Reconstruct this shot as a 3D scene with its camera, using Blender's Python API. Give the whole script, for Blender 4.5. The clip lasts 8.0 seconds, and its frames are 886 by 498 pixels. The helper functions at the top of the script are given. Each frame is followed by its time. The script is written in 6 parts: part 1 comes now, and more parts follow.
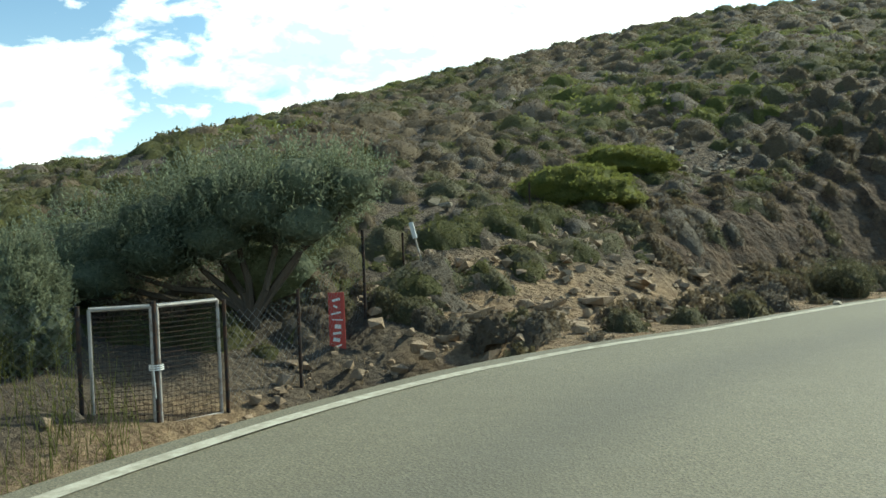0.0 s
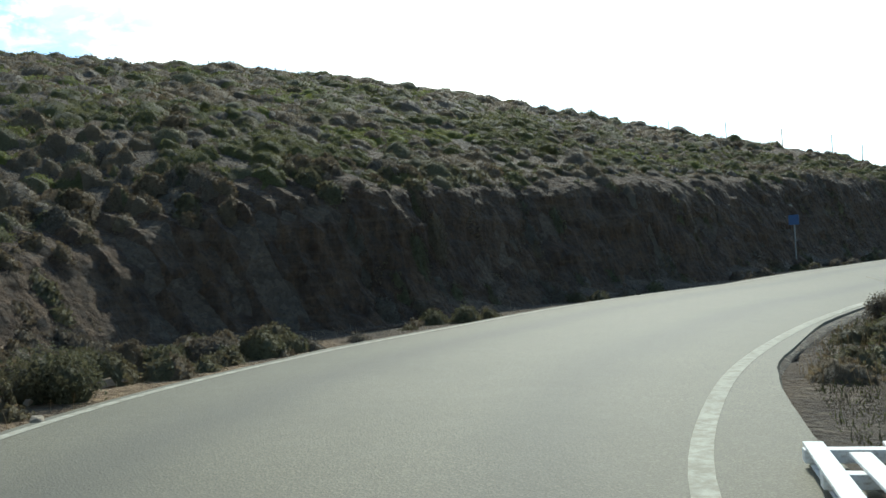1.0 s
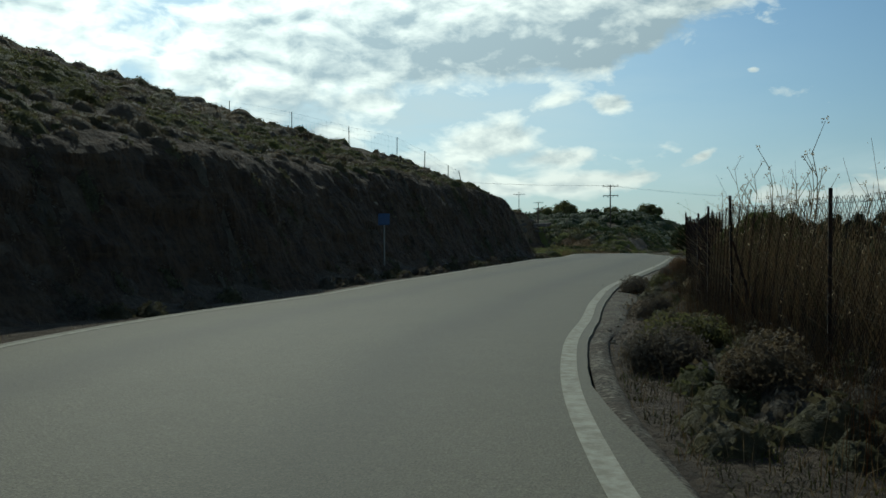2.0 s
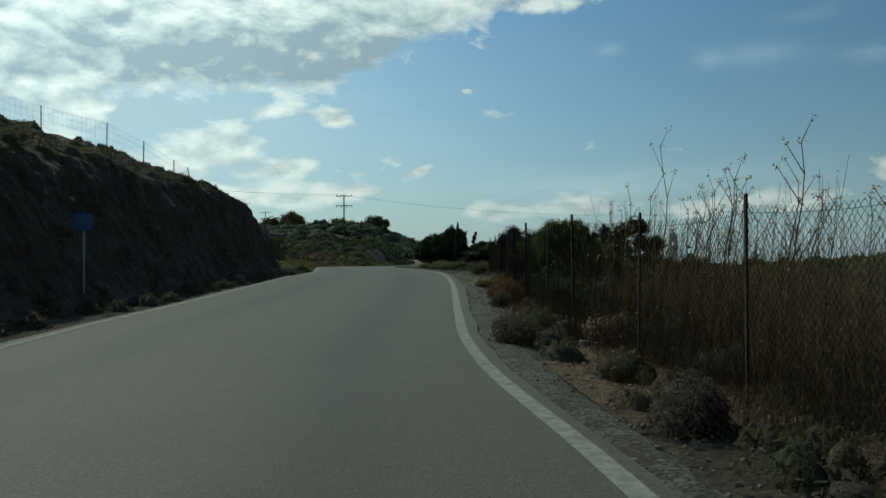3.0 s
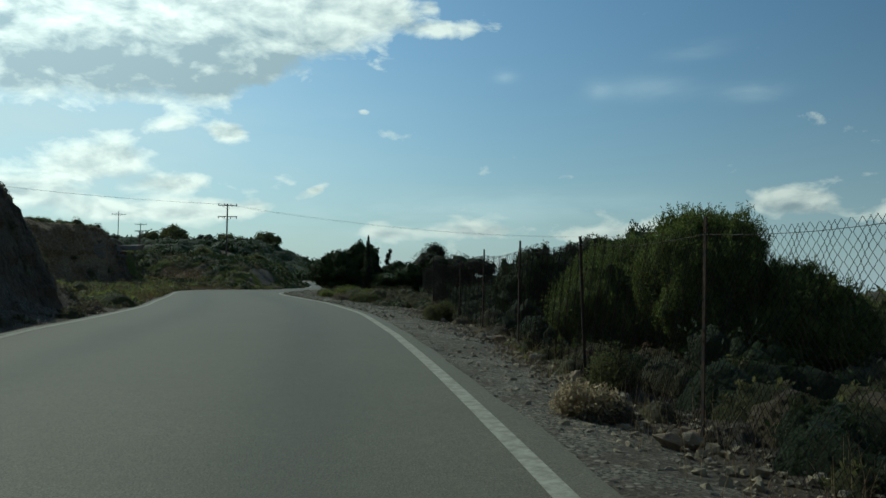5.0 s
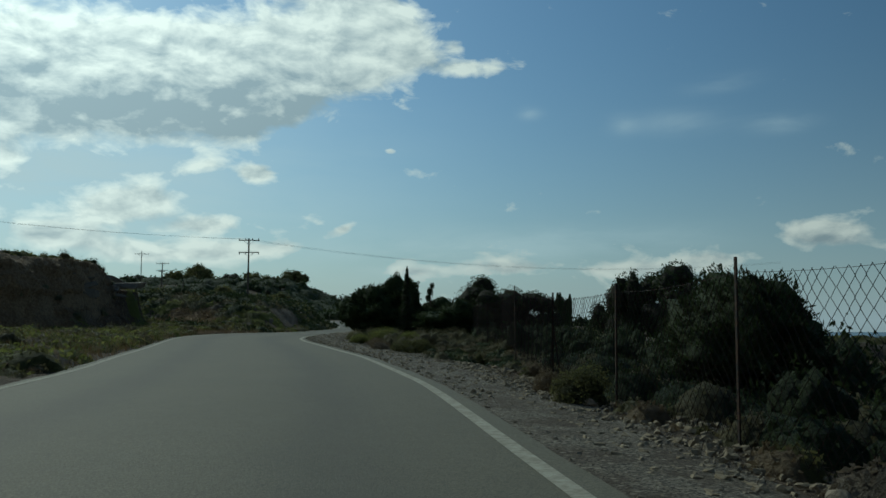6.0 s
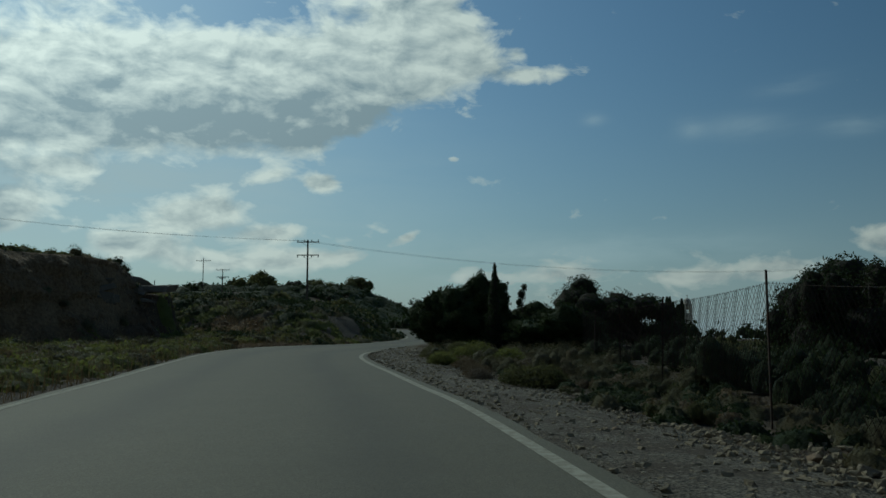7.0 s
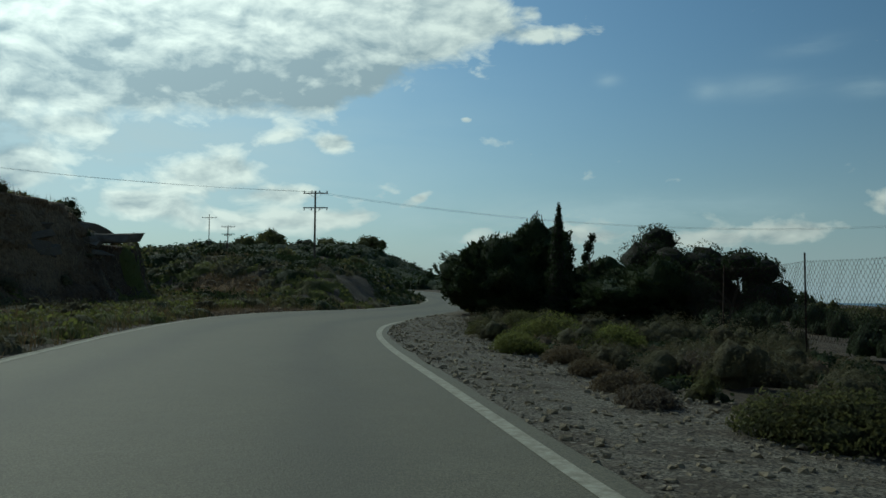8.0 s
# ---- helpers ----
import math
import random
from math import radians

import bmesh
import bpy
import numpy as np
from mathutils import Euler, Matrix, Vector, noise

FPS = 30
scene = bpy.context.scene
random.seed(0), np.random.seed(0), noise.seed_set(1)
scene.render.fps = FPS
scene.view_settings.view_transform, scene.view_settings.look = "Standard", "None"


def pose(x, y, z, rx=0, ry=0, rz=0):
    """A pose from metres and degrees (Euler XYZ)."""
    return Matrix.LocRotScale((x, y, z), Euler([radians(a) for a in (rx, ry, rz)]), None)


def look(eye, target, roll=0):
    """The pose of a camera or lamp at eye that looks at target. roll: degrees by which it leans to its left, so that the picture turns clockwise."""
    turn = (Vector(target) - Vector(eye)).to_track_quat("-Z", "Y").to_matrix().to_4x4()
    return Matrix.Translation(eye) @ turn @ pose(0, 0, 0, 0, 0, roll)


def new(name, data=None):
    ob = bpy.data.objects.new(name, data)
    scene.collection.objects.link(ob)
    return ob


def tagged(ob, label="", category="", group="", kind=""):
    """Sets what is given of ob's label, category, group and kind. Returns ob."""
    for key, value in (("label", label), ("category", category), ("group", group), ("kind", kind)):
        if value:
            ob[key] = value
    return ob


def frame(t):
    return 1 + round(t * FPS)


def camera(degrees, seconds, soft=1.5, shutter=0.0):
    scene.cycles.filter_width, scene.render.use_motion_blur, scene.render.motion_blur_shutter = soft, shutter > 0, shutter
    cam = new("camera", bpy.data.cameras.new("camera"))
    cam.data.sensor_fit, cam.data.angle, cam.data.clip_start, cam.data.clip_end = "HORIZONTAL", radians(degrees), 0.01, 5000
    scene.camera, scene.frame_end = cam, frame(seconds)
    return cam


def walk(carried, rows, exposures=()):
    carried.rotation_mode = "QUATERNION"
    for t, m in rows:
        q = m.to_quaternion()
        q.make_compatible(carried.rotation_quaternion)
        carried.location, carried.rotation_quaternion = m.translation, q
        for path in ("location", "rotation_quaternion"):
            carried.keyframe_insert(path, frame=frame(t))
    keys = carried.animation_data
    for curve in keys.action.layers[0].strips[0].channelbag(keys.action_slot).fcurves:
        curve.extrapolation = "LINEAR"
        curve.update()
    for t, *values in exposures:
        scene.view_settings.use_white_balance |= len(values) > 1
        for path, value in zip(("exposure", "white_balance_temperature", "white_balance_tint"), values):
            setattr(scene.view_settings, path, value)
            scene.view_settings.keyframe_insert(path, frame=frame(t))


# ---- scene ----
cam = camera(53.00, 8.0)
PATH = [
    (0.0, pose(14.251, -18.588, 1.164, 88.49, 2.16, 97.87)),
    (0.2, pose(13.363, -18.432, 1.191, 89.63, 2.23, 86.55)),
    (0.5, pose(12.140, -17.965, 1.195, 89.62, 3.60, 73.64)),
    (0.7, pose(11.600, -17.430, 1.149, 89.94, 5.70, 64.30)),
    (0.8, pose(11.240, -17.300, 1.118, 89.72, 5.37, 60.50)),
    (0.9, pose(10.710, -17.080, 1.111, 89.68, 4.25, 56.75)),
    (1.0, pose(10.040, -16.650, 1.100, 90.92, 3.20, 53.55)),
    (1.2, pose(8.927, -16.069, 1.089, 91.83, 2.27, 47.95)),
    (1.5, pose(7.345, -14.720, 1.091, 90.60, 0.70, 37.38)),
    (1.8, pose(5.809, -13.065, 1.048, 89.63, 0.40, 29.15)),
    (2.0, pose(4.838, -11.640, 1.041, 89.99, 0.20, 24.40)),
    (2.2, pose(3.954, -10.419, 1.028, 89.84, 0.95, 20.24)),
    (3.3, pose(0.396, -1.755, 1.211, 90.70, -1.13, 2.45)),
    (3.5, pose(0.000, -0.000, 1.200, 90.48, -1.90, -0.00)),
    (4.0, pose(-0.672, 4.629, 1.261, 90.51, -1.13, -4.36)),
    (4.3, pose(-1.039, 7.517, 1.340, 90.85, -0.53, -7.77)),
    (4.5, pose(-1.318, 9.479, 1.384, 92.72, 0.19, -4.62)),
    (5.0, pose(-2.039, 14.756, 1.468, 92.08, -0.97, -0.19)),
    (6.3, pose(-4.199, 29.042, 1.659, 95.58, -0.12, 2.57)),
    (6.5, pose(-4.631, 31.372, 1.699, 96.04, -0.53, 3.72)),
    (7.0, pose(-5.595, 37.312, 1.696, 94.94, -0.21, 5.76)),
    (7.5, pose(-6.751, 43.069, 1.710, 93.75, -1.62, 3.59)),
    (8.0, pose(-7.987, 48.780, 1.721, 92.43, -0.57, 6.51)),
]
walk(cam, PATH, exposures=[(0.0, 0.95, 6550, -10), (0.5, 1.12, 6500, -4), (1.0, 0.62, 6050, -2), (1.4, -0.16, 5800, -9), (2.0, -0.9, 6050, -7), (3.4, -1.05, 5860, -12), (4.0, -0.84, 5890, -12), (4.5, -0.76, 5900, -12), (5.2, -0.90, 5890, -12), (6.3, -1.33, 5800, -12), (7.0, -1.6, 5790, -12), (7.5, -1.3, 5800, -12), (8.0, -1.15, 5850, -12)])

# ---- light ----
SUN_AZ, SUN_EL = 42.0, 38.0      # degrees left of +y, and above the horizon


def toward(az, el):
    a, e = radians(az), radians(el)
    return Vector((-math.sin(a) * math.cos(e), math.cos(a) * math.cos(e), math.sin(e)))


sun_way = toward(SUN_AZ, SUN_EL)
sun = new("sun", bpy.data.lights.new("sun", "SUN"))
sun.data.energy, sun.data.angle, sun.data.color = 3.2, radians(0.6), (1.0, 0.93, 0.82)
sun.matrix_world = look((0, 0, 60), (-sun_way.x, -sun_way.y, 60 - sun_way.z))


class Nodes:
    """Short hand to wire a node tree."""

    def __init__(self, tree):
        self.tree = tree
        tree.nodes.clear()

    def add(self, kind, ins=None, **props):
        n = self.tree.nodes.new(kind)
        if "operation" in props:
            n.operation = props["operation"]
        if "use_clamp" in props:
            n.use_clamp = props["use_clamp"]
        if "data_type" in props:
            n.data_type = props["data_type"]
        for k, v in (ins or {}).items():
            sock = n.inputs[k]
            if isinstance(v, bpy.types.NodeSocket):
                self.tree.links.new(v, sock)
            elif isinstance(v, bpy.types.Node):
                self.tree.links.new(v.outputs[0], sock)
            else:
                sock.default_value = v
        return n

    def math(self, op, a, b=0.0, clamp=False):
        return self.add("ShaderNodeMath", {0: a, 1: b}, operation=op, use_clamp=clamp).outputs[0]

    def mix(self, f, a, b):
        n = self.add("ShaderNodeMix", data_type="RGBA")
        for s, v in ((n.inputs["Factor"], f), (n.inputs[6], a), (n.inputs[7], b)):
            if isinstance(v, bpy.types.NodeSocket):
                self.tree.links.new(v, s)
            elif isinstance(v, tuple):
                s.default_value = (*v[:3], 1.0)
            else:
                s.default_value = v
        return n.outputs[2]

    def ramp(self, f, stops):
        n = self.add("ShaderNodeValToRGB", {0: f})
        e = n.color_ramp.elements
        while len(e) < len(stops):
            e.new(0.5)
        for k, (p, c) in zip(e, stops):
            k.position, k.color = p, ((c, c, c, 1) if isinstance(c, (int, float)) else (*c, 1))
        return n.outputs[0]

    def noise(self, vec, scale, detail=4, rough=0.55, dist=0.0):
        return self.add("ShaderNodeTexNoise", {"Vector": vec, "Scale": scale, "Detail": detail, "Roughness": rough, "Distortion": dist}).outputs[0]


# clouds that stand in the sky: bearing, height, their half sizes, lean, weight
CLOUDS = [
    # the great bank of cloud with its tip over the road, and its flat base
    (0.2, 16.0, 2.7, 0.65, -0.04, 1.0), (0.9, 17.3, 0.9, 0.5, 0.0, 0.8), (5.5, 16.6, 3.6, 2.0, 0.0, 1.15), (7.5, 19.5, 4.2, 2.6, 0.0, 1.2), (12.0, 15.8, 5.0, 2.6, 0.0, 1.2),
    (19.0, 15.6, 6.0, 2.5, 0.0, 1.2), (27.0, 14.8, 6.0, 2.6, 0.0, 1.15), (34.0, 14.0, 6.0, 3.0, 0.0, 1.0), (13.5, 12.6, 4.0, 1.5, 0.22, 0.95), (22.0, 12.0, 7.0, 1.7, 0.0, 0.95), (30.0, 11.4, 5.0, 1.3, 0.0, 0.8),
    (15.5, 22.0, 2.2, 1.2, 0.0, 0.8), (34.0, 25.0, 14.0, 5.0, 0.0, 0.9),
    # small ones under it and heaps on the horizon
    (13.6, 9.1, 1.15, 0.5, 0.0, 1.5), (17.8, 9.2, 1.9, 0.42, 0.22, 0.55), (5.1, 10.7, 0.5, 0.24, 0.0, 1.1), (8.0, 5.7, 0.8, 0.36, 0.35, 0.95), (29.2, 9.3, 2.2, 0.62, 0.0, 1.2), (32.5, 6.6, 3.0, 1.7, 0.35, 1.25),
    (21.2, 6.9, 2.8, 1.1, 0.12, 1.3), (17.0, 5.7, 3.0, 0.75, 0.1, 1.15), (19.5, 3.9, 4.0, 0.85, 0.0, 1.15), (13.6, 4.3, 3.2, 0.7, 0.0, 1.0), (25.5, 4.8, 3.0, 0.8, 0.0, 1.0),
    (-21.6, 5.2, 2.4, 0.95, 0.0, 1.35), (-15.4, 3.5, 2.6, 0.75, 0.0, 1.0), (-10.0, 3.1, 3.0, 0.5, 0.0, 0.8), (-2.6, 3.3, 3.2, 0.5, 0.0, 0.75), (3.5, 3.0, 3.0, 0.5, 0.0, 0.7), (-28.0, 4.4, 4.0, 1.1, 0.0, 1.0),
    # toward the sun and behind the hill
    (37.0, 11.4, 4.6, 2.8, 0.0, 1.25), (49.0, 13.6, 4.6, 4.0, 0.0, 1.15), (57.0, 11.5, 6.0, 4.0, 0.0, 1.2), (70.0, 15.0, 6.0, 6.0, 0.0, 1.0), (52.0, 22.0, 22.0, 6.0, 0.0, 0.9), (84.0, 13.0, 7.0, 6.0, 0.0, 0.9),
    (102.0, 12.0, 10.5, 6.5, 0.0, 1.3), (122.5, 7.5, 4.0, 3.6, 0.0, 1.25), (160, 25, 40, 15, 0.0, 0.8), (-110, 20, 50, 8, 0.0, 0.7)]
# faint wisps: bearing, height, their half sizes, lean, weight
WISPS = [(-9.9, 12.2, 0.9, 0.55, 0.0, 0.22), (-13.6, 12.2, 2.8, 0.7, 0.0, 0.24), (-19.2, 11.8, 1.6, 0.5, 0.0, 0.34), (-16.0, 14.4, 1.8, 0.5, 0.1, 0.16), (-4.0, 13.1, 0.7, 0.35, 0.0, 0.3), (-8.0, 5.0, 7.0, 1.0, 0.0, 0.25), (2.0, 4.0, 7.0, 1.4, 0.0, 0.4)]
# shaded bases of the clouds: bearing, height, their half sizes, weight
BASES = [(21, 12.2, 12, 2.0, 0.78), (10.5, 13.8, 5, 1.5, 0.45), (33.5, 5.6, 3, 1.6, 0.45), (33.4, 8.3, 2.6, 1.5, 0.8), (66, 14, 5, 2.4, 0.9), (76.5, 14, 4, 2.4, 0.9), (106, 10.6, 7, 3.0, 0.8), (-22, 4.6, 3, 0.5, 0.4)]


def build_world():
    w = bpy.data.worlds.new("sky")
    scene.world = w
    w.use_nodes = True
    n = Nodes(w.node_tree)
    sky = n.add("ShaderNodeTexSky")
    sky.sky_type, sky.sun_disc, sky.sun_elevation, sky.sun_rotation = "NISHITA", False, radians(SUN_EL), radians(-SUN_AZ)
    sky.altitude, sky.air_density, sky.dust_density, sky.ozone_density = 100, 1.0, 1.2, 1.6
    way = n.add("ShaderNodeTexCoord").outputs["Generated"]
    sep = n.add("ShaderNodeSeparateXYZ", {0: way})
    x, y, z = sep.outputs
    # bearing (degrees left of +y) and height (degrees)
    az = n.math("MULTIPLY", n.math("ARCTAN2", n.math("MULTIPLY", x, -1.0), y), 57.2958)
    el = n.math("MULTIPLY", n.math("ARCSINE", z), 57.2958)

    def blob(a, e, ra, re, lean=0.0):
        p = n.math("SUBTRACT", az, a)
        q = n.math("ADD", n.math("SUBTRACT", el, e), n.math("MULTIPLY", p, lean))
        d = n.math("ADD", n.math("POWER", n.math("ABSOLUTE", n.math("DIVIDE", p, ra)), 2.0), n.math("POWER", n.math("ABSOLUTE", n.math("DIVIDE", q, re)), 2.0))
        return n.math("EXPONENT", n.math("MULTIPLY", d, -1.0))

    def total(rows):
        out = None
        for a, e, ra, re, lean, wt in rows:
            b = n.math("MULTIPLY", blob(a, e, ra, re, lean), wt)
            out = b if out is None else n.math("ADD", out, b)
        return out

    mask = n.math("MINIMUM", total(CLOUDS), 1.3)
    base_shade = n.math("MINIMUM", total([(a, e, ra, re, 0.0, wt) for a, e, ra, re, wt in BASES]), 0.8)

    def billow(da, de):
        p = n.add("ShaderNodeCombineXYZ", {0: n.math("MULTIPLY", n.math("ADD", az, da), 0.1), 1: n.math("MULTIPLY", n.math("ADD", el, de), 0.185), 2: 3.7}).outputs[0]
        a, b = n.noise(p, 3.1, 10, 0.56, 0.3), n.noise(p, 0.9, 2, 0.5)
        return n.math("ADD", n.math("MULTIPLY", a, 2.5), n.math("MULTIPLY", b, 0.7))

    here = billow(0.0, 0.0)
    dens = n.math("ADD", n.math("SUBTRACT", here, 1.60), n.math("MULTIPLY", mask, 1.08))
    cover = n.ramp(dens, [(0.40, 0.0), (0.62, 0.5), (0.95, 1.0)])
    body = n.ramp(n.math("MULTIPLY", dens, 0.5), [(0.25, 0.95), (0.42, 0.82), (0.75, 0.62)])
    rim = n.math("MULTIPLY", n.math("SUBTRACT", here, billow(0.5, 0.7)), 1.15)
    lit = n.math("SUBTRACT", n.math("ADD", body, rim), base_shade, True)
    # brighter toward the sun
    sw = n.add("ShaderNodeVectorMath", {0: way, 1: tuple(sun_way)}, operation="DOT_PRODUCT").outputs["Value"]
    near = n.math("POWER", n.math("MAXIMUM", sw, 0.0), 5.0)
    bright = n.add("ShaderNodeVectorMath", {0: (1.36, 1.34, 1.27), "Scale": n.math("ADD", 6.5, n.math("MULTIPLY", near, 12.0))}, operation="SCALE").outputs[0]
    shade = n.add("ShaderNodeVectorMath", {0: (0.63, 0.73, 0.81), "Scale": n.math("ADD", 5.7, n.math("MULTIPLY", near, 9.0))}, operation="SCALE").outputs[0]
    cl = n.mix(lit, shade, bright)
    haze = n.math("POWER", n.math("MAXIMUM", n.math("SUBTRACT", 1.0, n.math("ABSOLUTE", z)), 0.0), 9.0)
    tint = n.add("ShaderNodeVectorMath", {0: sky.outputs[0], 1: (0.80, 0.985, 1.115)}, operation="MULTIPLY").outputs[0]
    # the clear sky deepens away from the sun
    deep = n.math("MINIMUM", n.math("MAXIMUM", n.math("ADD", 0.31, n.math("MULTIPLY", sw, 0.9)), 0.6), 1.25)
    tint = n.add("ShaderNodeVectorMath", {0: tint, "Scale": deep}, operation="SCALE").outputs[0]
    # a thin veil under the cloud bank, toward the sun
    soft = n.noise(n.add("ShaderNodeCombineXYZ", {0: n.math("MULTIPLY", az, 0.06), 1: n.math("MULTIPLY", el, 0.22), 2: 8.1}).outputs[0], 2.2, 7, 0.58, 0.4)
    veil = n.math("ADD", n.math("MULTIPLY", blob(27, 8.0, 17, 6.0), 0.72), n.math("MULTIPLY", blob(44, 16, 20, 10), 0.4))
    veil = n.math("ADD", n.math("MULTIPLY", veil, n.ramp(soft, [(0.30, 0.55), (0.62, 1.0)])), n.math("MULTIPLY", total(WISPS), n.ramp(soft, [(0.36, 0.15), (0.62, 1.0)])), True)
    base = n.mix(n.math("MULTIPLY", haze, 0.62), tint, (6.8, 7.75, 8.7))
    base = n.mix(veil, base, (8.6, 9.6, 10.2))
    col = n.mix(n.math("MULTIPLY", cover, 0.95), base, cl)
    bg = n.add("ShaderNodeBackground", {"Color": col, "Strength": 0.13})
    n.add("ShaderNodeOutputWorld", {"Surface": bg})


build_world()

# ---- materials ----


def material(name, build):
    m = bpy.data.materials.new(name)
    m.use_nodes = True
    n = Nodes(m.node_tree)
    pos = n.add("ShaderNodeNewGeometry").outputs["Position"]
    obj = n.add("ShaderNodeTexCoord").outputs["Object"]
    out = build(n, pos, obj)
    n.add("ShaderNodeOutputMaterial", {"Surface": out})
    return m


def principled(n, color, rough=0.8, bump=None, metal=0.0, spec=0.5, dist=0.02, strength=0.6):
    ins = {"Base Color": color if not isinstance(color, tuple) else (*color, 1), "Roughness": rough, "Metallic": metal, "Specular IOR Level": spec}
    if bump is not None:
        ins["Normal"] = n.add("ShaderNodeBump", {"Height": bump, "Strength": strength, "Distance": dist}).outputs[0]
    return n.add("ShaderNodeBsdfPrincipled", ins)


def asphalt(n, pos, obj):
    grit = n.add("ShaderNodeTexVoronoi", {"Vector": pos, "Scale": 58.0})
    speck = n.noise(pos, 75, 4, 0.78)
    patch = n.noise(pos, 0.55, 5, 0.6)
    blotch = n.noise(pos, 3.0, 5, 0.65)
    across = n.add("ShaderNodeAttribute")
    across.attribute_name = "across"
    a = n.math("ADD", across.outputs["Fac"], n.math("MULTIPLY", n.math("SUBTRACT", n.noise(pos, 0.25, 2), 0.5), 0.10))
    # oil and rubber down the middle of each lane, paler where the wheels run
    lane = n.math("PINGPONG", a, 0.5)
    oil = n.math("EXPONENT", n.math("MULTIPLY", n.math("POWER", n.math("MULTIPLY", n.math("SUBTRACT", lane, 0.27), 12.0), 2.0), -1.0))
    c = n.mix(n.ramp(speck, [(0.36, 0.0), (0.66, 1.0)]), (0.056, 0.049, 0.032), (0.198, 0.174, 0.110))
    c = n.mix(n.math("MULTIPLY", n.ramp(grit.outputs["Color"], [(0.58, 0.0), (0.96, 1.0)]), 0.36), c, (0.29, 0.257, 0.170))
    c = n.mix(n.math("MULTIPLY", n.ramp(patch, [(0.35, 0.0), (0.7, 1.0)]), 0.4), c, (0.104, 0.092, 0.060))
    c = n.mix(n.math("MULTIPLY", n.ramp(blotch, [(0.5, 0.0), (0.72, 1.0)]), 0.22), c, (0.175, 0.16, 0.118))
    c = n.mix(n.math("MULTIPLY", oil, 0.38), c, (0.055, 0.050, 0.040))
    b = n.math("ADD", n.math("MULTIPLY", grit.outputs[0], 0.8), n.math("MULTIPLY", speck, 0.6))
    return principled(n, c, 0.76, b, 0.0, 0.30, 0.007, 0.5)


def line_paint(n, pos, obj):
    w = n.noise(pos, 9, 6, 0.7)
    s = n.noise(pos, 60, 3, 0.7)
    c = n.mix(n.ramp(w, [(0.38, 1.0), (0.62, 0.0)]), (0.42, 0.393, 0.305), (0.26, 0.238, 0.175))
    c = n.mix(n.math("MULTIPLY", n.ramp(s, [(0.5, 0.0), (0.8, 1.0)]), 0.4), c, (0.25, 0.24, 0.21))
    return principled(n, c, 0.85, s, 0, 0.2, 0.004, 0.5)


def bare_soil(n, pos, c, k=1.0):
    """Tan soil where the slope has been dug or has slipped: a few ragged patches on the plan."""
    x, y, _ = n.add("ShaderNodeSeparateXYZ", {0: pos}).outputs
    rag = n.math("MULTIPLY", n.math("SUBTRACT", n.noise(pos, 0.9, 5, 0.65), 0.5), 1.6)
    best = None
    for cx, cy, rx, ry in ((2.4, -18.8, 3.0, 2.0), (-1.6, -13.6, 1.9, 2.6), (-3.6, -10.6, 1.5, 1.7), (0.2, -16.3, 1.8, 1.6), (-27.4, 99.8, 3.4, 2.9), (-23.4, 88.5, 2.2, 4.5), (-29.5, 79.0, 2.6, 9.0), (7.4, -22.0, 2.2, 1.2), (2.2, 5.6, 1.6, 3.4)):
        d = n.math("ADD", n.math("POWER", n.math("ABSOLUTE", n.math("DIVIDE", n.math("SUBTRACT", x, cx), rx)), 2.0), n.math("POWER", n.math("ABSOLUTE", n.math("DIVIDE", n.math("SUBTRACT", y, cy), ry)), 2.0))
        f = n.math("SUBTRACT", 1.25, d)
        best = f if best is None else n.math("MAXIMUM", best, f)
    f = n.math("MULTIPLY", n.math("ADD", n.math("MAXIMUM", best, -1.0), rag), 1.2, True)
    tan = n.mix(n.ramp(n.noise(pos, 6.0, 6, 0.7), [(0.38, 0.0), (0.64, 1.0)]), (0.185, 0.118, 0.064), (0.37, 0.262, 0.152))
    return n.mix(n.math("MULTIPLY", f, k), c, tan)


def earth(n, pos, obj):
    big = n.noise(pos, 0.18, 5, 0.6)
    mid = n.noise(pos, 1.7, 6, 0.65)
    fine = n.noise(pos, 14, 6, 0.75)
    clod = n.add("ShaderNodeTexVoronoi", {"Vector": pos, "Scale": 9.0})
    c = n.mix(n.ramp(mid, [(0.35, 0.0), (0.65, 1.0)]), (0.070, 0.050, 0.034), (0.155, 0.112, 0.072))
    c = n.mix(n.ramp(big, [(0.4, 0.0), (0.65, 1.0)]), c, (0.100, 0.082, 0.060))
    c = n.mix(n.math("MULTIPLY", n.ramp(clod.outputs["Color"], [(0.4, 0.0), (0.9, 1.0)]), 0.5), c, (0.20, 0.155, 0.105))
    c = n.mix(n.math("MULTIPLY", n.ramp(fine, [(0.5, 0.0), (0.66, 1.0)]), 0.6), c, (0.045, 0.036, 0.027))
    c = bare_soil(n, pos, c, 0.85)
    b = n.math("ADD", n.math("ADD", mid, n.math("MULTIPLY", fine, 0.6)), n.math("MULTIPLY", clod.outputs[0], -0.5))
    return principled(n, c, 0.95, b, 0, 0.2, 0.16, 1.0)


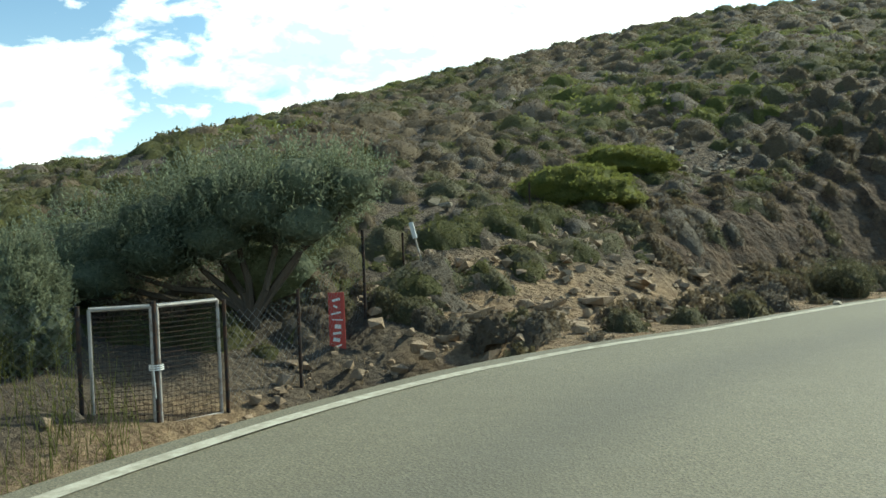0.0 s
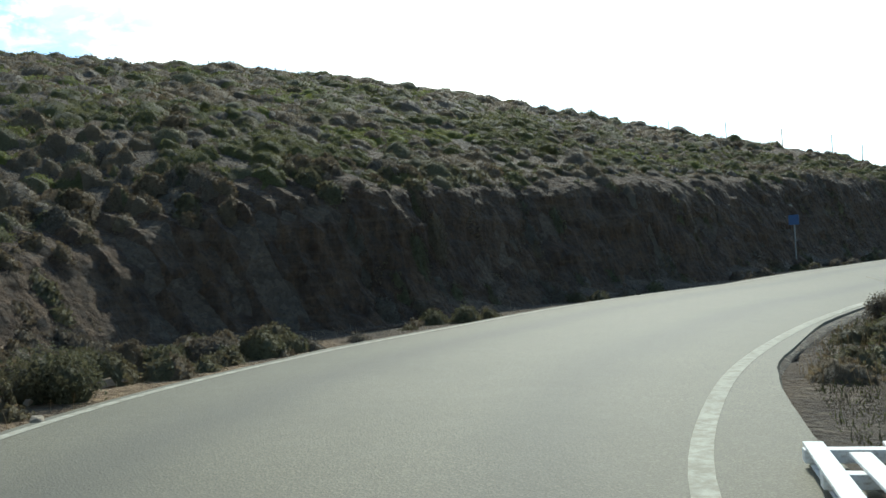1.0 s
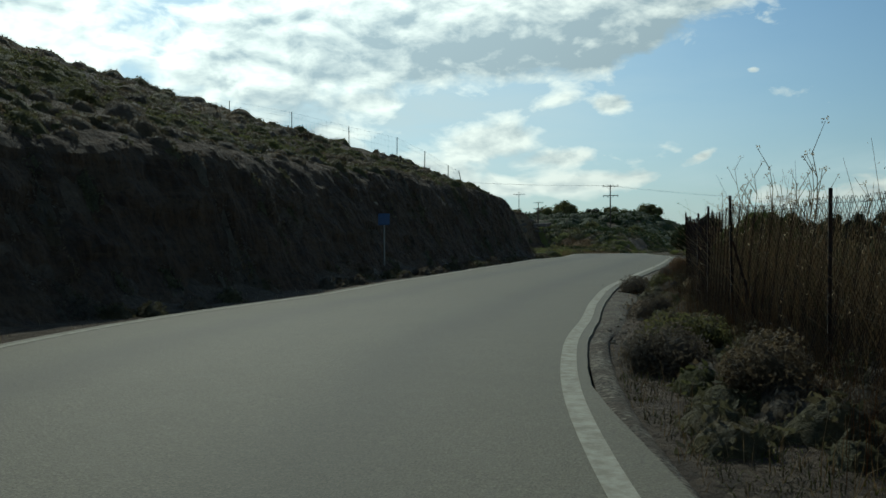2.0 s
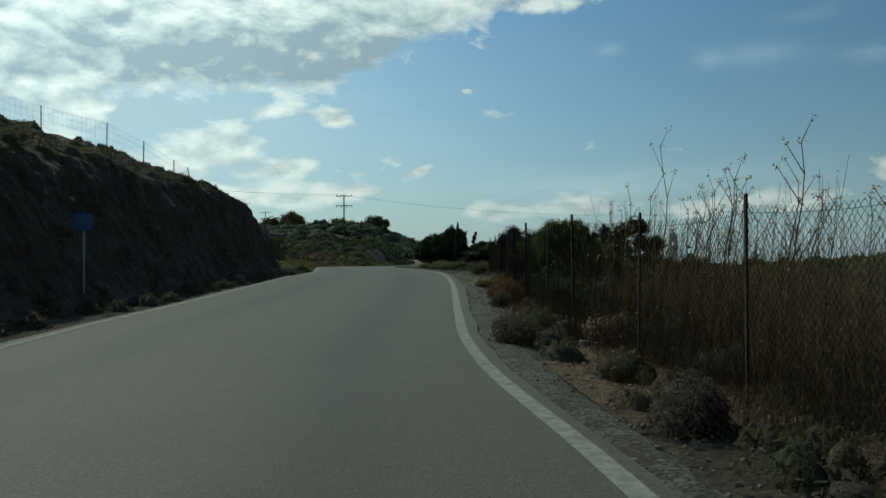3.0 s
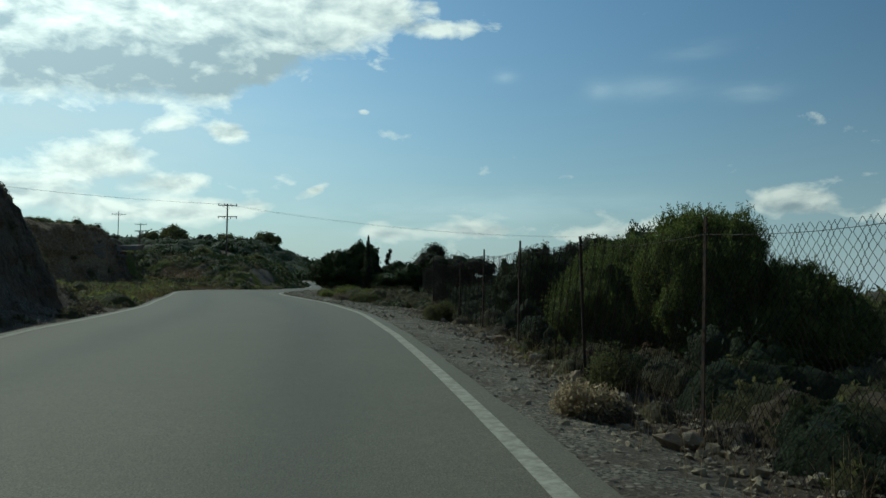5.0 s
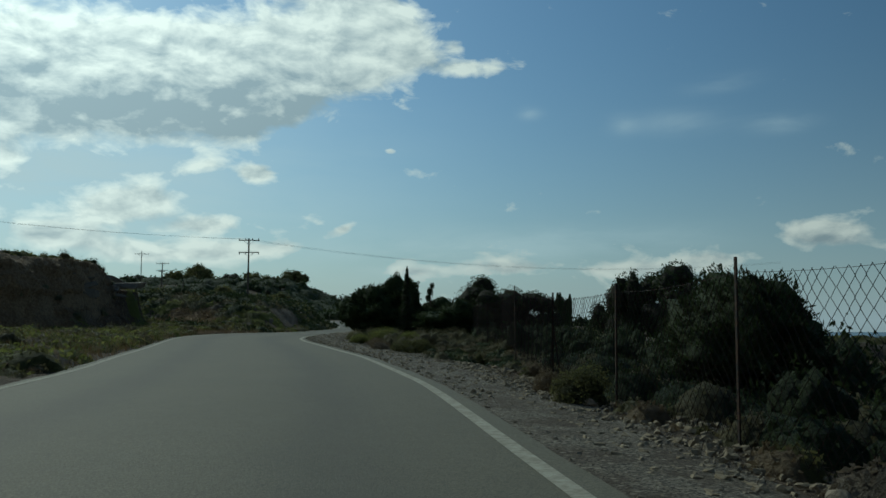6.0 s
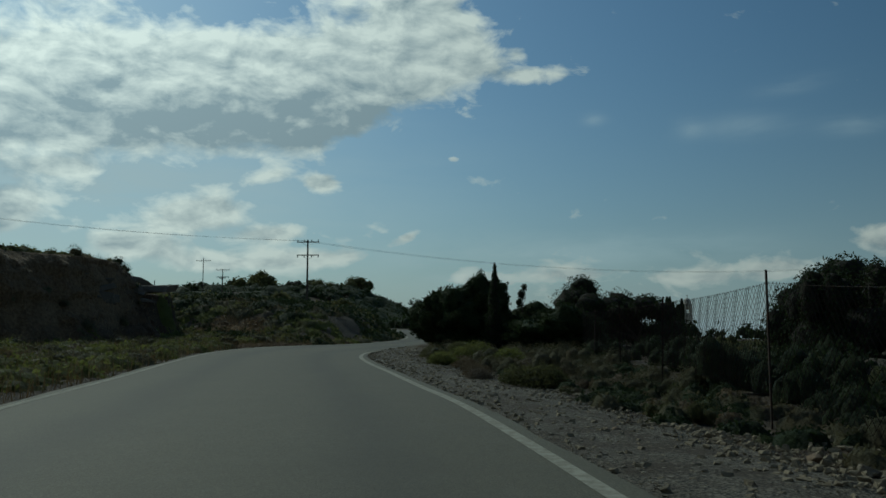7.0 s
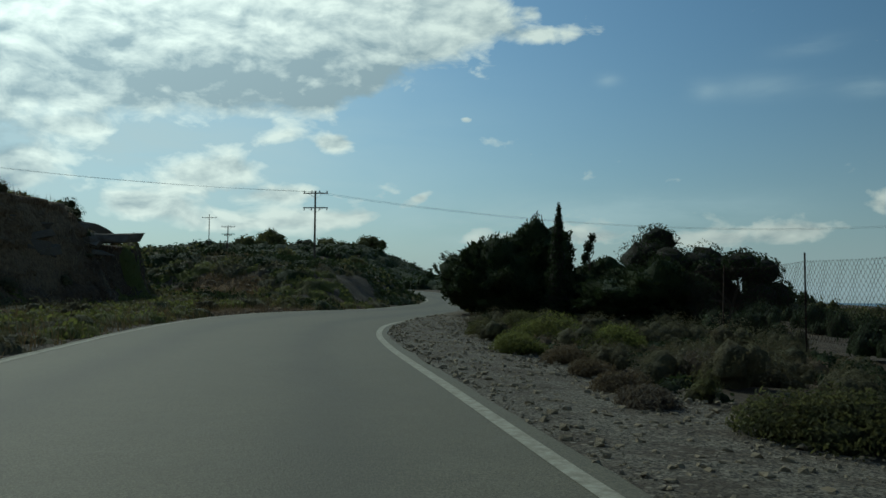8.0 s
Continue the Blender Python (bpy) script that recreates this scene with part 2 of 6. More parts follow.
def cut_earth(n, pos, obj):
    streak = n.noise(n.add("ShaderNodeMapping", {"Vector": pos, "Scale": (1.5, 1.5, 0.35)}).outputs[0], 1.6, 6, 0.7)
    bed = n.noise(n.add("ShaderNodeMapping", {"Vector": pos, "Scale": (0.25, 0.25, 2.6)}).outputs[0], 1.5, 5, 0.65)
    fine = n.noise(pos, 11, 6, 0.75)
    clod = n.add("ShaderNodeTexVoronoi", {"Vector": pos, "Scale": 6.0})
    c = n.mix(n.ramp(streak, [(0.38, 0.0), (0.62, 1.0)]), (0.060, 0.038, 0.024), (0.150, 0.098, 0.058))
    c = n.mix(n.math("MULTIPLY", n.ramp(bed, [(0.5, 0.0), (0.62, 1.0)]), 0.45), c, (0.17, 0.125, 0.080))
    c = n.mix(n.math("MULTIPLY", n.ramp(clod.outputs["Color"], [(0.4, 0.0), (0.9, 1.0)]), 0.45), c, (0.10, 0.083, 0.065))
    c = n.mix(n.math("MULTIPLY", n.ramp(fine, [(0.5, 0.0), (0.66, 1.0)]), 0.6), c, (0.040, 0.032, 0.025))
    c = bare_soil(n, pos, c, 0.7)
    b = n.math("ADD", n.math("ADD", streak, n.math("MULTIPLY", fine, 0.6)), n.math("MULTIPLY", clod.outputs[0], -0.6))
    return principled(n, c, 0.95, b, 0, 0.2, 0.22, 1.0)


def gravel(n, pos, obj):
    v = n.add("ShaderNodeTexVoronoi", {"Vector": pos, "Scale": 48.0})
    t = n.noise(pos, 1.4, 5, 0.6)
    c = n.mix(n.ramp(v.outputs["Color"], [(0.25, 0.0), (0.85, 1.0)]), (0.062, 0.054, 0.042), (0.30, 0.26, 0.195))
    c = n.mix(n.math("MULTIPLY", n.ramp(t, [(0.42, 0.0), (0.6, 1.0)]), 0.75), c, (0.085, 0.064, 0.044))
    big = n.add("ShaderNodeTexVoronoi", {"Vector": pos, "Scale": 15.0})
    c = n.mix(n.math("MULTIPLY", n.ramp(big.outputs["Color"], [(0.62, 0.0), (0.8, 1.0)]), n.ramp(big.outputs["Distance"], [(0.28, 0.9), (0.5, 0.0)])), c, (0.33, 0.285, 0.215))
    h = n.math("SUBTRACT", n.noise(pos, 45, 5, 0.75), n.math("MULTIPLY", big.outputs["Distance"], 0.8))
    return principled(n, c, 0.95, h, 0, 0.2, 0.03, 0.9)


def stone(tint):
    def f(n, pos, obj):
        r = n.add("ShaderNodeNewGeometry").outputs["Random Per Island"]
        a = n.noise(pos, 5, 6, 0.65)
        g = n.noise(pos, 40, 4, 0.7)
        c = n.mix(n.ramp(a, [(0.35, 0.0), (0.7, 1.0)]), tuple(t * 0.62 for t in tint), tint)
        c = n.mix(n.math("MULTIPLY", r, 0.5), c, tuple(t * 0.55 for t in tint))
        return principled(n, c, 0.92, n.math("ADD", a, n.math("MULTIPLY", g, 0.4)), 0, 0.25, 0.05, 0.8)
    return f


def foliage(dark, light, dry=(0.2, 0.14, 0.07), dryness=0.12, trans=0.35):
    def f(n, pos, obj):
        r = n.add("ShaderNodeNewGeometry").outputs["Random Per Island"]
        a = n.noise(pos, 0.9, 4, 0.6)
        fine = n.noise(pos, 16.0, 4, 0.75)
        c = n.mix(n.math("ADD", n.math("MULTIPLY", r, 0.55), n.math("MULTIPLY", n.ramp(fine, [(0.35, 0.0), (0.66, 1.0)]), 0.5), True), dark, light)
        c = n.mix(n.math("MULTIPLY", n.ramp(a, [(0.45, 0.0), (0.7, 1.0)]), min(1.0, dryness * 3)), c, dry)
        bump = n.add("ShaderNodeBump", {"Height": fine, "Strength": 1.0, "Distance": 0.16}).outputs[0]
        d = n.add("ShaderNodeBsdfPrincipled", {"Base Color": c, "Roughness": 0.75, "Specular IOR Level": 0.2, "Normal": bump})
        t = n.add("ShaderNodeBsdfTranslucent", {"Color": c})
        return n.add("ShaderNodeMixShader", {0: trans, 1: d.outputs[0], 2: t.outputs[0]})
    return f


def bark(n, pos, obj):
    a = n.noise(n.add("ShaderNodeMapping", {"Vector": pos, "Scale": (1, 1, 0.25)}).outputs[0], 18, 5, 0.7)
    c = n.mix(a, (0.055, 0.042, 0.030), (0.15, 0.12, 0.09))
    return principled(n, c, 0.95, a, 0, 0.2, 0.03, 0.9)


def rusty(n, pos, obj):
    a = n.noise(pos, 14, 5, 0.65)
    c = n.mix(n.ramp(a, [(0.42, 0.0), (0.62, 1.0)]), (0.026, 0.023, 0.021), (0.070, 0.036, 0.020))
    return principled(n, c, 0.88, a, 0.1, 0.3, 0.004, 0.5)


def galvanised(n, pos, obj):
    a = n.noise(pos, 25, 4, 0.6)
    c = n.mix(a, (0.20, 0.205, 0.20), (0.36, 0.36, 0.345))
    return principled(n, c, 0.5, a, 0.75, 0.5, 0.002, 0.3)


def pale_metal(n, pos, obj):
    a = n.noise(pos, 12, 5, 0.65)
    c = n.mix(n.ramp(a, [(0.5, 0.0), (0.72, 1.0)]), (0.40, 0.36, 0.31), (0.17, 0.105, 0.07))
    return principled(n, c, 0.6, a, 0.15, 0.5, 0.003, 0.4)


def pole_wood(n, pos, obj):
    a = n.noise(n.add("ShaderNodeMapping", {"Vector": pos, "Scale": (1, 1, 0.06)}).outputs[0], 30, 4, 0.6)
    return principled(n, n.mix(a, (0.06, 0.048, 0.04), (0.15, 0.12, 0.095)), 0.9, a, 0, 0.2, 0.01, 0.6)


def white_wood(n, pos, obj):
    a = n.noise(n.add("ShaderNodeMapping", {"Vector": obj, "Scale": (0.4, 8, 8)}).outputs[0], 6, 5, 0.65)
    c = n.mix(n.ramp(a, [(0.5, 0.0), (0.75, 1.0)]), (0.78, 0.76, 0.70), (0.45, 0.38, 0.29))
    return principled(n, c, 0.75, a, 0, 0.3, 0.004, 0.5)


def painted(color, rough=0.55):
    def f(n, pos, obj):
        a = n.noise(pos, 20, 5, 0.65)
        c = n.mix(n.math("MULTIPLY", n.ramp(a, [(0.48, 0.0), (0.75, 1.0)]), 0.35), color, tuple(k * 0.5 + 0.03 for k in color))
        return principled(n, c, rough, a, 0, 0.4, 0.002, 0.3)
    return f


def water(n, pos, obj):
    a = n.noise(pos, 0.05, 4, 0.6)
    return principled(n, (0.03, 0.075, 0.12), 0.25, a, 0, 0.5, 0.5, 0.4)


M = {
    "asphalt": material("asphalt", asphalt), "line": material("line_paint", line_paint), "earth": material("earth", earth),
    "gravel": material("gravel", gravel), "cut": material("cut_earth", cut_earth),
    "stone": material("stone", stone((0.35, 0.292, 0.21))), "ochre": material("ochre_stone", stone((0.40, 0.29, 0.185))),
    "dark_stone": material("dark_stone", stone((0.20, 0.17, 0.14))),
    "pale_stone": material("pale_stone", stone((0.39, 0.315, 0.205))),
    "green": material("green_leaf", foliage((0.058, 0.064, 0.025), (0.205, 0.203, 0.076), (0.19, 0.155, 0.07), 0.14, 0.45)),
    "bright": material("bright_leaf", foliage((0.105, 0.122, 0.030), (0.265, 0.278, 0.078), (0.24, 0.22, 0.08), 0.14, 0.5)),
    "grey": material("grey_twig", foliage((0.110, 0.093, 0.068), (0.270, 0.228, 0.168), (0.21, 0.155, 0.10), 0.25, 0.3)),
    "brown": material("brown_twig", foliage((0.110, 0.084, 0.052), (0.262, 0.200, 0.122), (0.25, 0.185, 0.10), 0.2, 0.3)),
    "olive": material("olive_leaf", foliage((0.085, 0.103, 0.055), (0.36, 0.395, 0.255), (0.20, 0.22, 0.13), 0.1, 0.4)),
    "dark": material("dark_leaf", foliage((0.022, 0.036, 0.014), (0.065, 0.09, 0.03), (0.07, 0.06, 0.03), 0.08, 0.25)),
    "mastic": material("mastic_leaf", foliage((0.046, 0.066, 0.020), (0.225, 0.262, 0.075), (0.19, 0.19, 0.07), 0.08, 0.5)),
    "russet": material("russet_twig", foliage((0.14, 0.070, 0.030), (0.30, 0.165, 0.072), (0.26, 0.15, 0.066), 0.15, 0.35)),
    "reed": material("dry_reed", foliage((0.26, 0.19, 0.115), (0.54, 0.42, 0.26), (0.40, 0.29, 0.165), 0.2, 0.6)),
    "scrub": material("olive_brown_twig", foliage((0.078, 0.075, 0.040), (0.225, 0.208, 0.108), (0.19, 0.145, 0.08), 0.25, 0.3)),
    "straw": material("straw", foliage((0.32, 0.245, 0.145), (0.62, 0.50, 0.32), (0.43, 0.33, 0.19), 0.2, 0.6)),
    # near black: the shade between leaves, put into the colour of the crown cores
    "core": material("crown_gap_shade", foliage((0.035, 0.032, 0.02), (0.05, 0.045, 0.028), (0.05, 0.04, 0.025), 0.1, 0.05)),
    "bark": material("bark", bark), "rust": material("rusty_steel", rusty), "galv": material("galvanised_wire", galvanised),
    "pale_metal": material("pale_metal", pale_metal), "pole": material("pole_wood", pole_wood), "white_wood": material("white_wood", white_wood),
    "red": material("red_paint", painted((0.42, 0.06, 0.045))), "white": material("white_paint", painted((0.78, 0.77, 0.73))),
    "blue": material("blue_paint", painted((0.05, 0.10, 0.22))), "plaster": material("plaster", painted((0.62, 0.55, 0.44), 0.9)),
    "porcelain": material("porcelain", painted((0.30, 0.27, 0.24), 0.25)), "cable": material("cable", painted((0.16, 0.17, 0.18), 0.5)),
    "water": material("sea_water", water),
}

# ---- geometry helpers ----


def mesh_from(name, verts, faces, mat, smooth=False):
    """A mesh from arrays: verts (n, 3) and faces (m, 3 or 4)."""
    verts, faces = np.asarray(verts, np.float32), np.asarray(faces, np.int32)
    me = bpy.data.meshes.new(name)
    k = faces.shape[1]
    me.vertices.add(len(verts))
    me.vertices.foreach_set("co", verts.ravel())
    me.loops.add(faces.size)
    me.loops.foreach_set("vertex_index", faces.ravel())
    me.polygons.add(len(faces))
    me.polygons.foreach_set("loop_start", np.arange(0, faces.size, k, dtype=np.int32))
    me.polygons.foreach_set("use_smooth", np.full(len(faces), smooth))
    me.update(calc_edges=True)
    me.materials.append(mat)
    return me


def thing(name, label, category, group="", at=(0, 0, 0)):
    ob = new(name)
    ob.empty_display_size = 0.2
    ob.location = at
    return tagged(ob, label, category, group)


def part(name, bm, mat, parent, label=""):
    me = bpy.data.meshes.new(name)
    bm.to_mesh(me)
    bm.free()
    me.materials.append(mat)
    ob = new(name, me)
    ob.parent = parent
    return tagged(ob, label)


def part_mesh(name, me, parent, label=""):
    ob = new(name, me)
    ob.parent = parent
    return tagged(ob, label)


def box(bm, size, at=(0, 0, 0), turn=None, bevel=0.0):
    m = Matrix.Translation(at) @ (turn.to_4x4() if turn else Matrix()) @ Matrix.Diagonal((*size, 1))
    r = bmesh.ops.create_cube(bm, size=1.0, matrix=m)
    if bevel:
        e = list({e for v in r["verts"] for e in v.link_edges})
        bmesh.ops.bevel(bm, geom=e, offset=bevel, segments=1, affect="EDGES")
    return bm


def rod(bm, a, b, r0, r1=None, sides=8):
    """A tapered round bar from a to b."""
    a, b = Vector(a), Vector(b)
    d = b - a
    m = Matrix.Translation((a + b) / 2) @ d.to_track_quat("Z", "Y").to_matrix().to_4x4()
    bmesh.ops.create_cone(bm, cap_ends=True, segments=sides, radius1=r0, radius2=r0 if r1 is None else r1, depth=d.length, matrix=m)
    return bm


def fract_noise(x, y, scale, seed=0, octaves=4):
    """Smooth value noise on the plan, in -1 to 1."""
    total, amp, norm = np.zeros_like(x), 1.0, 0.0
    for o in range(octaves):
        px, py = x / scale + seed * 13.7, y / scale - seed * 7.3
        ix, iy = np.floor(px), np.floor(py)
        fx, fy = px - ix, py - iy
        fx, fy = fx * fx * (3 - 2 * fx), fy * fy * (3 - 2 * fy)

        def h(a, b):
            s = np.sin(a * 127.1 + b * 311.7 + o * 74.7 + seed * 19.19) * 43758.5453
            return s - np.floor(s)
        v = (h(ix, iy) * (1 - fx) + h(ix + 1, iy) * fx) * (1 - fy) + (h(ix, iy + 1) * (1 - fx) + h(ix + 1, iy + 1) * fx) * fy
        total, norm = total + amp * (2 * v - 1), norm + amp
        amp, scale = amp * 0.5, scale * 0.5
    return total / norm


def smoothstep(a, b, x):
    t = np.clip((x - a) / (b - a), 0, 1)
    return t * t * (3 - 2 * t)
# ---- the plan: road edges, bank and hills ----
LEFT = [(90, -38), (40, -27), (20, -23.2), (13, -21.7), (9.4, -20.7), (6.1, -19.1), (3.5, -16.85), (0.4, -13.85), (-1.85, -10.4), (-3.1, -6.8), (-4.25, -3.0),
        (-5.05, 1.5), (-5.75, 7), (-6.5, 13), (-7.6, 20), (-8.85, 28), (-9.75, 34), (-11.45, 43), (-13.1, 49.5), (-15.05, 57.4), (-17.05, 64.8),
        (-18.85, 72), (-20.3, 80), (-20.7, 87), (-19.7, 93), (-17.8, 100), (-17, 110), (-18, 125), (-22, 145), (-30, 170), (-42, 195)]
RIGHT = [(90, -32), (40, -20.6), (20, -17.3), (12.5, -16.0), (9.5, -14.8), (7.2, -13.0), (4.88, -9.6), (3.27, -6.0), (2.14, -2.4), (1.40, 1.0), (0.66, 4.2), (0.03, 7.6),
         (-0.42, 11.3), (-0.96, 16), (-1.64, 22), (-2.38, 27.7), (-3.17, 33), (-4.08, 39), (-4.78, 42.6), (-6.51, 50.2), (-7.82, 54.8), (-9.06, 59.2),
         (-11.1, 66.5), (-12.32, 72), (-12.95, 77.5), (-12.7, 83), (-11.9, 90), (-11.3, 100), (-11.2, 110), (-12.2, 125), (-16.2, 145), (-24, 168), (-36, 192)]
ROAD_Z = [(-40, 0.2), (-24, 0.0), (-20.5, -0.05), (-19, -0.12), (-17, -0.16), (-11, -0.16), (-2, 0.0), (5, 0.06), (9, 0.18), (15, 0.27), (29, 0.46), (31, 0.5), (60, 0.52), (75, 0.5), (100, 0.4), (140, 0.6), (200, 1.5)]
BANK = [(-40, -0.7), (-21, -0.95), (-19, -0.9), (-18.3, -0.3), (-17.4, 0.3), (-16, 0.8), (-14, 1.15), (-12, 1.5), (-10.7, 1.75), (-9.7, 2.1), (-8, 2.6), (-6, 2.85), (-2, 3.0), (3, 3.15), (10, 3.35), (20, 3.5), (30, 3.5), (40, 3.4), (42.6, 0.15), (200, 0.2)]
CREST = [(-90, -110, -2), (-60, -70, 0.8), (-42, -50, 4.4), (-43, -35, 9.2), (-44, -20, 12.3), (-44, -8, 13.9), (-40, 5, 13.4), (-35, 19, 11.6), (-27, 30, 8.3), (-19, 38, 5.6), (-16, 41, 3.2)]


def spline(points, step):
    """Points every `step` metres or so on a smooth curve through the given ones."""
    p = np.array(points, float)
    p = np.vstack([2 * p[0] - p[1], p, 2 * p[-1] - p[-2]])
    out = []
    for i in range(1, len(p) - 2):
        k = max(2, int(np.linalg.norm(p[i + 1] - p[i]) / step))
        t = np.linspace(0, 1, k, endpoint=False)[:, None]
        a, b, c, d = p[i - 1], p[i], p[i + 1], p[i + 2]
        out.append(0.5 * (2 * b + (c - a) * t + (2 * a - 5 * b + 4 * c - d) * t ** 2 + (3 * b - a - 3 * c + d) * t ** 3))
    return np.vstack(out + [p[-2:-1]])


LC, RC = spline(LEFT, 0.5), spline(RIGHT, 0.5)
CR = spline(CREST, 1.5)


def table(rows, x):
    r = np.array(rows, float)
    return np.interp(x, r[:, 0], r[:, 1])


def nearest(curve, x, y):
    """Signed distance (positive to the left of the way along the curve) and the index of the nearest sample."""
    c = curve[:, :2]
    tg = np.gradient(c, axis=0)
    tg /= np.linalg.norm(tg, axis=1)[:, None]
    dist, idx = np.empty(len(x)), np.empty(len(x), int)
    for a in range(0, len(x), 20000):
        q = np.stack([x[a:a + 20000], y[a:a + 20000]], 1)
        d2 = (q ** 2).sum(1)[:, None] - 2 * q @ c.T + (c ** 2).sum(1)[None]
        i = d2.argmin(1)
        e = q - c[i]
        s = np.sign(tg[i, 0] * e[:, 1] - tg[i, 1] * e[:, 0])
        dist[a:a + 20000], idx[a:a + 20000] = np.sqrt(np.maximum(d2[np.arange(len(i)), i], 0)) * s, i
    return dist, idx


def dome(x, y, cx, cy, rx, ry, h):
    return h * np.exp(-(((x - cx) / rx) ** 2 + ((y - cy) / ry) ** 2))


def setback(y):
    """How far the foot of the bank stands back from the road, beyond its usual place."""
    return np.interp(y, [-18, -16, -13, -10, -7.5, -5], [0.0, 0.8, 2.1, 2.0, 0.8, 0.0])


def height(x, y, rough=True):
    """The ground's height on the plan, with the signed distances outside the two edge lines."""
    x, y = np.asarray(x, float).ravel(), np.asarray(y, float).ravel()
    dl, il = nearest(LC, x, y)
    dr, ir = nearest(RC, x, y)
    dr = -dr
    yl, yr = LC[il, 1], RC[ir, 1]
    zl, zr = table(ROAD_Z, yl), table(ROAD_Z, yr)
    # hillside over the left edge
    b = table(BANK, yl)
    wob = fract_noise(x, y, 5.0, 3, 3)
    back = setback(yl)
    dip = smoothstep(0.0, -0.4, b)
    foot, top = (1.2 + back + 0.35 * wob) * (1 - dip) + 0.15 * dip, (3.3 + back + 0.7 * wob) * (1 - dip) + 1.7 * dip
    up = smoothstep(0, 1, (dl - foot) / (top - foot))
    up = up * (1 + 0.18 * fract_noise(x, y, 2.2, 5, 4) * np.sin(np.pi * np.clip(up, 0, 1)))
    dc, ic = nearest(CR, x, y)
    zc = CR[ic, 2]
    far = np.maximum(dl - top, 0)
    t = far / (far + np.abs(dc) + 1e-6)
    hill = np.where(dc > 0, zc - 0.10 * np.abs(dc) - 0.002 * np.minimum(dc, 60) ** 2, b + (zc - b) * t ** 0.9)
    keep = smoothstep(45.4, 41.2, yl + 0.25 * dl * (yl > 30))
    left = b * up * (far <= 0) + hill * (far > 0)
    low = 0.05 * np.clip(dl, 0, 3) + 0.012 * np.clip(dl - 3, 0, 200)
    zleft = zl - 0.04 + left * keep + low * (1 - keep)
    # second bank, low hills and far mounds beyond the cut
    r2 = np.sqrt(((x + 38) / 10.5) ** 2 + ((y - 82.2) / 14.0) ** 2)
    r3 = np.sqrt(((x + 32.2) / 3.9) ** 2 + ((y - 91.8) / 4.2) ** 2)
    dent = 0.10 * fract_noise(x, y, 4, 9, 3) + 0.05 * fract_noise(x, y, 1.3, 10, 3)
    zleft = zleft + np.maximum(4.5 * smoothstep(1.10, 0.82, r2 + dent), 2.7 * smoothstep(1.08, 0.82, r3 + dent)) * (yl > 50)
    zleft = zleft + (dome(x, y, -31, 108, 8, 9, 1.0) + dome(x, y, -46, 124, 24, 22, 1.5) + dome(x, y, -36, 150, 14, 14, 1.5)) * smoothstep(0.5, 6, dl)
    zleft = zleft + 1.5 * smoothstep(97, 104, yl) * smoothstep(172, 146, yl) * smoothstep(1.6, 4.2, dl + 0.6 * fract_noise(x, y, 4, 19, 3))
    # falling land on the right
    fall = 0.05 * np.clip(dr - 3.0, 0, 60) + 0.10 * np.clip(dr - 63, 0, 2000)
    fall = np.where(yr > 50, 0.4 * fall, fall)
    zright = zr - 0.04 - 0.04 * np.clip(dr, 0, 3) - fall + dome(x, y, 24, 42, 9, 12, 2.4) + dome(x, y, 40, 62, 16, 16, 2.6) + dome(x, y, -5, 100, 14, 18, 0.5)
    z = np.where(dl > 0, zleft, np.where(dr > 0, zright, table(ROAD_Z, y) - 0.14))
    far_hills = 1.0 + dome(x, y, -97, 322, 40, 55, 10.0) + dome(x, y, -175, 310, 60, 60, 8) + dome(x, y, -67, 350, 18, 40, 7.5) + dome(x, y, -360, 260, 130, 120, 22)
    m = smoothstep(195, 240, y) * smoothstep(-5, -45, x)
    z = z * (1 - m) + far_hills * m
    edge = np.minimum(smoothstep(0.0, 0.5, np.where(dl > 0, dl, np.where(dr > 0, dr, 0))), 1)
    z = z - 0.03 * (1 - edge)
    if rough:
        k = smoothstep(0.4, 2.5, np.maximum(dl, dr))
        z = z + k * (0.10 * fract_noise(x, y, 1.6, 1, 4) + 0.22 * fract_noise(x, y, 7.0, 2, 3) * smoothstep(3, 9, np.maximum(dl, dr)))
        on_bank = np.sin(np.pi * np.clip(up, 0, 1)) * keep * (dl > 0)
        z = z + on_bank * b * 0.10 * fract_noise(x * 1.0, y * 1.0, 0.9, 11, 4)
    return np.maximum(z, -70), dl, dr


def ground_z(x, y):
    return height(np.atleast_1d(x), np.atleast_1d(y))[0]


def axis(lo, hi, step, reach):
    mid = np.arange(lo, hi + step, step)
    g = [step]
    while sum(g) < reach:
        g.append(g[-1] * 1.09)
    g = np.cumsum(g)
    return np.concatenate([lo - g[::-1], mid, mid[-1] + g])


def build_ground():
    gx, gy = axis(-46, 12, 0.55, 4600), axis(-36, 96, 0.55, 4600)
    x, y = np.meshgrid(gx, gy)
    z, dl, dr = height(x, y)
    v = np.stack([x.ravel(), y.ravel(), z], 1)
    nx, ny = len(gx), len(gy)
    i = (np.arange(ny - 1)[:, None] * nx + np.arange(nx - 1)[None]).ravel()
    f = np.stack([i, i + 1, i + nx + 1, i + nx], 1)
    me = mesh_from("ground", v, f, M["earth"], True)
    tagged(new("ground", me), "dry brown stony earth of a scrub hillside", "ground", kind="structure")


build_ground()


def ribbon(a, b, za, zb):
    n = len(a)
    v = np.vstack([np.column_stack([a, za]), np.column_stack([b, zb])])
    i = np.arange(n - 1)
    return v, np.stack([i, i + n, i + n + 1, i + 1], 1)


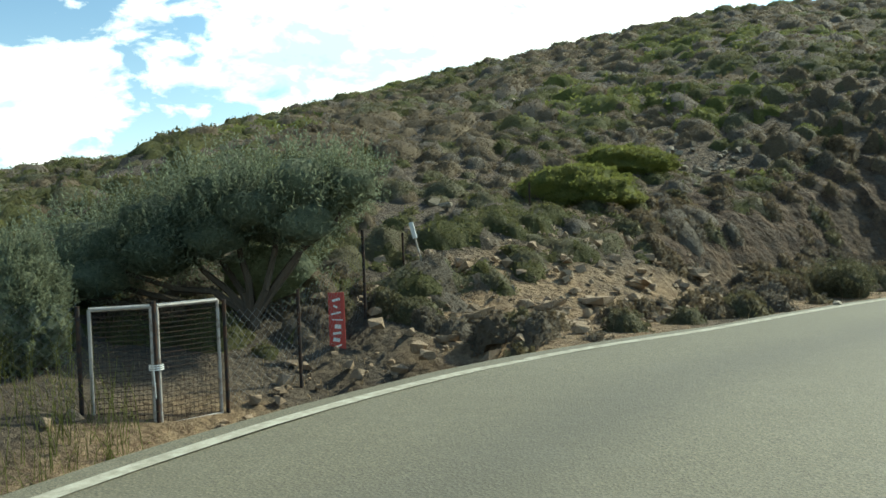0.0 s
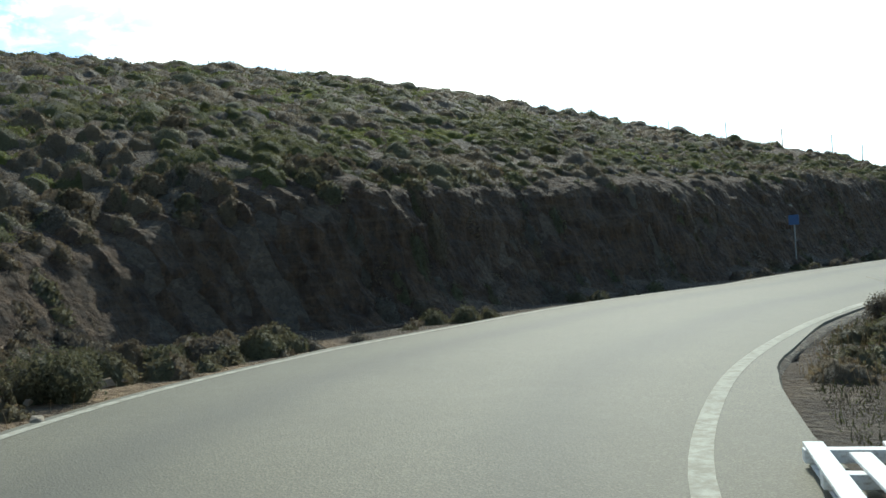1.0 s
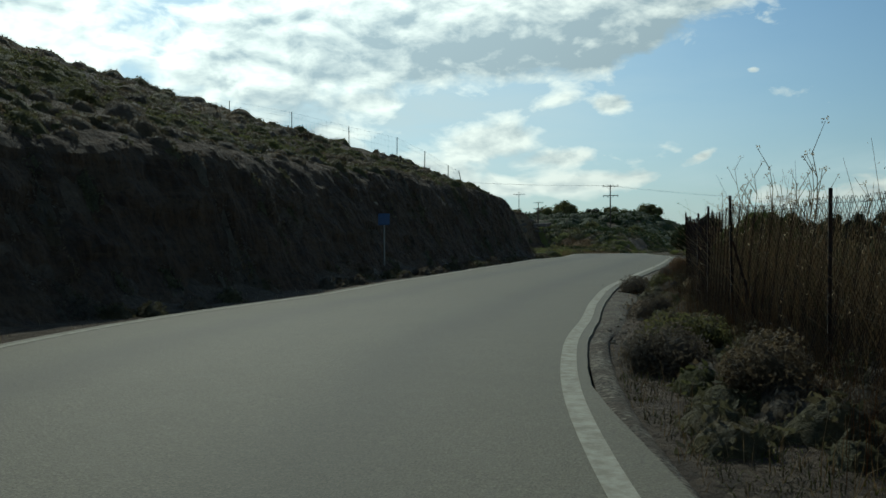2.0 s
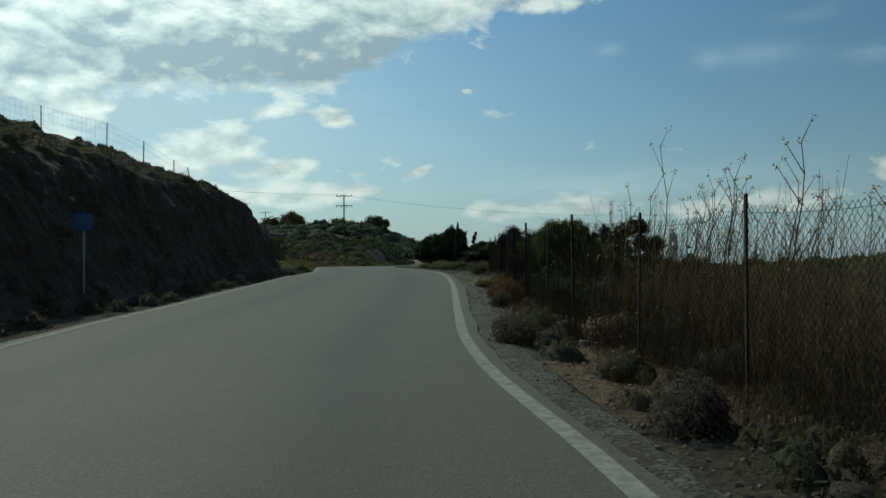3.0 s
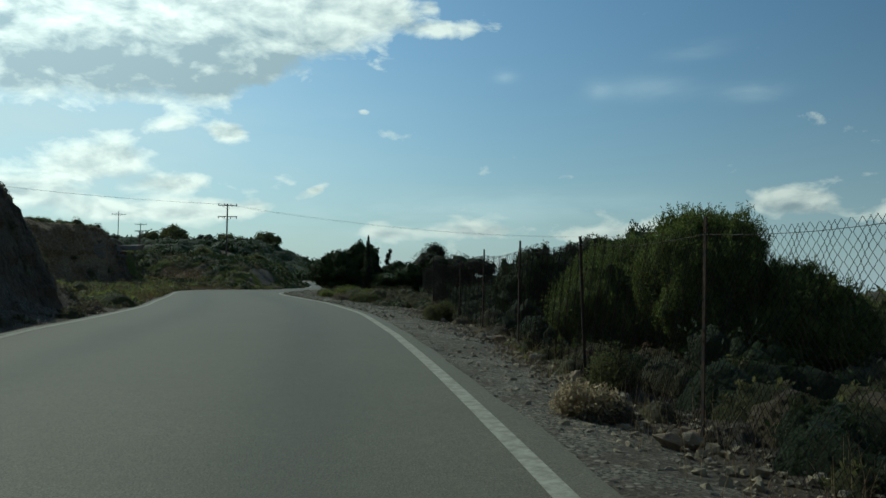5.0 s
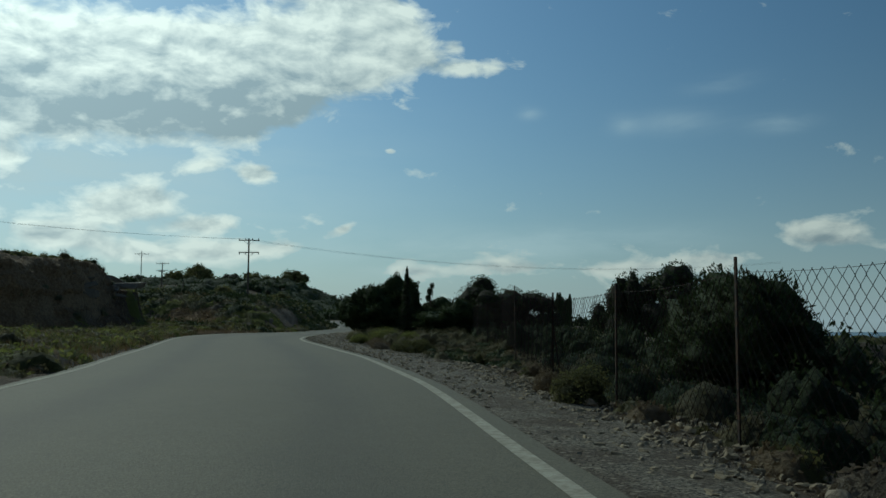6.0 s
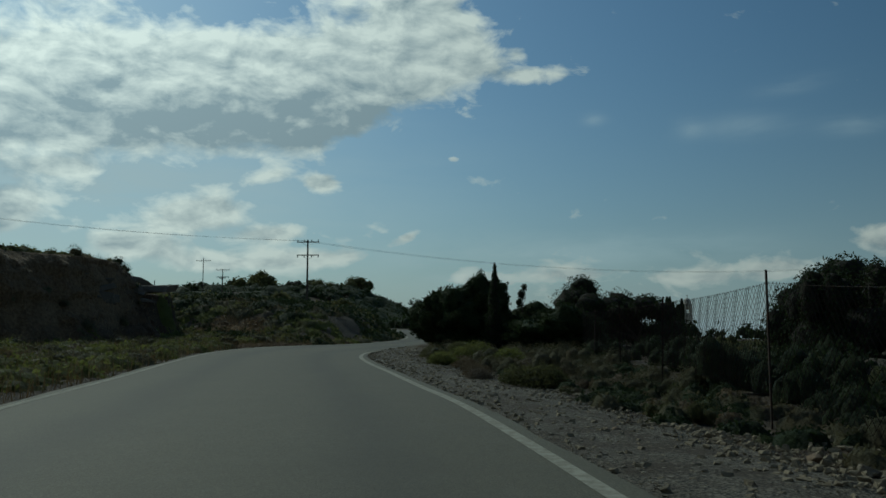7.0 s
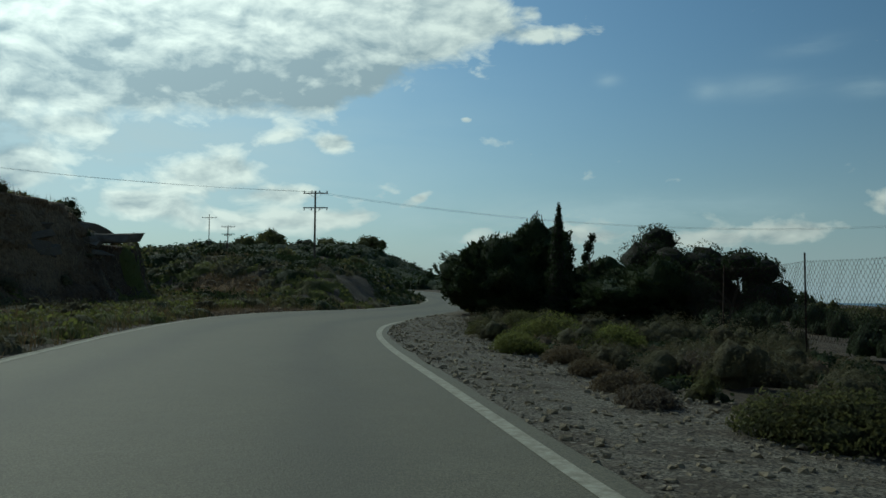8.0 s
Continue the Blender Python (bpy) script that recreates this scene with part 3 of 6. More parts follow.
def offset(curve, d):
    tg = np.gradient(curve, axis=0)
    tg /= np.linalg.norm(tg, axis=1)[:, None]
    return curve + d * np.stack([-tg[:, 1], tg[:, 0]], 1)


def build_road():
    # cross-lines from the left edge to the nearest place on the right one
    _, ir = nearest(RC, LC[:, 0], LC[:, 1])
    ir = np.maximum.accumulate(ir).astype(float)
    k = np.ones(21) / 21
    ir = np.convolve(np.pad(ir, 10, mode="edge"), k, mode="valid")
    q = np.arange(len(RC))
    L, R = LC, np.column_stack([np.interp(ir, q, RC[:, 0]), np.interp(ir, q, RC[:, 1])])
    across = (R - L) / np.linalg.norm(R - L, axis=1)[:, None]
    s = np.arange(len(L)) * 0.5
    wl = 0.22 + 0.09 * fract_noise(s, s * 0, 2.0, 21, 4)
    wr = np.interp(R[:, 1], [4, 12, 20, 60], [0.19, 0.24, 0.30, 0.24]) + 0.07 * fract_noise(s, s * 0 + 5, 1.6, 22, 4) + np.interp(R[:, 1], [-18, -15, -12.0, -9.0, -5.0], [0.0, 0.85, 0.55, 0.2, 0.0])
    a, b = L - across * wl[:, None], R + across * wr[:, None]
    rows, k = [], 9
    for j in range(k):
        t = j / (k - 1)
        p = a * (1 - t) + b * t
        rows.append(np.column_stack([p, table(ROAD_Z, p[:, 1])]))
    rows = [np.column_stack([a - across * 0.05, table(ROAD_Z, a[:, 1]) - 0.14])] + rows + [np.column_stack([b + across * 0.05, table(ROAD_Z, b[:, 1]) - 0.14])]
    v = np.vstack(rows)
    n = len(L)
    f = []
    for j in range(len(rows) - 1):
        i = np.arange(n - 1) + j * n
        f.append(np.stack([i, i + n, i + n + 1, i + 1], 1))
    me = mesh_from("road", v, np.vstack(f), M["asphalt"], False)
    across_at = me.attributes.new("across", "FLOAT", "POINT")
    across_at.data.foreach_set("value", np.repeat(np.concatenate([[0.0], np.linspace(0, 1, k), [1.0]]), n).astype(np.float32))
    tagged(new("road", me), "worn grey asphalt road with two lanes, no centre line", "road", kind="structure")
    for name, c, side in (("edge_line_outer", LC, 0), ("edge_line_inner", RC, 1)):
        lo, hi = (offset(c, 0.065), offset(c, -0.065)) if side == 0 else (offset(c, 0.075), offset(c, -0.075))
        z = table(ROAD_Z, c[:, 1]) + 0.004
        v, f = ribbon(lo, hi, z, z)
        tagged(new(name, mesh_from(name, v, f, M["line"])), "worn off-white painted road edge line", "road marking", kind="structure")


build_road()


def build_sea():
    bm = bmesh.new()
    bmesh.ops.create_grid(bm, x_segments=24, y_segments=24, size=4700, matrix=Matrix.Translation((0, 0, -60)))
    me = bpy.data.meshes.new("water")
    bm.to_mesh(me)
    bm.free()
    me.materials.append(M["water"])
    tagged(new("water", me), "hazy blue sea in the distance", "sea", kind="structure")


build_sea()

# ---- plants ----


def leaf_quads(c, nrm, length, width, twist):
    """Leaf blades: one quad at each centre c, in a plane near its normal."""
    n = len(c)
    r = twist.normal(size=(n, 3))
    u = np.cross(nrm, r)
    u /= np.linalg.norm(u, axis=1)[:, None] + 1e-9
    w = np.cross(nrm, u)
    l, k = (np.broadcast_to(np.asarray(q, float), (n,))[:, None] for q in (length, width))
    v = np.stack([c - u * l / 2, c + w * k / 2 - u * l * 0.05, c + u * l / 2, c - w * k / 2 + u * l * 0.05], 1).reshape(-1, 3)
    return v, np.arange(4 * n).reshape(n, 4)


def shrub_shape(n, leaf, seed, lobes=5, flat=0.62, spiky=0.0, sub=1):
    """A cushion about 1 m across and `flat` high, on z = 0: its leaves, and the dense twigs inside its lobes."""
    g = np.random.default_rng(seed)
    a = g.uniform(0, 2 * np.pi, lobes)
    rr = g.uniform(0.12, 0.32, lobes)
    rr[0] = 0.04
    lc = np.stack([rr * np.cos(a), rr * np.sin(a), g.uniform(0.05, 0.22, lobes)], 1)
    lr = g.uniform(0.17, 0.30, lobes)
    k = g.choice(lobes, n, p=lr ** 2 / (lr ** 2).sum())
    d = g.normal(size=(n, 3))
    d[:, 2] = np.abs(d[:, 2]) * 0.9 - 0.15
    d /= np.linalg.norm(d, axis=1)[:, None]
    c = lc[k] + d * (lr[k] * g.uniform(0.84, 1.12 + spiky, n))[:, None]
    c[:, 2] = np.maximum(c[:, 2], 0.01) * flat / 0.5
    nr = d + g.normal(scale=0.6, size=(n, 3))
    nr /= np.linalg.norm(nr, axis=1)[:, None]
    leaves = leaf_quads(c, nr, leaf * g.uniform(0.6, 1.4, n), leaf * 0.42 * g.uniform(0.7, 1.3, n), g)
    v0, f0 = KNOBS[sub]
    vs = [v0 * (lr[i] * 0.66) * (1 + 0.22 * g.uniform(-1, 1, (len(v0), 1))) + lc[i] for i in range(lobes)]
    v = np.vstack(vs)
    v[:, 2] = np.maximum(v[:, 2], -0.06) * flat / 0.5
    return leaves, (v, np.vstack([f0 + i * len(v0) for i in range(lobes)]))


def knob(sub):
    bm = bmesh.new()
    bmesh.ops.create_icosphere(bm, subdivisions=sub, radius=1.0)
    bm.verts.ensure_lookup_table()
    v = np.array([p.co[:] for p in bm.verts])
    f = np.array([[q.index for q in p.verts] for p in bm.faces])
    bm.free()
    f = f[v[f][:, :, 2].max(1) > -0.3] if sub < 2 else f
    return v, f


KNOBS = {k: knob(k) for k in (1, 2, 3, 4)}


def place_shapes(shapes, spots, sizes, tall, turns, pick):
    """All shapes set on their spots, as one pair of arrays."""
    vs, fs, base = [], [], 0
    for p, s, h, a, k in zip(spots, sizes, tall, turns, pick):
        v, f = shapes[k]
        ca, sa = math.cos(a) * s, math.sin(a) * s
        w = np.empty_like(v)
        w[:, 0] = v[:, 0] * ca - v[:, 1] * sa + p[0]
        w[:, 1] = v[:, 0] * sa + v[:, 1] * ca + p[1]
        w[:, 2] = v[:, 2] * s * h + p[2]
        vs.append(w.astype(np.float32))
        fs.append(f + base)
        base += len(v)
    return np.vstack(vs), np.vstack(fs)


def shrub_field(name, label, mat, spots, sizes, leaves, leaf, seed, tall=(0.8, 1.25), spiky=0.0, fine=True):
    g = np.random.default_rng(seed)
    shapes = [shrub_shape(leaves, leaf, seed * 10 + k, int(g.integers(4, 8)) if fine else 4, spiky=spiky, sub=1) for k in range(6)]
    n = len(spots)
    h, a, k = g.uniform(*tall, n), g.uniform(0, 6.28, n), g.integers(0, 6, n)
    v, f = place_shapes([q[0] for q in shapes], spots, sizes, h, a, k)
    ob = new(name, mesh_from(name, v, f, mat))
    tagged(ob, label, "shrub", kind="stuff")
    v, f = place_shapes([q[1] for q in shapes], spots, sizes, h, a, k)
    c = new("inner_growth", mesh_from("inner_growth", v, f, mat, True))
    c.parent = ob
    tagged(c, "dense inner twigs", kind="stuff")
    return ob


def scrub_cover(name, label, spots, sizes, kinds, mats, step, flat, leaves, leaf, seed, sink=0.10, lift=-0.02, close_y=None):
    """A close cover of low cushions: domes on a fine sheet that dips under the ground between them, with twigs and leaves on top."""
    g = np.random.default_rng(seed)
    x0, y0 = spots[:, 0].min() - 2, spots[:, 1].min() - 2
    nx, ny = int((spots[:, 0].max() + 2 - x0) / step) + 1, int((spots[:, 1].max() + 2 - y0) / step) + 1
    top = np.zeros((ny, nx), np.float32)
    kind = np.zeros((ny, nx), np.int32)
    squeeze, ang = g.uniform(0.7, 1.0, len(spots)), g.uniform(0, 3.14, len(spots))
    for (px, py), r, k, q, a, hh in zip(spots[:, :2], sizes * 0.5, kinds, squeeze, ang, g.uniform(0.75, 1.2, len(spots))):
        i0, i1 = max(0, int((px - r - x0) / step)), min(nx, int((px + r - x0) / step) + 2)
        j0, j1 = max(0, int((py - r - y0) / step)), min(ny, int((py + r - y0) / step) + 2)
        gx, gy = x0 + np.arange(i0, i1) * step - px, y0 + np.arange(j0, j1)[:, None] * step - py
        u, w = gx * math.cos(a) + gy * math.sin(a), (gy * math.cos(a) - gx * math.sin(a)) / q
        d = 1 - (u * u + w * w) / (r * r)
        h = np.where(d > 0, flat * hh * r * np.maximum(d, 0) ** 0.6, 0)
        t = top[j0:j1, i0:i1]
        win = h > t
        t[win] = h[win]
        kind[j0:j1, i0:i1][win] = k
    X, Y = np.meshgrid(x0 + np.arange(nx) * step, y0 + np.arange(ny) * step)
    # uneven skin
    X = X + g.uniform(-0.35, 0.35, X.shape) * step
    Y = Y + g.uniform(-0.35, 0.35, X.shape) * step
    on = top > 0
    keepv = on.copy()
    for dj, di in ((1, 0), (0, 1), (1, 1), (-1, 0), (0, -1), (-1, -1), (1, -1), (-1, 1)):
        keepv |= np.roll(np.roll(on, dj, 0), di, 1)
    idx = np.full(top.shape, -1)
    idx[keepv] = np.arange(keepv.sum())
    px, py = X[keepv], Y[keepv]
    z = height(px, py)[0] - sink * (top[keepv] <= 0) + lift + top[keepv] * (1 + 0.13 * g.uniform(-1, 1, keepv.sum()))
    v = np.stack([px, py, z], 1)
    j, i = np.nonzero(on[:-1, :-1] | on[1:, :-1] | on[:-1, 1:] | on[1:, 1:])
    f = np.stack([idx[j, i], idx[j, i + 1], idx[j + 1, i + 1], idx[j + 1, i]], 1)
    fk = np.maximum.reduce([kind[j, i], kind[j, i + 1], kind[j + 1, i + 1], kind[j + 1, i]])
    ok = (f >= 0).all(1)
    f, fk = f[ok], fk[ok]
    # leaves and twigs that stand off the skin
    e = v[f]
    nr = np.cross(e[:, 2] - e[:, 0], e[:, 3] - e[:, 1])
    nr /= np.linalg.norm(nr, axis=1)[:, None] + 1e-9
    # finer and closer leaves where the road passes near
    cy = e[:, 0, 1]
    wt = np.ones(len(f)) if close_y is None else np.where(cy < close_y, 1.0, 0.3)
    pick = g.choice(len(f), leaves, p=wt / wt.sum())
    size = leaf * g.uniform(0.6, 1.5, leaves) * (1.0 if close_y is None else np.where(cy[pick] < close_y, 0.72, 1.25))
    w4 = g.dirichlet((1, 1, 1, 1), leaves)
    c = (e[pick] * w4[:, :, None]).sum(1) + nr[pick] * (leaf * g.uniform(0.0, 1.0, leaves))[:, None]
    ln = nr[pick] * 0.5 + g.normal(scale=0.7, size=(leaves, 3))
    ln /= np.linalg.norm(ln, axis=1)[:, None]
    lv, lf = leaf_quads(c, ln, size, size * 0.5 * g.uniform(0.6, 1.3, leaves), g)
    me = mesh_from(name, np.vstack([v, lv]), np.vstack([f, lf + len(v)]), M[mats[0]])
    for m in mats[1:]:
        me.materials.append(M[m])
    me.polygons.foreach_set("material_index", np.concatenate([fk, fk[pick]]).astype(np.int32))
    sm = np.concatenate([np.ones(len(f), bool), np.zeros(len(lf), bool)])
    me.polygons.foreach_set("use_smooth", sm)
    me.update()
    return tagged(new(name, me), label, "scrub", kind="stuff")


SCRUB = ("grey", "brown", "scrub", "green", "bright", "dark")


def scrub_kinds(x, y, g, shift=0.0):
    """Patches of like plants: mostly grey and brown twigs, with green ones in swathes."""
    k = fract_noise(x, y, 6.0, 43, 3) + g.normal(scale=0.30, size=len(x)) + shift
    out = np.where(k < -0.26, 1, np.where(k < -0.02, 0, np.where(k < 0.18, 2, 3)))
    return np.where((fract_noise(x, y, 5.0, 44, 2) > 0.35) & (g.random(len(x)) < 0.6), 4, out)


def hillside():
    """Scrub all over the slope above the bank."""
    g = np.random.default_rng(31)

    def spots(n, xr, yr, lo, hi):
        x, y = g.uniform(*xr, n), g.uniform(*yr, n)
        z, dl, dr = height(x, y)
        dc = nearest(CR, x, y)[0]
        ok = (dl > lo + np.where(lo < 4, setback(y), 0)) & (dl < hi) & (dc < 2.5) & (y < 43) & (np.hypot(x - 9, y + 23) > 4) & (np.hypot(x - 6.4, y + 22.6) > 2.4) & (np.hypot(x - 4.3, y + 20.9) > 1.3) & (np.hypot((x + 8.2) / 1.1, (y + 15.6) / 1.5) > 1)
        ok &= fract_noise(x, y, 6.0, 41, 3) > g.uniform(-1.5, -0.25, n)
        return np.stack([x, y, z], 1)[ok]

    p = spots(16500, (-20, 12), (-40, 45), 3.3, 14.0)
    s = np.exp(g.normal(-0.80, 0.36, len(p))).clip(0.22, 1.05)
    scrub_cover("scrub", "close low scrub of grey, brown and green cushions on the near slope", p, s, scrub_kinds(p[:, 0], p[:, 1], g), SCRUB, 0.125, 0.74, 230000, 0.066, 33, close_y=6.0)
    p = spots(16000, (-50, 8), (-75, 45), 12.0, 90)
    s = np.exp(g.normal(-0.36, 0.36, len(p))).clip(0.35, 1.6)
    scrub_cover("scrub", "close low scrub of grey, brown and green cushions on the upper slope", p, s, scrub_kinds(p[:, 0], p[:, 1], g), SCRUB, 0.25, 0.56, 170000, 0.11, 34)
    # rounder bushes that stand above the cover
    p = spots(280, (-48, 8), (-50, 43), 3.6, 90)
    s = np.exp(g.normal(-0.25, 0.30, len(p))).clip(0.4, 1.3)
    k = scrub_kinds(p[:, 0], p[:, 1], g)
    for i, (mat, label) in enumerate((("grey", "rounded grey-brown thorny bushes on the slope"), ("brown", "rounded dry brown bushes on the slope"), ("scrub", "rounded olive-brown bushes on the slope"), ("green", "rounded dull green mastic bushes on the slope"))):
        q = k == i
        if q.sum() > 2:
            shrub_field("slope_bushes", label, M[mat], p[q] - (0, 0, 0.05), s[q], 520, 0.055, 50 + i, tall=(0.6, 0.95), spiky=0.1)


hillside()


def build_cut_bank():
    """The face of the cutting: gullies, beds and clods that stand out of the slope."""
    c = LC[(LC[:, 1] > -16.0) & (LC[:, 1] < 42.0) & (LC[:, 0] < 6)]
    s = np.concatenate([[0], np.cumsum(np.linalg.norm(np.diff(c, axis=0), axis=1))])
    q = np.arange(0, s[-1], 0.15)
    c = np.column_stack([np.interp(q, s, c[:, 0]), np.interp(q, s, c[:, 1])])
    tg = np.gradient(c, axis=0)
    tg /= np.linalg.norm(tg, axis=1)[:, None]
    out = np.stack([-tg[:, 1], tg[:, 0]], 1)
    out = np.stack([np.convolve(np.pad(out[:, k], 20, mode="edge"), np.ones(41) / 41, mode="valid") for k in (0, 1)], 1)
    rows, n = [], 34
    ends = smoothstep(0, 2.5, q) * smoothstep(0, 2.0, q[-1] - q)
    amp = np.clip(table(BANK, c[:, 1]) / 2.2, 0, 1) * ends
    for t in np.linspace(0, 1, n):
        p = c + out * (0.95 + setback(c[:, 1]) + 3.6 * t)[:, None]
        z = height(p[:, 0], p[:, 1], False)[0]
        gully = np.abs(fract_noise(q, z * 0.45, 1.7, 61, 4)) * 0.9 - 0.15
        bed = 0.5 * fract_noise(q * 0.22, z, 0.42, 62, 3)
        clod = 0.5 * fract_noise(q, z * 1.3, 0.5, 63, 4)
        push = (gully + bed + clod) * amp * math.sin(math.pi * t) ** 0.7 * 0.30
        side = 0.06 * (math.sin(math.pi * t) > 0.2) * ends
        p = p - out * (push + side)[:, None]
        lift = 0.07 * math.sin(math.pi * t) if 0 < t < 1 else -0.12
        rows.append(np.column_stack([p, z + lift * ends - 0.35 * (1 - ends) + 0.10 * amp * clod]))
    m = len(c)
    i = (np.arange(n - 1)[:, None] * m + np.arange(m - 1)[None]).ravel()
    f = np.stack([i, i + 1, i + m + 1, i + m], 1)
    tagged(new("cut_bank", mesh_from("cut_bank", np.vstack(rows), f, M["cut"], False)), "steep cut bank of brown earth and broken rock", "bank", kind="structure")


build_cut_bank()


def build_rocky_bank():
    """The face of the second bank: beds of rock that stand out one over another."""
    a = np.radians(np.arange(-140, 72, 0.7))
    q = 12.5 * a
    rows, n = [], 36
    ends = smoothstep(0, 2.0, q - q[0]) * smoothstep(0, 2.0, q[-1] - q)
    for t in np.linspace(0, 1, n):
        r = 1.16 - 0.38 * t
        w = np.stack([np.cos(a), np.sin(a)], 1)
        p = np.array((-38, 82.2)) + w * (10.5, 14.0) * r
        z = height(p[:, 0], p[:, 1], False)[0]
        bed = fract_noise(q * 0.10, z, 0.75, 64, 3)
        gully = np.abs(fract_noise(q, z * 0.3, 3.2, 65, 4)) - 0.25
        clod = fract_noise(q, z * 1.4, 0.9, 66, 4)
        push = (0.55 * bed + 0.75 * gully + 0.30 * clod) * math.sin(math.pi * t) ** 0.7 * ends
        lift = 0.16 * math.sin(math.pi * t) if 0 < t < 1 else -0.2
        rows.append(np.column_stack([p + w * (push + 0.15 * ends)[:, None], z + lift * ends - 0.4 * (1 - ends) + 0.15 * clod * math.sin(math.pi * t)]))
    m = len(a)
    i = (np.arange(n - 1)[:, None] * m + np.arange(m - 1)[None]).ravel()
    f = np.stack([i, i + 1, i + m + 1, i + m], 1)
    tagged(new("rocky_bank", mesh_from("rocky_bank", np.vstack(rows), f, M["cut"], False)), "dark bank of bedded rock and brown earth", "bank", kind="structure")


build_rocky_bank()


def crown_leaves(lobes, n, leaf, seed, ratio=0.45, inside=0.25, droop=0.0):
    """Leaves over a set of lobes (x, y, z, rx, ry, rz): most on the skin, some inside, with an uneven outline."""
    g = np.random.default_rng(seed)
    L = np.array(lobes, float)
    area = L[:, 3] * L[:, 4] + L[:, 4] * L[:, 5] + L[:, 3] * L[:, 5]
    k = g.choice(len(L), n, p=area / area.sum())
    d = g.normal(size=(n, 3))
    d /= np.linalg.norm(d, axis=1)[:, None]
    lump = 1 + 0.07 * np.sin(d[:, 0] * 7 + k) * np.sin(d[:, 1] * 6 + 2 * k) + 0.05 * np.sin(d[:, 2] * 9 + d[:, 0] * 8)
    r = np.where(g.random(n) < inside, g.uniform(0.45, 0.9, n), g.uniform(0.88, 1.08, n)) * lump
    c = L[k, :3] + d * L[k, 3:] * r[:, None]
    nr = d + g.normal(scale=0.7, size=(n, 3))
    nr[:, 2] -= droop
    nr /= np.linalg.norm(nr, axis=1)[:, None]
    return leaf_quads(c, nr, leaf * g.uniform(0.6, 1.4, n), leaf * ratio * g.uniform(0.7, 1.3, n), g)


def lump_core(lobes, shrink, seed):
    """The dense inside of a crown: knobbly solid bodies within the lobes that fill the gaps between leaves."""
    vs, fs, base = [], [], 0
    g = np.random.default_rng(seed)
    v, f = KNOBS[2]
    for l in lobes:
        vs.append(v * (1 + 0.25 * g.uniform(-1, 1, (len(v), 1))) * np.array(l[3:]) * shrink + np.array(l[:3]))
        fs.append(f + base)
        base += len(v)
    return np.vstack(vs), np.vstack(fs)


def branch(bm, a, b, r0, r1, bend, g, steps=4):
    """A limb from a to b that wanders a little and tapers."""
    a, b = Vector(a), Vector(b)
    p = a
    for i in range(1, steps + 1):
        t = i / steps
        q = a.lerp(b, t) + Vector(g.normal(scale=bend, size=3)) * (1 if i < steps else 0)
        rod(bm, p, q, r0 + (r1 - r0) * (t - 1 / steps), r0 + (r1 - r0) * t, 6)
        p = q
    return bm


def tree(name, label, category, at, lobes, mat, n, leaf, seed, trunk_r=0.12, group="", ratio=0.45, shrink=0.74, inside=0.3, shoots=0):
    """A tree or big bush at `at`: trunk, limbs to its lobes, solid inside, and leaves."""
    g = np.random.default_rng(seed)
    ob = thing(name, label, category, group, at)
    bm = bmesh.new()
    L = np.array(lobes, float)
    fork = (0.05, 0.0, max(0.25, 0.45 * L[:, 2].min()))
    branch(bm, (0, 0, -0.25), fork, trunk_r * 1.25, trunk_r, 0.02, g, 3)
    for l in lobes[:9]:
        branch(bm, fork, (l[0], l[1], l[2] - 0.1 * l[5]), trunk_r * 0.6, trunk_r * 0.15, 0.06, g)
    part("trunk", bm, M["bark"], ob)
    v, f = crown_leaves(lobes, n, leaf, seed + 1, ratio, inside)
    if shoots:
        k = g.integers(0, len(L), shoots)
        d = g.normal(size=(shoots, 3))
        d[:, 2] = np.abs(d[:, 2]) + 0.3
        d /= np.linalg.norm(d, axis=1)[:, None]
        q = shoot_leaves(L[k, :3] + d * L[k, 3:] * 0.95, d * 0.5 + (0.0, 0.1, 0.8), g.uniform(0.15, 0.42, shoots), leaf, g, 12)
        v, f = np.vstack([v, q]), np.vstack([f, np.arange(len(q)).reshape(-1, 4) + len(v)])
    crown = part_mesh("crown", mesh_from("crown", v, f, M[mat]), ob)
    # in dark crowns these bodies are coloured near black to stand for inner shade
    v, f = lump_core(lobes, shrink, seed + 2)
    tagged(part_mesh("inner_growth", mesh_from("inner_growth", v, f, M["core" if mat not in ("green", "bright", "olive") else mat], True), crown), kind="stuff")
    return ob


def shoot_leaves(foot, way, length, leaf, g, k=9):
    """Young upright shoots that stand out of a crown: k narrow leaves along each."""
    m = len(foot)
    way = way + g.normal(scale=0.22, size=(m, 3))
    way /= np.linalg.norm(way, axis=1)[:, None]
    t, i = np.tile(np.linspace(0.1, 1.0, k), m), np.repeat(np.arange(m), k)
    c = foot[i] + way[i] * (length[i] * t)[:, None]
    u = way[i] * 0.8 + g.normal(scale=0.55, size=(len(i), 3))
    u /= np.linalg.norm(u, axis=1)[:, None]
    w = np.cross(u, g.normal(size=u.shape))
    w /= np.linalg.norm(w, axis=1)[:, None]
    a, b = leaf * 0.8, leaf * 0.3
    return np.stack([c, c + w * b / 2 + u * a * 0.5, c + u * a, c - w * b / 2 + u * a * 0.5], 1).reshape(-1, 3)


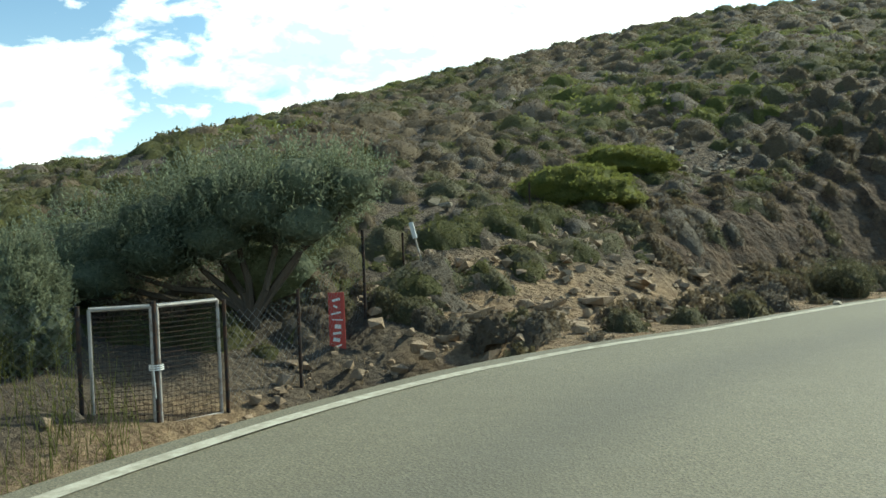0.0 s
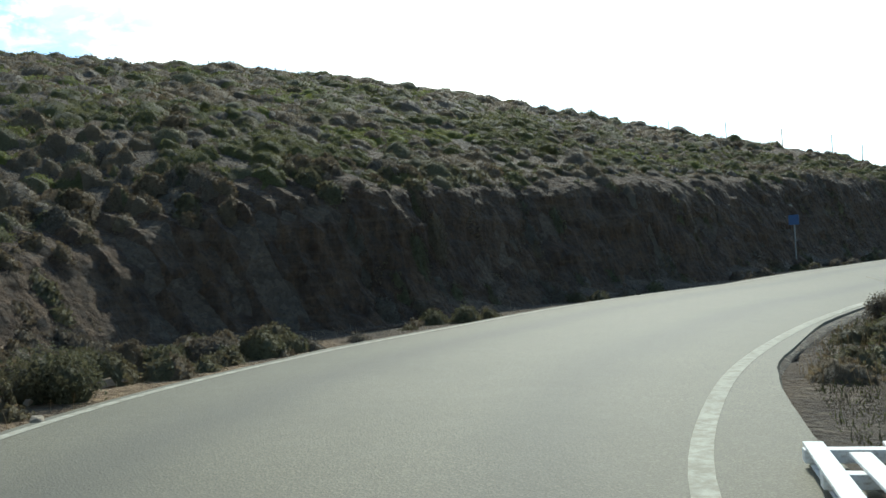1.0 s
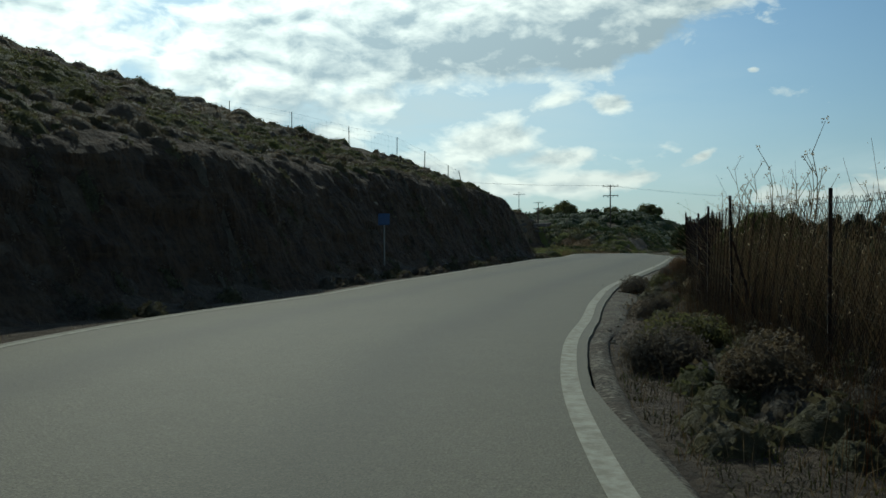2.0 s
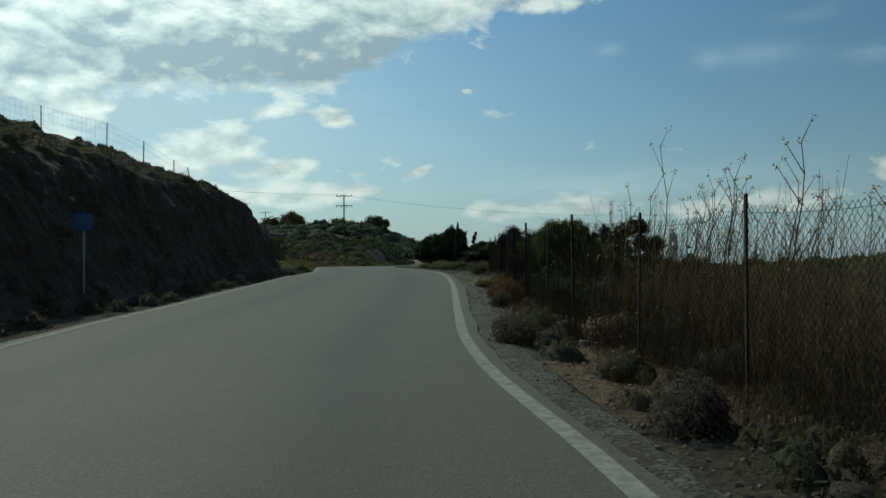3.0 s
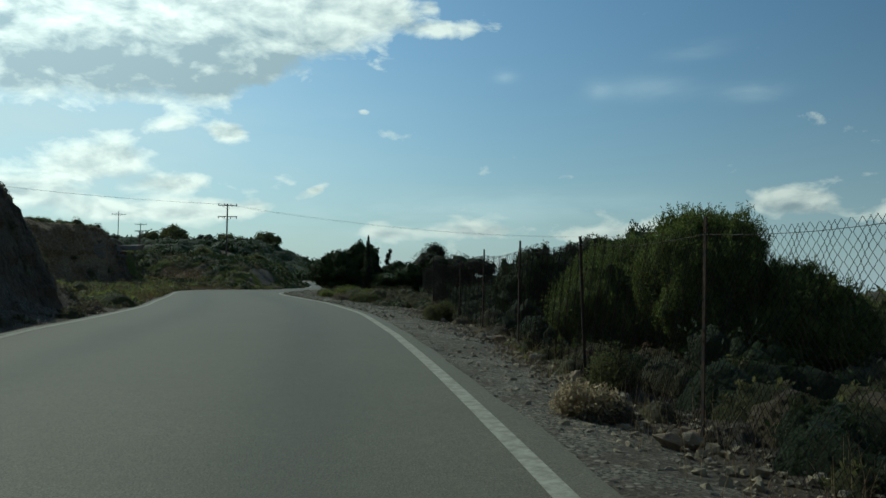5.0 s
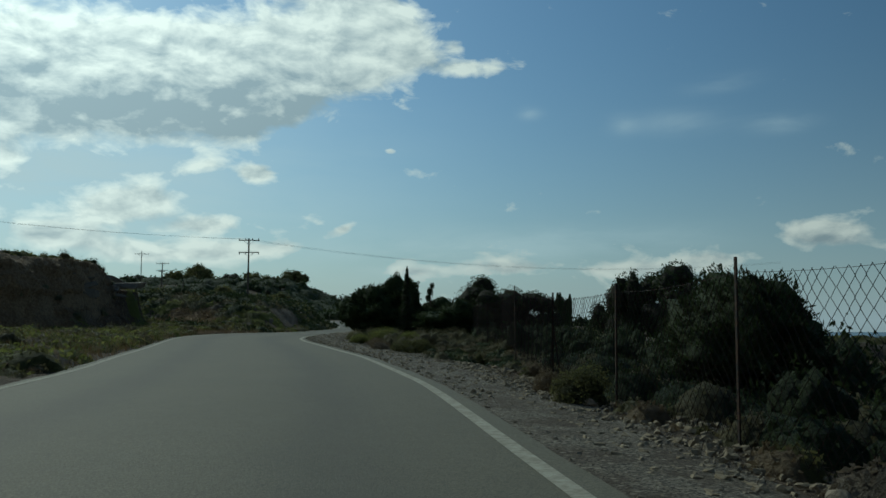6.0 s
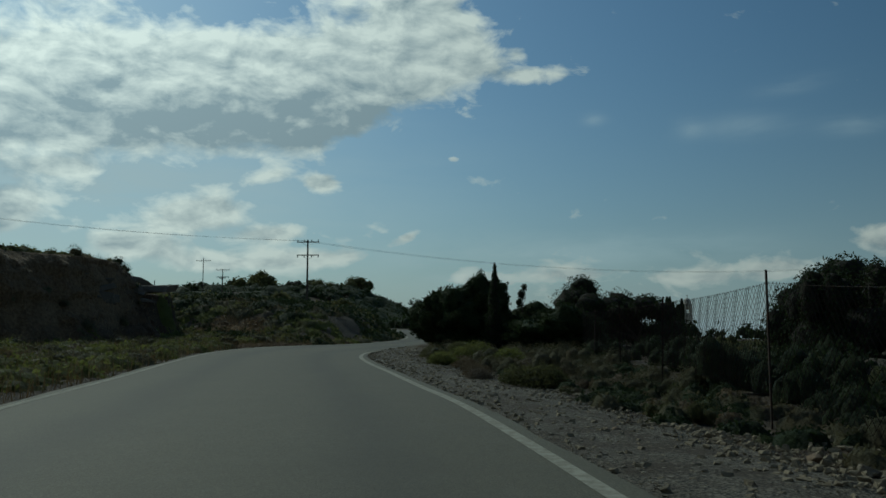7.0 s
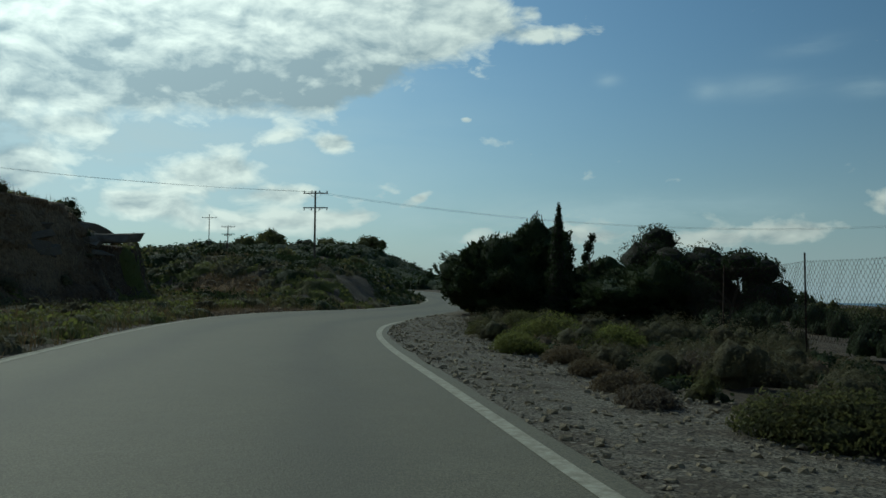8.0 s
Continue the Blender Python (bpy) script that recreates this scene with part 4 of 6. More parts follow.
def dome_bush(label, at, rx, ry, h, mat, n, leaf, seed, category="bush", name="mastic_bush", amp=1.0, shoots=0):
    """A close-leaved bush: one uneven dome with hollows, covered with short upright sprigs of narrow leaves."""
    g = np.random.default_rng(seed)
    ob = thing(name, label, category, at=at)
    bm = bmesh.new()
    for k in range(6):
        a = k * 1.05
        branch(bm, (0.08 * math.cos(a), 0.08 * math.sin(a), -0.2), (0.5 * rx * math.cos(a), 0.5 * ry * math.sin(a), 0.55 * h), 0.05, 0.015, 0.05, g)
    part("trunk", bm, M["bark"], ob)
    waves = [(g.normal(size=3) * f, g.uniform(0, 6.28), am) for f, am in ((2.0, 0.045), (2.6, 0.04), (4.0, 0.035), (5.0, 0.035), (8.0, 0.03), (10.0, 0.03), (14.0, 0.025), (18.0, 0.02)) for _ in range(2)]

    knob_way = g.normal(size=(26, 3))
    knob_way[:, 2] = np.abs(knob_way[:, 2]) - 0.25
    knob_way /= np.linalg.norm(knob_way, axis=1)[:, None]
    knob_size = g.uniform(0.05, 0.15, 26)

    def reach(d):
        # clumps with hollows between them
        r = 0.90 + amp * (knob_size * np.exp(-((1 - d @ knob_way.T) / 0.035))).max(1)
        for w, ph, am in waves:
            r = r + amp * am * np.sin(d @ w + ph)
        return r
    v, f = KNOBS[4]
    up = lambda d: np.where(d[:, 2:] > 0, d * (rx, ry, 0.60 * h), d * (rx * 0.97, ry * 0.97, 0.44 * h))
    core = up(v) * (0.92 * reach(v))[:, None]
    core[:, 2] += 0.40 * h
    crown_d = g.normal(size=(n, 3))
    crown_d[:, 2] = np.where(crown_d[:, 2] < 0, crown_d[:, 2] * 0.75, crown_d[:, 2])
    crown_d /= np.linalg.norm(crown_d, axis=1)[:, None]
    spray = g.integers(0, n // 14, n)
    sd = crown_d[spray]
    d = sd + g.normal(scale=0.035, size=(n, 3))
    d /= np.linalg.norm(d, axis=1)[:, None]
    c = up(d) * (reach(d) * (0.93 + 0.10 * g.random(n // 14)[spray] * g.random(n)))[:, None]
    c[:, 2] += 0.40 * h
    u = sd + (0, 0, 0.35) + g.normal(scale=0.55, size=(n, 3))
    u /= np.linalg.norm(u, axis=1)[:, None]
    w = np.cross(u, g.normal(size=(n, 3)))
    w /= np.linalg.norm(w, axis=1)[:, None]
    l, k = leaf * g.uniform(0.6, 1.4, n)[:, None], leaf * 0.34 * g.uniform(0.7, 1.3, n)[:, None]
    q = np.stack([c - u * l / 2, c + w * k / 2, c + u * l / 2, c - w * k / 2], 1).reshape(-1, 3)
    if shoots:
        sd = g.normal(size=(shoots, 3))
        sd[:, 2] = np.abs(sd[:, 2]) + 0.35
        sd /= np.linalg.norm(sd, axis=1)[:, None]
        q2 = shoot_leaves(up(sd) * (reach(sd) * 0.98)[:, None] + (0, 0, 0.40 * h), sd * 0.5 + (0, 0, 0.9), g.uniform(0.05, 0.16, shoots), leaf, g)
        q = np.vstack([q, q2])
        n += len(q2) // 4
    crown = part_mesh("crown", mesh_from("crown", q, np.arange(4 * n).reshape(n, 4), M[mat]), ob)
    tagged(part_mesh("inner_growth", mesh_from("inner_growth", core, f, M[mat], True), crown), kind="stuff")
    return ob


def random_lobes(k, rx, ry, h, low, seed):
    """k lobes within an oval rx by ry and up to h high, the middle ones highest."""
    g = np.random.default_rng(seed)
    out = []
    for i in range(k):
        a, q = g.uniform(0, 6.28), math.sqrt(g.random())
        x, y = rx * q * math.cos(a), ry * q * math.sin(a)
        top = 1.22 * h * (1 - 0.40 * q * q) * g.uniform(0.86, 1.0)
        r = g.uniform(0.26, 0.42) * min(rx + ry, 2 * h) * 0.62
        rz = min(r * 0.85, top * 0.5)
        if i % 3 == 2:
            q = max(q, 0.7)
            x, y, top = rx * q * math.cos(a), ry * q * math.sin(a), top * g.uniform(0.45, 0.7)
        out.append((x, y, max(top - rz, low + rz * 0.6), r, r, rz))
    return out


def spot(x, y, sink=0.03):
    return (x, y, float(ground_z(x, y)[0]) - sink)


# ---- trees and bushes beside the road ----
def build_trees():
    z = lambda x, y, d=0.05: spot(x, y, d)
    # the round mastic bush behind the fence and its neighbours
    dome_bush("big round green mastic bush behind the wire fence", z(1.62, 27.3), 1.05, 1.4, 2.48, "mastic", 70000, 0.046, 5, amp=0.9, shoots=1100)
    dome_bush("dark green mastic bush with a ragged top", z(1.15, 30.2), 0.95, 1.4, 1.95, "mastic", 34000, 0.05, 9, amp=1.0, shoots=600)
    dome_bush("green mastic bush close to the fence posts", z(0.45, 28.4), 0.75, 1.4, 1.55, "mastic", 26000, 0.047, 13, amp=1.0, shoots=400)
    dome_bush("tall dark green bush behind the fence", z(2.2, 34.6), 1.3, 1.6, 2.6, "dark", 16000, 0.085, 17)
    dome_bush("dark bush behind the wire fence", z(0.7, 39.8), 1.3, 2.3, 2.15, "dark", 15000, 0.09, 22)
    dome_bush("low dark bush beside the big mastic", z(2.75, 26.6), 0.95, 1.0, 1.8, "mastic", 24000, 0.05, 24, amp=1.0, shoots=300)
    def jagged(k, rx, ry, h, seed):
        g = np.random.default_rng(seed)
        out = [(0, 0, 0.32 * h, rx * 0.8, ry * 0.8, 0.30 * h), (rx * 0.4, 0.1, 0.25 * h, rx * 0.6, ry * 0.6, 0.25 * h), (-rx * 0.4, -0.1, 0.25 * h, rx * 0.6, ry * 0.6, 0.25 * h)]
        for _ in range(k):
            a, q = g.uniform(0, 6.28), math.sqrt(g.random())
            top = h * (1.02 - 0.45 * q * q) * g.uniform(0.82, 1.05)
            r, rz = g.uniform(0.16, 0.32) * rx ** 0.5, g.uniform(0.16, 0.26) * h
            out.append((rx * q * math.cos(a), ry * q * math.sin(a), top - rz, r, r, rz))
        return out

    # pines and junipers
    tree("juniper_tree", "dark juniper tree with a jagged crown", "tree", z(3.3, 49.5), jagged(26, 1.5, 1.9, 2.9, 25), "dark", 15000, 0.11, 26, 0.13)
    tree("juniper_tree", "dark juniper tree with sparse top twigs", "tree", z(5.2, 68.0), jagged(34, 2.9, 2.5, 4.3, 30), "dark", 17000, 0.14, 31, 0.16)
    tree("juniper_tree", "dark juniper tree behind the thicket", "tree", z(9.2, 82.0), random_lobes(12, 2.4, 2.2, 4.6, 0.5, 34), "dark", 5000, 0.22, 35, 0.15)
    dome_bush("dark broad evergreen tree at the bend", z(-9.7, 84.6), 2.5, 2.8, 3.15, "dark", 14000, 0.17, 38, "tree", "carob_tree", 1.2)
    dome_bush("dark round evergreen tree beside the cypress", z(-8.3, 84.8), 1.9, 2.3, 3.75, "dark", 14000, 0.17, 43, "tree", "carob_tree", 1.2)
    tree("pine_tree", "dark wind-shaped pine with a flat ragged crown", "tree", z(-1.9, 92.8), random_lobes(20, 2.7, 2.2, 3.75, 0.3, 47), "dark", 13000, 0.14, 48, 0.2)
    tree("pine_tree", "dark low pine behind the fence", "tree", z(0.6, 91.0), random_lobes(12, 2.4, 2.0, 3.0, 0.4, 52), "dark", 6000, 0.19, 53, 0.16)
    dome_bush("dark low evergreen behind the roadside shrubs", z(-4.3, 80.0), 2.5, 2.6, 2.5, "dark", 9000, 0.18, 56, "tree", "carob_tree", 1.6)
    tree("sapling", "slender young tree above the dark crowns", "tree", z(-6.2, 85.6), [(0, 0, 2.9, 0.20, 0.2, 0.30), (0.14, 0, 3.3, 0.15, 0.15, 0.22), (-0.12, 0, 2.5, 0.18, 0.2, 0.2)], "dark", 420, 0.14, 60, 0.05)
    dome_bush("dark low evergreen between the cypress and the pine", z(-5.6, 86.2), 1.9, 1.8, 2.3, "dark", 9000, 0.14, 57, "tree", "carob_tree", 1.6)
    # narrow cypress
    lob = [(0.03 * math.sin(5 * k), 0.03 * math.cos(4 * k), 0.5 + 0.40 * k, (0.60 - 0.055 * k) * (1 + 0.18 * math.sin(9 * k)), 0.60 - 0.055 * k, 0.42) for k in range(10)]
    tree("cypress", "slim dark cypress among the trees", "tree", z(-7.5, 81.6), lob, "dark", 5000, 0.11, 64, 0.1)


build_trees()


def build_cactus():
    """A columnar cactus: a sheaf of thick ribbed arms."""
    g = np.random.default_rng(5)
    ob = thing("columnar_cactus", "dark columnar cactus with a sheaf of upright arms", "cactus", at=spot(4.7, 104.5, 0.1))
    for k in range(11):
        a = 6.28 * k / 11
        bm = bmesh.new()
        r = 0.19
        x, y, h = 0.75 * math.cos(a) * g.uniform(0.3, 1), 0.5 * math.sin(a), g.uniform(2.9, 3.7)
        rings = []
        for t in np.linspace(0, 1, 9):
            s = (1 if t < 0.85 else 0.75 if t < 0.95 else 0.35) * r
            ring = [bm.verts.new((x * (0.5 + 0.5 * min(1, 2 * t)) + s * (1.15 if j % 2 else 0.85) * math.cos(j * 0.5236), y * (0.5 + 0.5 * min(1, 2 * t)) + s * (1.15 if j % 2 else 0.85) * math.sin(j * 0.5236), t * h)) for j in range(12)]
            if rings:
                for j in range(12):
                    bm.faces.new((rings[-1][j], rings[-1][(j + 1) % 12], ring[(j + 1) % 12], ring[j]))
            rings.append(ring)
        bm.faces.new(rings[-1])
        part("arm", bm, M["dark"], ob)


build_cactus()


def build_olive():
    """The olive over the gate, a long crown that leans with the wind."""
    lobes = [(0.0, 1.35, 1.95, 0.48, 0.45, 0.36), (0.0, 0.65, 2.05, 0.7, 0.6, 0.42), (0.0, -0.25, 1.95, 0.75, 0.7, 0.45), (0.1, -1.2, 1.62, 0.8, 0.75, 0.45), (0.2, -2.1, 1.32, 0.85, 0.75, 0.42), (0.2, -3.0, 1.08, 0.8, 0.7, 0.42),
             (0.3, -3.8, 0.86, 0.75, 0.7, 0.4), (-0.5, -0.8, 1.75, 0.7, 0.7, 0.5), (-0.4, 1.0, 1.85, 0.55, 0.5, 0.4), (0.45, 0.2, 1.72, 0.55, 0.6, 0.36), (0.5, -1.0, 1.25, 0.6, 0.6, 0.38), (0.5, -1.9, 0.95, 0.65, 0.6, 0.38), (0.6, -2.7, 0.72, 0.6, 0.6, 0.4), (0.4, -4.5, 0.7, 0.7, 0.7, 0.4), (0.35, 0.85, 1.5, 0.5, 0.5, 0.32), (0.4, -0.35, 1.38, 0.6, 0.6, 0.36), (-0.3, 0.4, 1.5, 0.6, 0.7, 0.36), (-0.4, -1.6, 1.2, 0.7, 0.8, 0.5), (-0.3, -2.6, 0.9, 0.7, 0.8, 0.5), (-0.5, 0.0, 0.9, 0.5, 0.9, 0.5)]
    x, y = 3.3, -22.6
    tree("olive_tree", "silver-green olive tree leaning low over the gate", "tree", spot(x, y, 0.1), lobes, "olive", 36000, 0.07, 70, 0.10, ratio=0.24, shrink=0.70, shoots=1500)
    tree("olive_tree", "grey-green bush at the foot of the slope", "bush", spot(-3.5, -32.5, 0.1), random_lobes(9, 1.5, 1.5, 2.1, 0.1, 74), "olive", 5000, 0.10, 75, 0.1, ratio=0.3)
    dome_bush("bright green spurge dome on the hillside", spot(-4.6, -18.3, 0.62), 1.45, 1.4, 1.35, "bright", 22000, 0.06, 78, "bush", "spurge_bush", 0.8)
    dome_bush("low yellow-green spurge dome on the hillside", spot(-7.4, -17.3, 0.52), 1.05, 1.35, 1.15, "bright", 16000, 0.06, 79, "bush", "spurge_bush", 0.9)
    dome_bush("pale olive-green bush beside the gate", spot(5.8, -24.2, 0.15), 0.55, 0.5, 1.45, "olive", 16000, 0.05, 77, shoots=500)


build_olive()

# ---- scrub on verges, thickets and hills ----


def verges():
    g = np.random.default_rng(81)

    def scatter(n, xr, yr, test, smin, smax):
        x, y = g.uniform(*xr, n), g.uniform(*yr, n)
        z, dl, dr = height(x, y)
        ok = test(x, y, dl, dr)
        x, y, z = x[ok], y[ok], z[ok]
        return np.stack([x, y, z - 0.03], 1), g.uniform(smin, smax, len(x))

    fx = lambda y: np.interp(y, [p[1] for p in FENCE], [p[0] for p in FENCE])
    # foot of the bank and its face
    near = lambda lo, hi, cut: (lambda x, y, dl, dr: (dl > lo) & (dl < hi + setback(y)) & (fract_noise(x, y, 3, 91, 2) > cut) & (np.hypot(x - 6.8, y + 22.0) > 2.6) & (np.hypot(x - 4.4, y + 20.6) > 1.4))
    p, s = scatter(7000, (-18, 12), (-24, 44), near(0.6, 2.0, -0.35), 0.18, 0.55)
    s = s * (1 + 0.45 * setback(p[:, 1]) / 2.2)
    scrub_cover("verge_scrub", "small grey-green and straw-brown cushions at the foot of the bank", p, s, g.choice([0, 0, 1, 2, 2], len(p)), SCRUB, 0.11, 0.95, 56000, 0.075, 82, 0.06, -0.02, 0.0)
    p, s = scatter(3200, (-20, 6), (-21, 43.5), near(1.9, 4.4, 0.05), 0.2, 0.6)
    scrub_cover("bank_scrub", "dull cushions that cling to the cut bank", p, s, g.choice([0, 0, 1, 2, 2], len(p)), SCRUB, 0.12, 0.7, 26000, 0.08, 84, 0.1, 0.05)
    p, s = scatter(1700, (-14, 6), (-22, -4), near(1.8, 5.2, -0.2), 0.2, 0.58)
    scrub_cover("bank_scrub", "grey and brown cushions over the low end of the bank", p, s, g.choice([0, 0, 1, 1, 2], len(p)), SCRUB, 0.10, 0.95, 60000, 0.055, 83, 0.1, 0.06)
    # verge on the falling side, from the gravel to the fence
    p, s = scatter(9000, (-14, 7), (-11, 84), lambda x, y, dl, dr: (dr > 0.25 + np.interp(y, [-11, -8.5, 3, 10, 20, 45, 60, 80], [1.4, 0.5, 0.5, 0.9, 1.3, 2.1, 2.6, 2.2])) & (x < fx(y) + 0.6) & (fract_noise(x, y, 2.4, 89, 2) > -0.25), 0.2, 0.62)
    scrub_cover("verge_scrub", "low grey, brown and green cushions between gravel and fence", p, s, np.where(p[:, 1] > 46, g.choice([5, 2, 5, 1], len(p)), g.choice([0, 1, 1, 2, 2, 3], len(p))), SCRUB, 0.11, 0.85, 60000, 0.065, 80, 0.06)
    # flat verge beyond the cut, and the slopes of the second bank
    p, s = scatter(7000, (-56, -9), (42, 104), lambda x, y, dl, dr: (dl > 0.8) & (fract_noise(x, y, 5, 94, 3) > -0.45) & (np.hypot(x + 27.4, y - 99.8) > 2.9) & ~((dl < 2.6) & (y > 83.5) & (y < 95)) & (np.abs(np.hypot((x + 38) / 10.5, (y - 82.2) / 14.0) - 0.95) > 0.13), 0.4, 1.3)
    scrub_cover("meadow_scrub", "low grey, brown and yellow-green scrub on the verge", p, s, g.choice([2, 2, 3, 4, 4, 0, 4, 3], len(p)), SCRUB, 0.26, 0.55, 95000, 0.13, 85)
    p, s = scatter(320, (-56, -9), (44, 104), lambda x, y, dl, dr: (dl > 1.8), 0.6, 1.3)
    shrub_field("meadow_shrubs", "rounded olive-brown shrubs on the verge", M["scrub"], p, s, 120, 0.09, 86, tall=(0.7, 1.1))
    # low hills ahead
    p, s = scatter(9000, (-105, -14), (94, 215), lambda x, y, dl, dr: (dl > 1.0) & (fract_noise(x, y, 7, 95, 3) > -0.75) & (np.hypot((x + 27.4) / 1.2, y - 99.8) > 2.7) & ~((dl > 2.2) & (dl < 5.2) & (y > 96) & (y < 108)), 0.7, 2.0)
    k = g.choice([5, 5, 5, 2, 5, 3], len(p))
    scrub_cover("hill_scrub", "dark green and olive-brown scrub on the low hills", p, s, k, SCRUB, 0.45, 0.48, 130000, 0.34, 88, close_y=122.0)
    p, s = scatter(300, (-105, -14), (98, 200), lambda x, y, dl, dr: (dl > 3), 1.0, 2.2)
    shrub_field("hill_shrubs", "rounded dark green shrubs on the low hills", M["dark"], p, s, 70, 0.16, 89, fine=False)
    p, s = scatter(2600, (-150, 10), (205, 380), lambda x, y, dl, dr: x < -12 - 0 * y, 2.5, 6.5)
    scrub_cover("far_scrub", "dark scrub that covers the far hills", p, s, np.full(len(p), 5), SCRUB, 1.3, 0.6, 12000, 0.8, 92)
    p, s = scatter(700, (-300, 40), (200, 440), lambda x, y, dl, dr: (dl > 3) | (dr > 3), 2.5, 6.0)
    shrub_field("far_shrubs", "dark scrub on the far hills", M["dark"], p, s, 24, 0.26, 91, fine=False)
    # thicket behind the fence on the falling side
    def behind(lo, hi):
        return lambda x, y, dl, dr: (x > fx(y) + lo) & (x < fx(y) + hi) & (dr > 1.6)
    p, s = scatter(430, (-4, 12), (9, 96), behind(0.5, 7.0), 0.8, 1.9)
    s = np.where(p[:, 1] < 25, 0.5 + 0.35 * (s - 0.8), s)
    shrub_field("thicket_shrubs", "dark evergreen thicket behind the wire fence", M["dark"], p, s, 200, 0.065, 96, tall=(0.9, 1.5))
    p, s = scatter(80, (-2, 12), (0, 60), behind(0.5, 6.0), 0.4, 0.8)
    shrub_field("thicket_shrubs", "olive-brown shrubs in the thicket behind the fence", M["scrub"], p[p[:, 1] < 30], s[p[:, 1] < 30], 380, 0.046, 97, tall=(0.9, 1.4))
    p, s = scatter(2600, (-4, 14), (3, 52), lambda x, y, dl, dr: (x > fx(y) + 0.4) & (x < fx(y) + 9.5) & (fract_noise(x, y, 3, 87, 3) > -0.55), 0.35, 1.15)
    scrub_cover("thicket_scrub", "tangled olive-brown and dark scrub behind the wire fence", p, s, np.where(p[:, 1] < 13, g.choice([5, 1, 1, 2], len(p)), np.where(p[:, 1] < 30, g.choice([1, 2, 5, 5, 5, 3], len(p)), g.choice([5, 5, 5, 2], len(p)))), SCRUB, 0.17, 0.9, 46000, 0.085, 94)
    p, s = scatter(4600, (2, 52), (-34, 112), lambda x, y, dl, dr: (dr > 3.5) & ((x > fx(y) + 8.5) | (y < -8) | ((y > 52) & (x > fx(y) + 3))) & (fract_noise(x, y, 6, 88, 3) > -0.5), 0.7, 2.0)
    scrub_cover("slope_scrub", "grey, brown and green scrub on the land that falls to the sea", p, s, scrub_kinds(p[:, 0], p[:, 1], g, 0.1), SCRUB, 0.45, 0.65, 22000, 0.2, 93)
    p, s = scatter(150, (4, 60), (-14, 110), behind(5.0, 60.0), 1.0, 2.6)
    shrub_field("slope_shrubs", "green shrubs on the land that falls to the sea", M["green"], p, s, 60, 0.13, 98)
    p, s = scatter(120, (4, 40), (-14, 60), behind(3.5, 30.0), 0.9, 1.8)
    shrub_field("slope_shrubs", "dry brown shrubs on the land that falls to the sea", M["brown"], p, s, 60, 0.13, 99)
    # tufts on the gravel side of the fence
    p, s = scatter(260, (-12, 6), (-9, 84), lambda x, y, dl, dr: (x < fx(y) + 0.3) & (dr > np.interp(y, [-8, 5, 20, 45, 60, 80], [0.75, 0.85, 1.3, 1.9, 2.2, 2.0])) & (fract_noise(x, y, 3, 99, 2) > -0.1), 0.25, 0.65)
    k = g.random(len(p))
    for i, (m, l) in enumerate((("green", "low green shrubs between gravel and fence"), ("scrub", "olive-brown cushions between gravel and fence"), ("brown", "russet cushions between gravel and fence"))):
        q = (k >= i / 3) & (k < (i + 1) / 3)
        shrub_field("roadside_shrubs", l, M[m], p[q], s[q], 700, 0.042, 100 + i, spiky=0.12)
    p, s = scatter(120, (-12, -2), (55, 84), lambda x, y, dl, dr: (x < fx(y) + 1.0) & (dr > 2.6), 0.6, 1.3)
    shrub_field("roadside_shrubs", "low green and brown shrubs before the dark trees", M["scrub"], p, s * 1.2, 800, 0.04, 104, tall=(0.6, 1.1))
    # growth on the face and the rim of the second bank
    def on_face(x, y, dl, dr):
        r = np.hypot((x + 38) / 10.5, (y - 82.2) / 14.0)
        return (dl > 1.5) & (r > 0.80) & (r < 1.08) & (fract_noise(x, y, 4, 106, 3) > -0.12)
    p, s = scatter(620, (-52, -24), (64, 98), on_face, 0.6, 1.5)
    k = g.random(len(p)) < 0.6
    shrub_field("bank_shrubs", "dark shrubs on the face and rim of the rocky bank", M["dark"], p[k], s[k], 420, 0.07, 107, tall=(0.7, 1.2), spiky=0.15)
    shrub_field("bank_shrubs", "olive-brown shrubs on the face of the rocky bank", M["scrub"], p[~k], s[~k], 420, 0.07, 108, tall=(0.6, 1.0), spiky=0.15)


FENCE = [(5.4, -5.4), (4.7, -3.1), (3.5, 0.4), (2.8, 3.3), (2.2, 6.2), (1.54, 9.12), (1.15, 11.7), (0.70, 15.05), (0.35, 18.4), (0.0, 21.6), (-0.3, 25.3), (-0.7, 29.8), (-1.1, 34.0), (-1.5, 38.4),
         (-1.95, 43.2), (-2.3, 50.2), (-2.3, 60.7), (-2.7, 67.6), (-3.1, 74.0), (-3.4, 80.0), (-3.6, 86.0)]
verges()


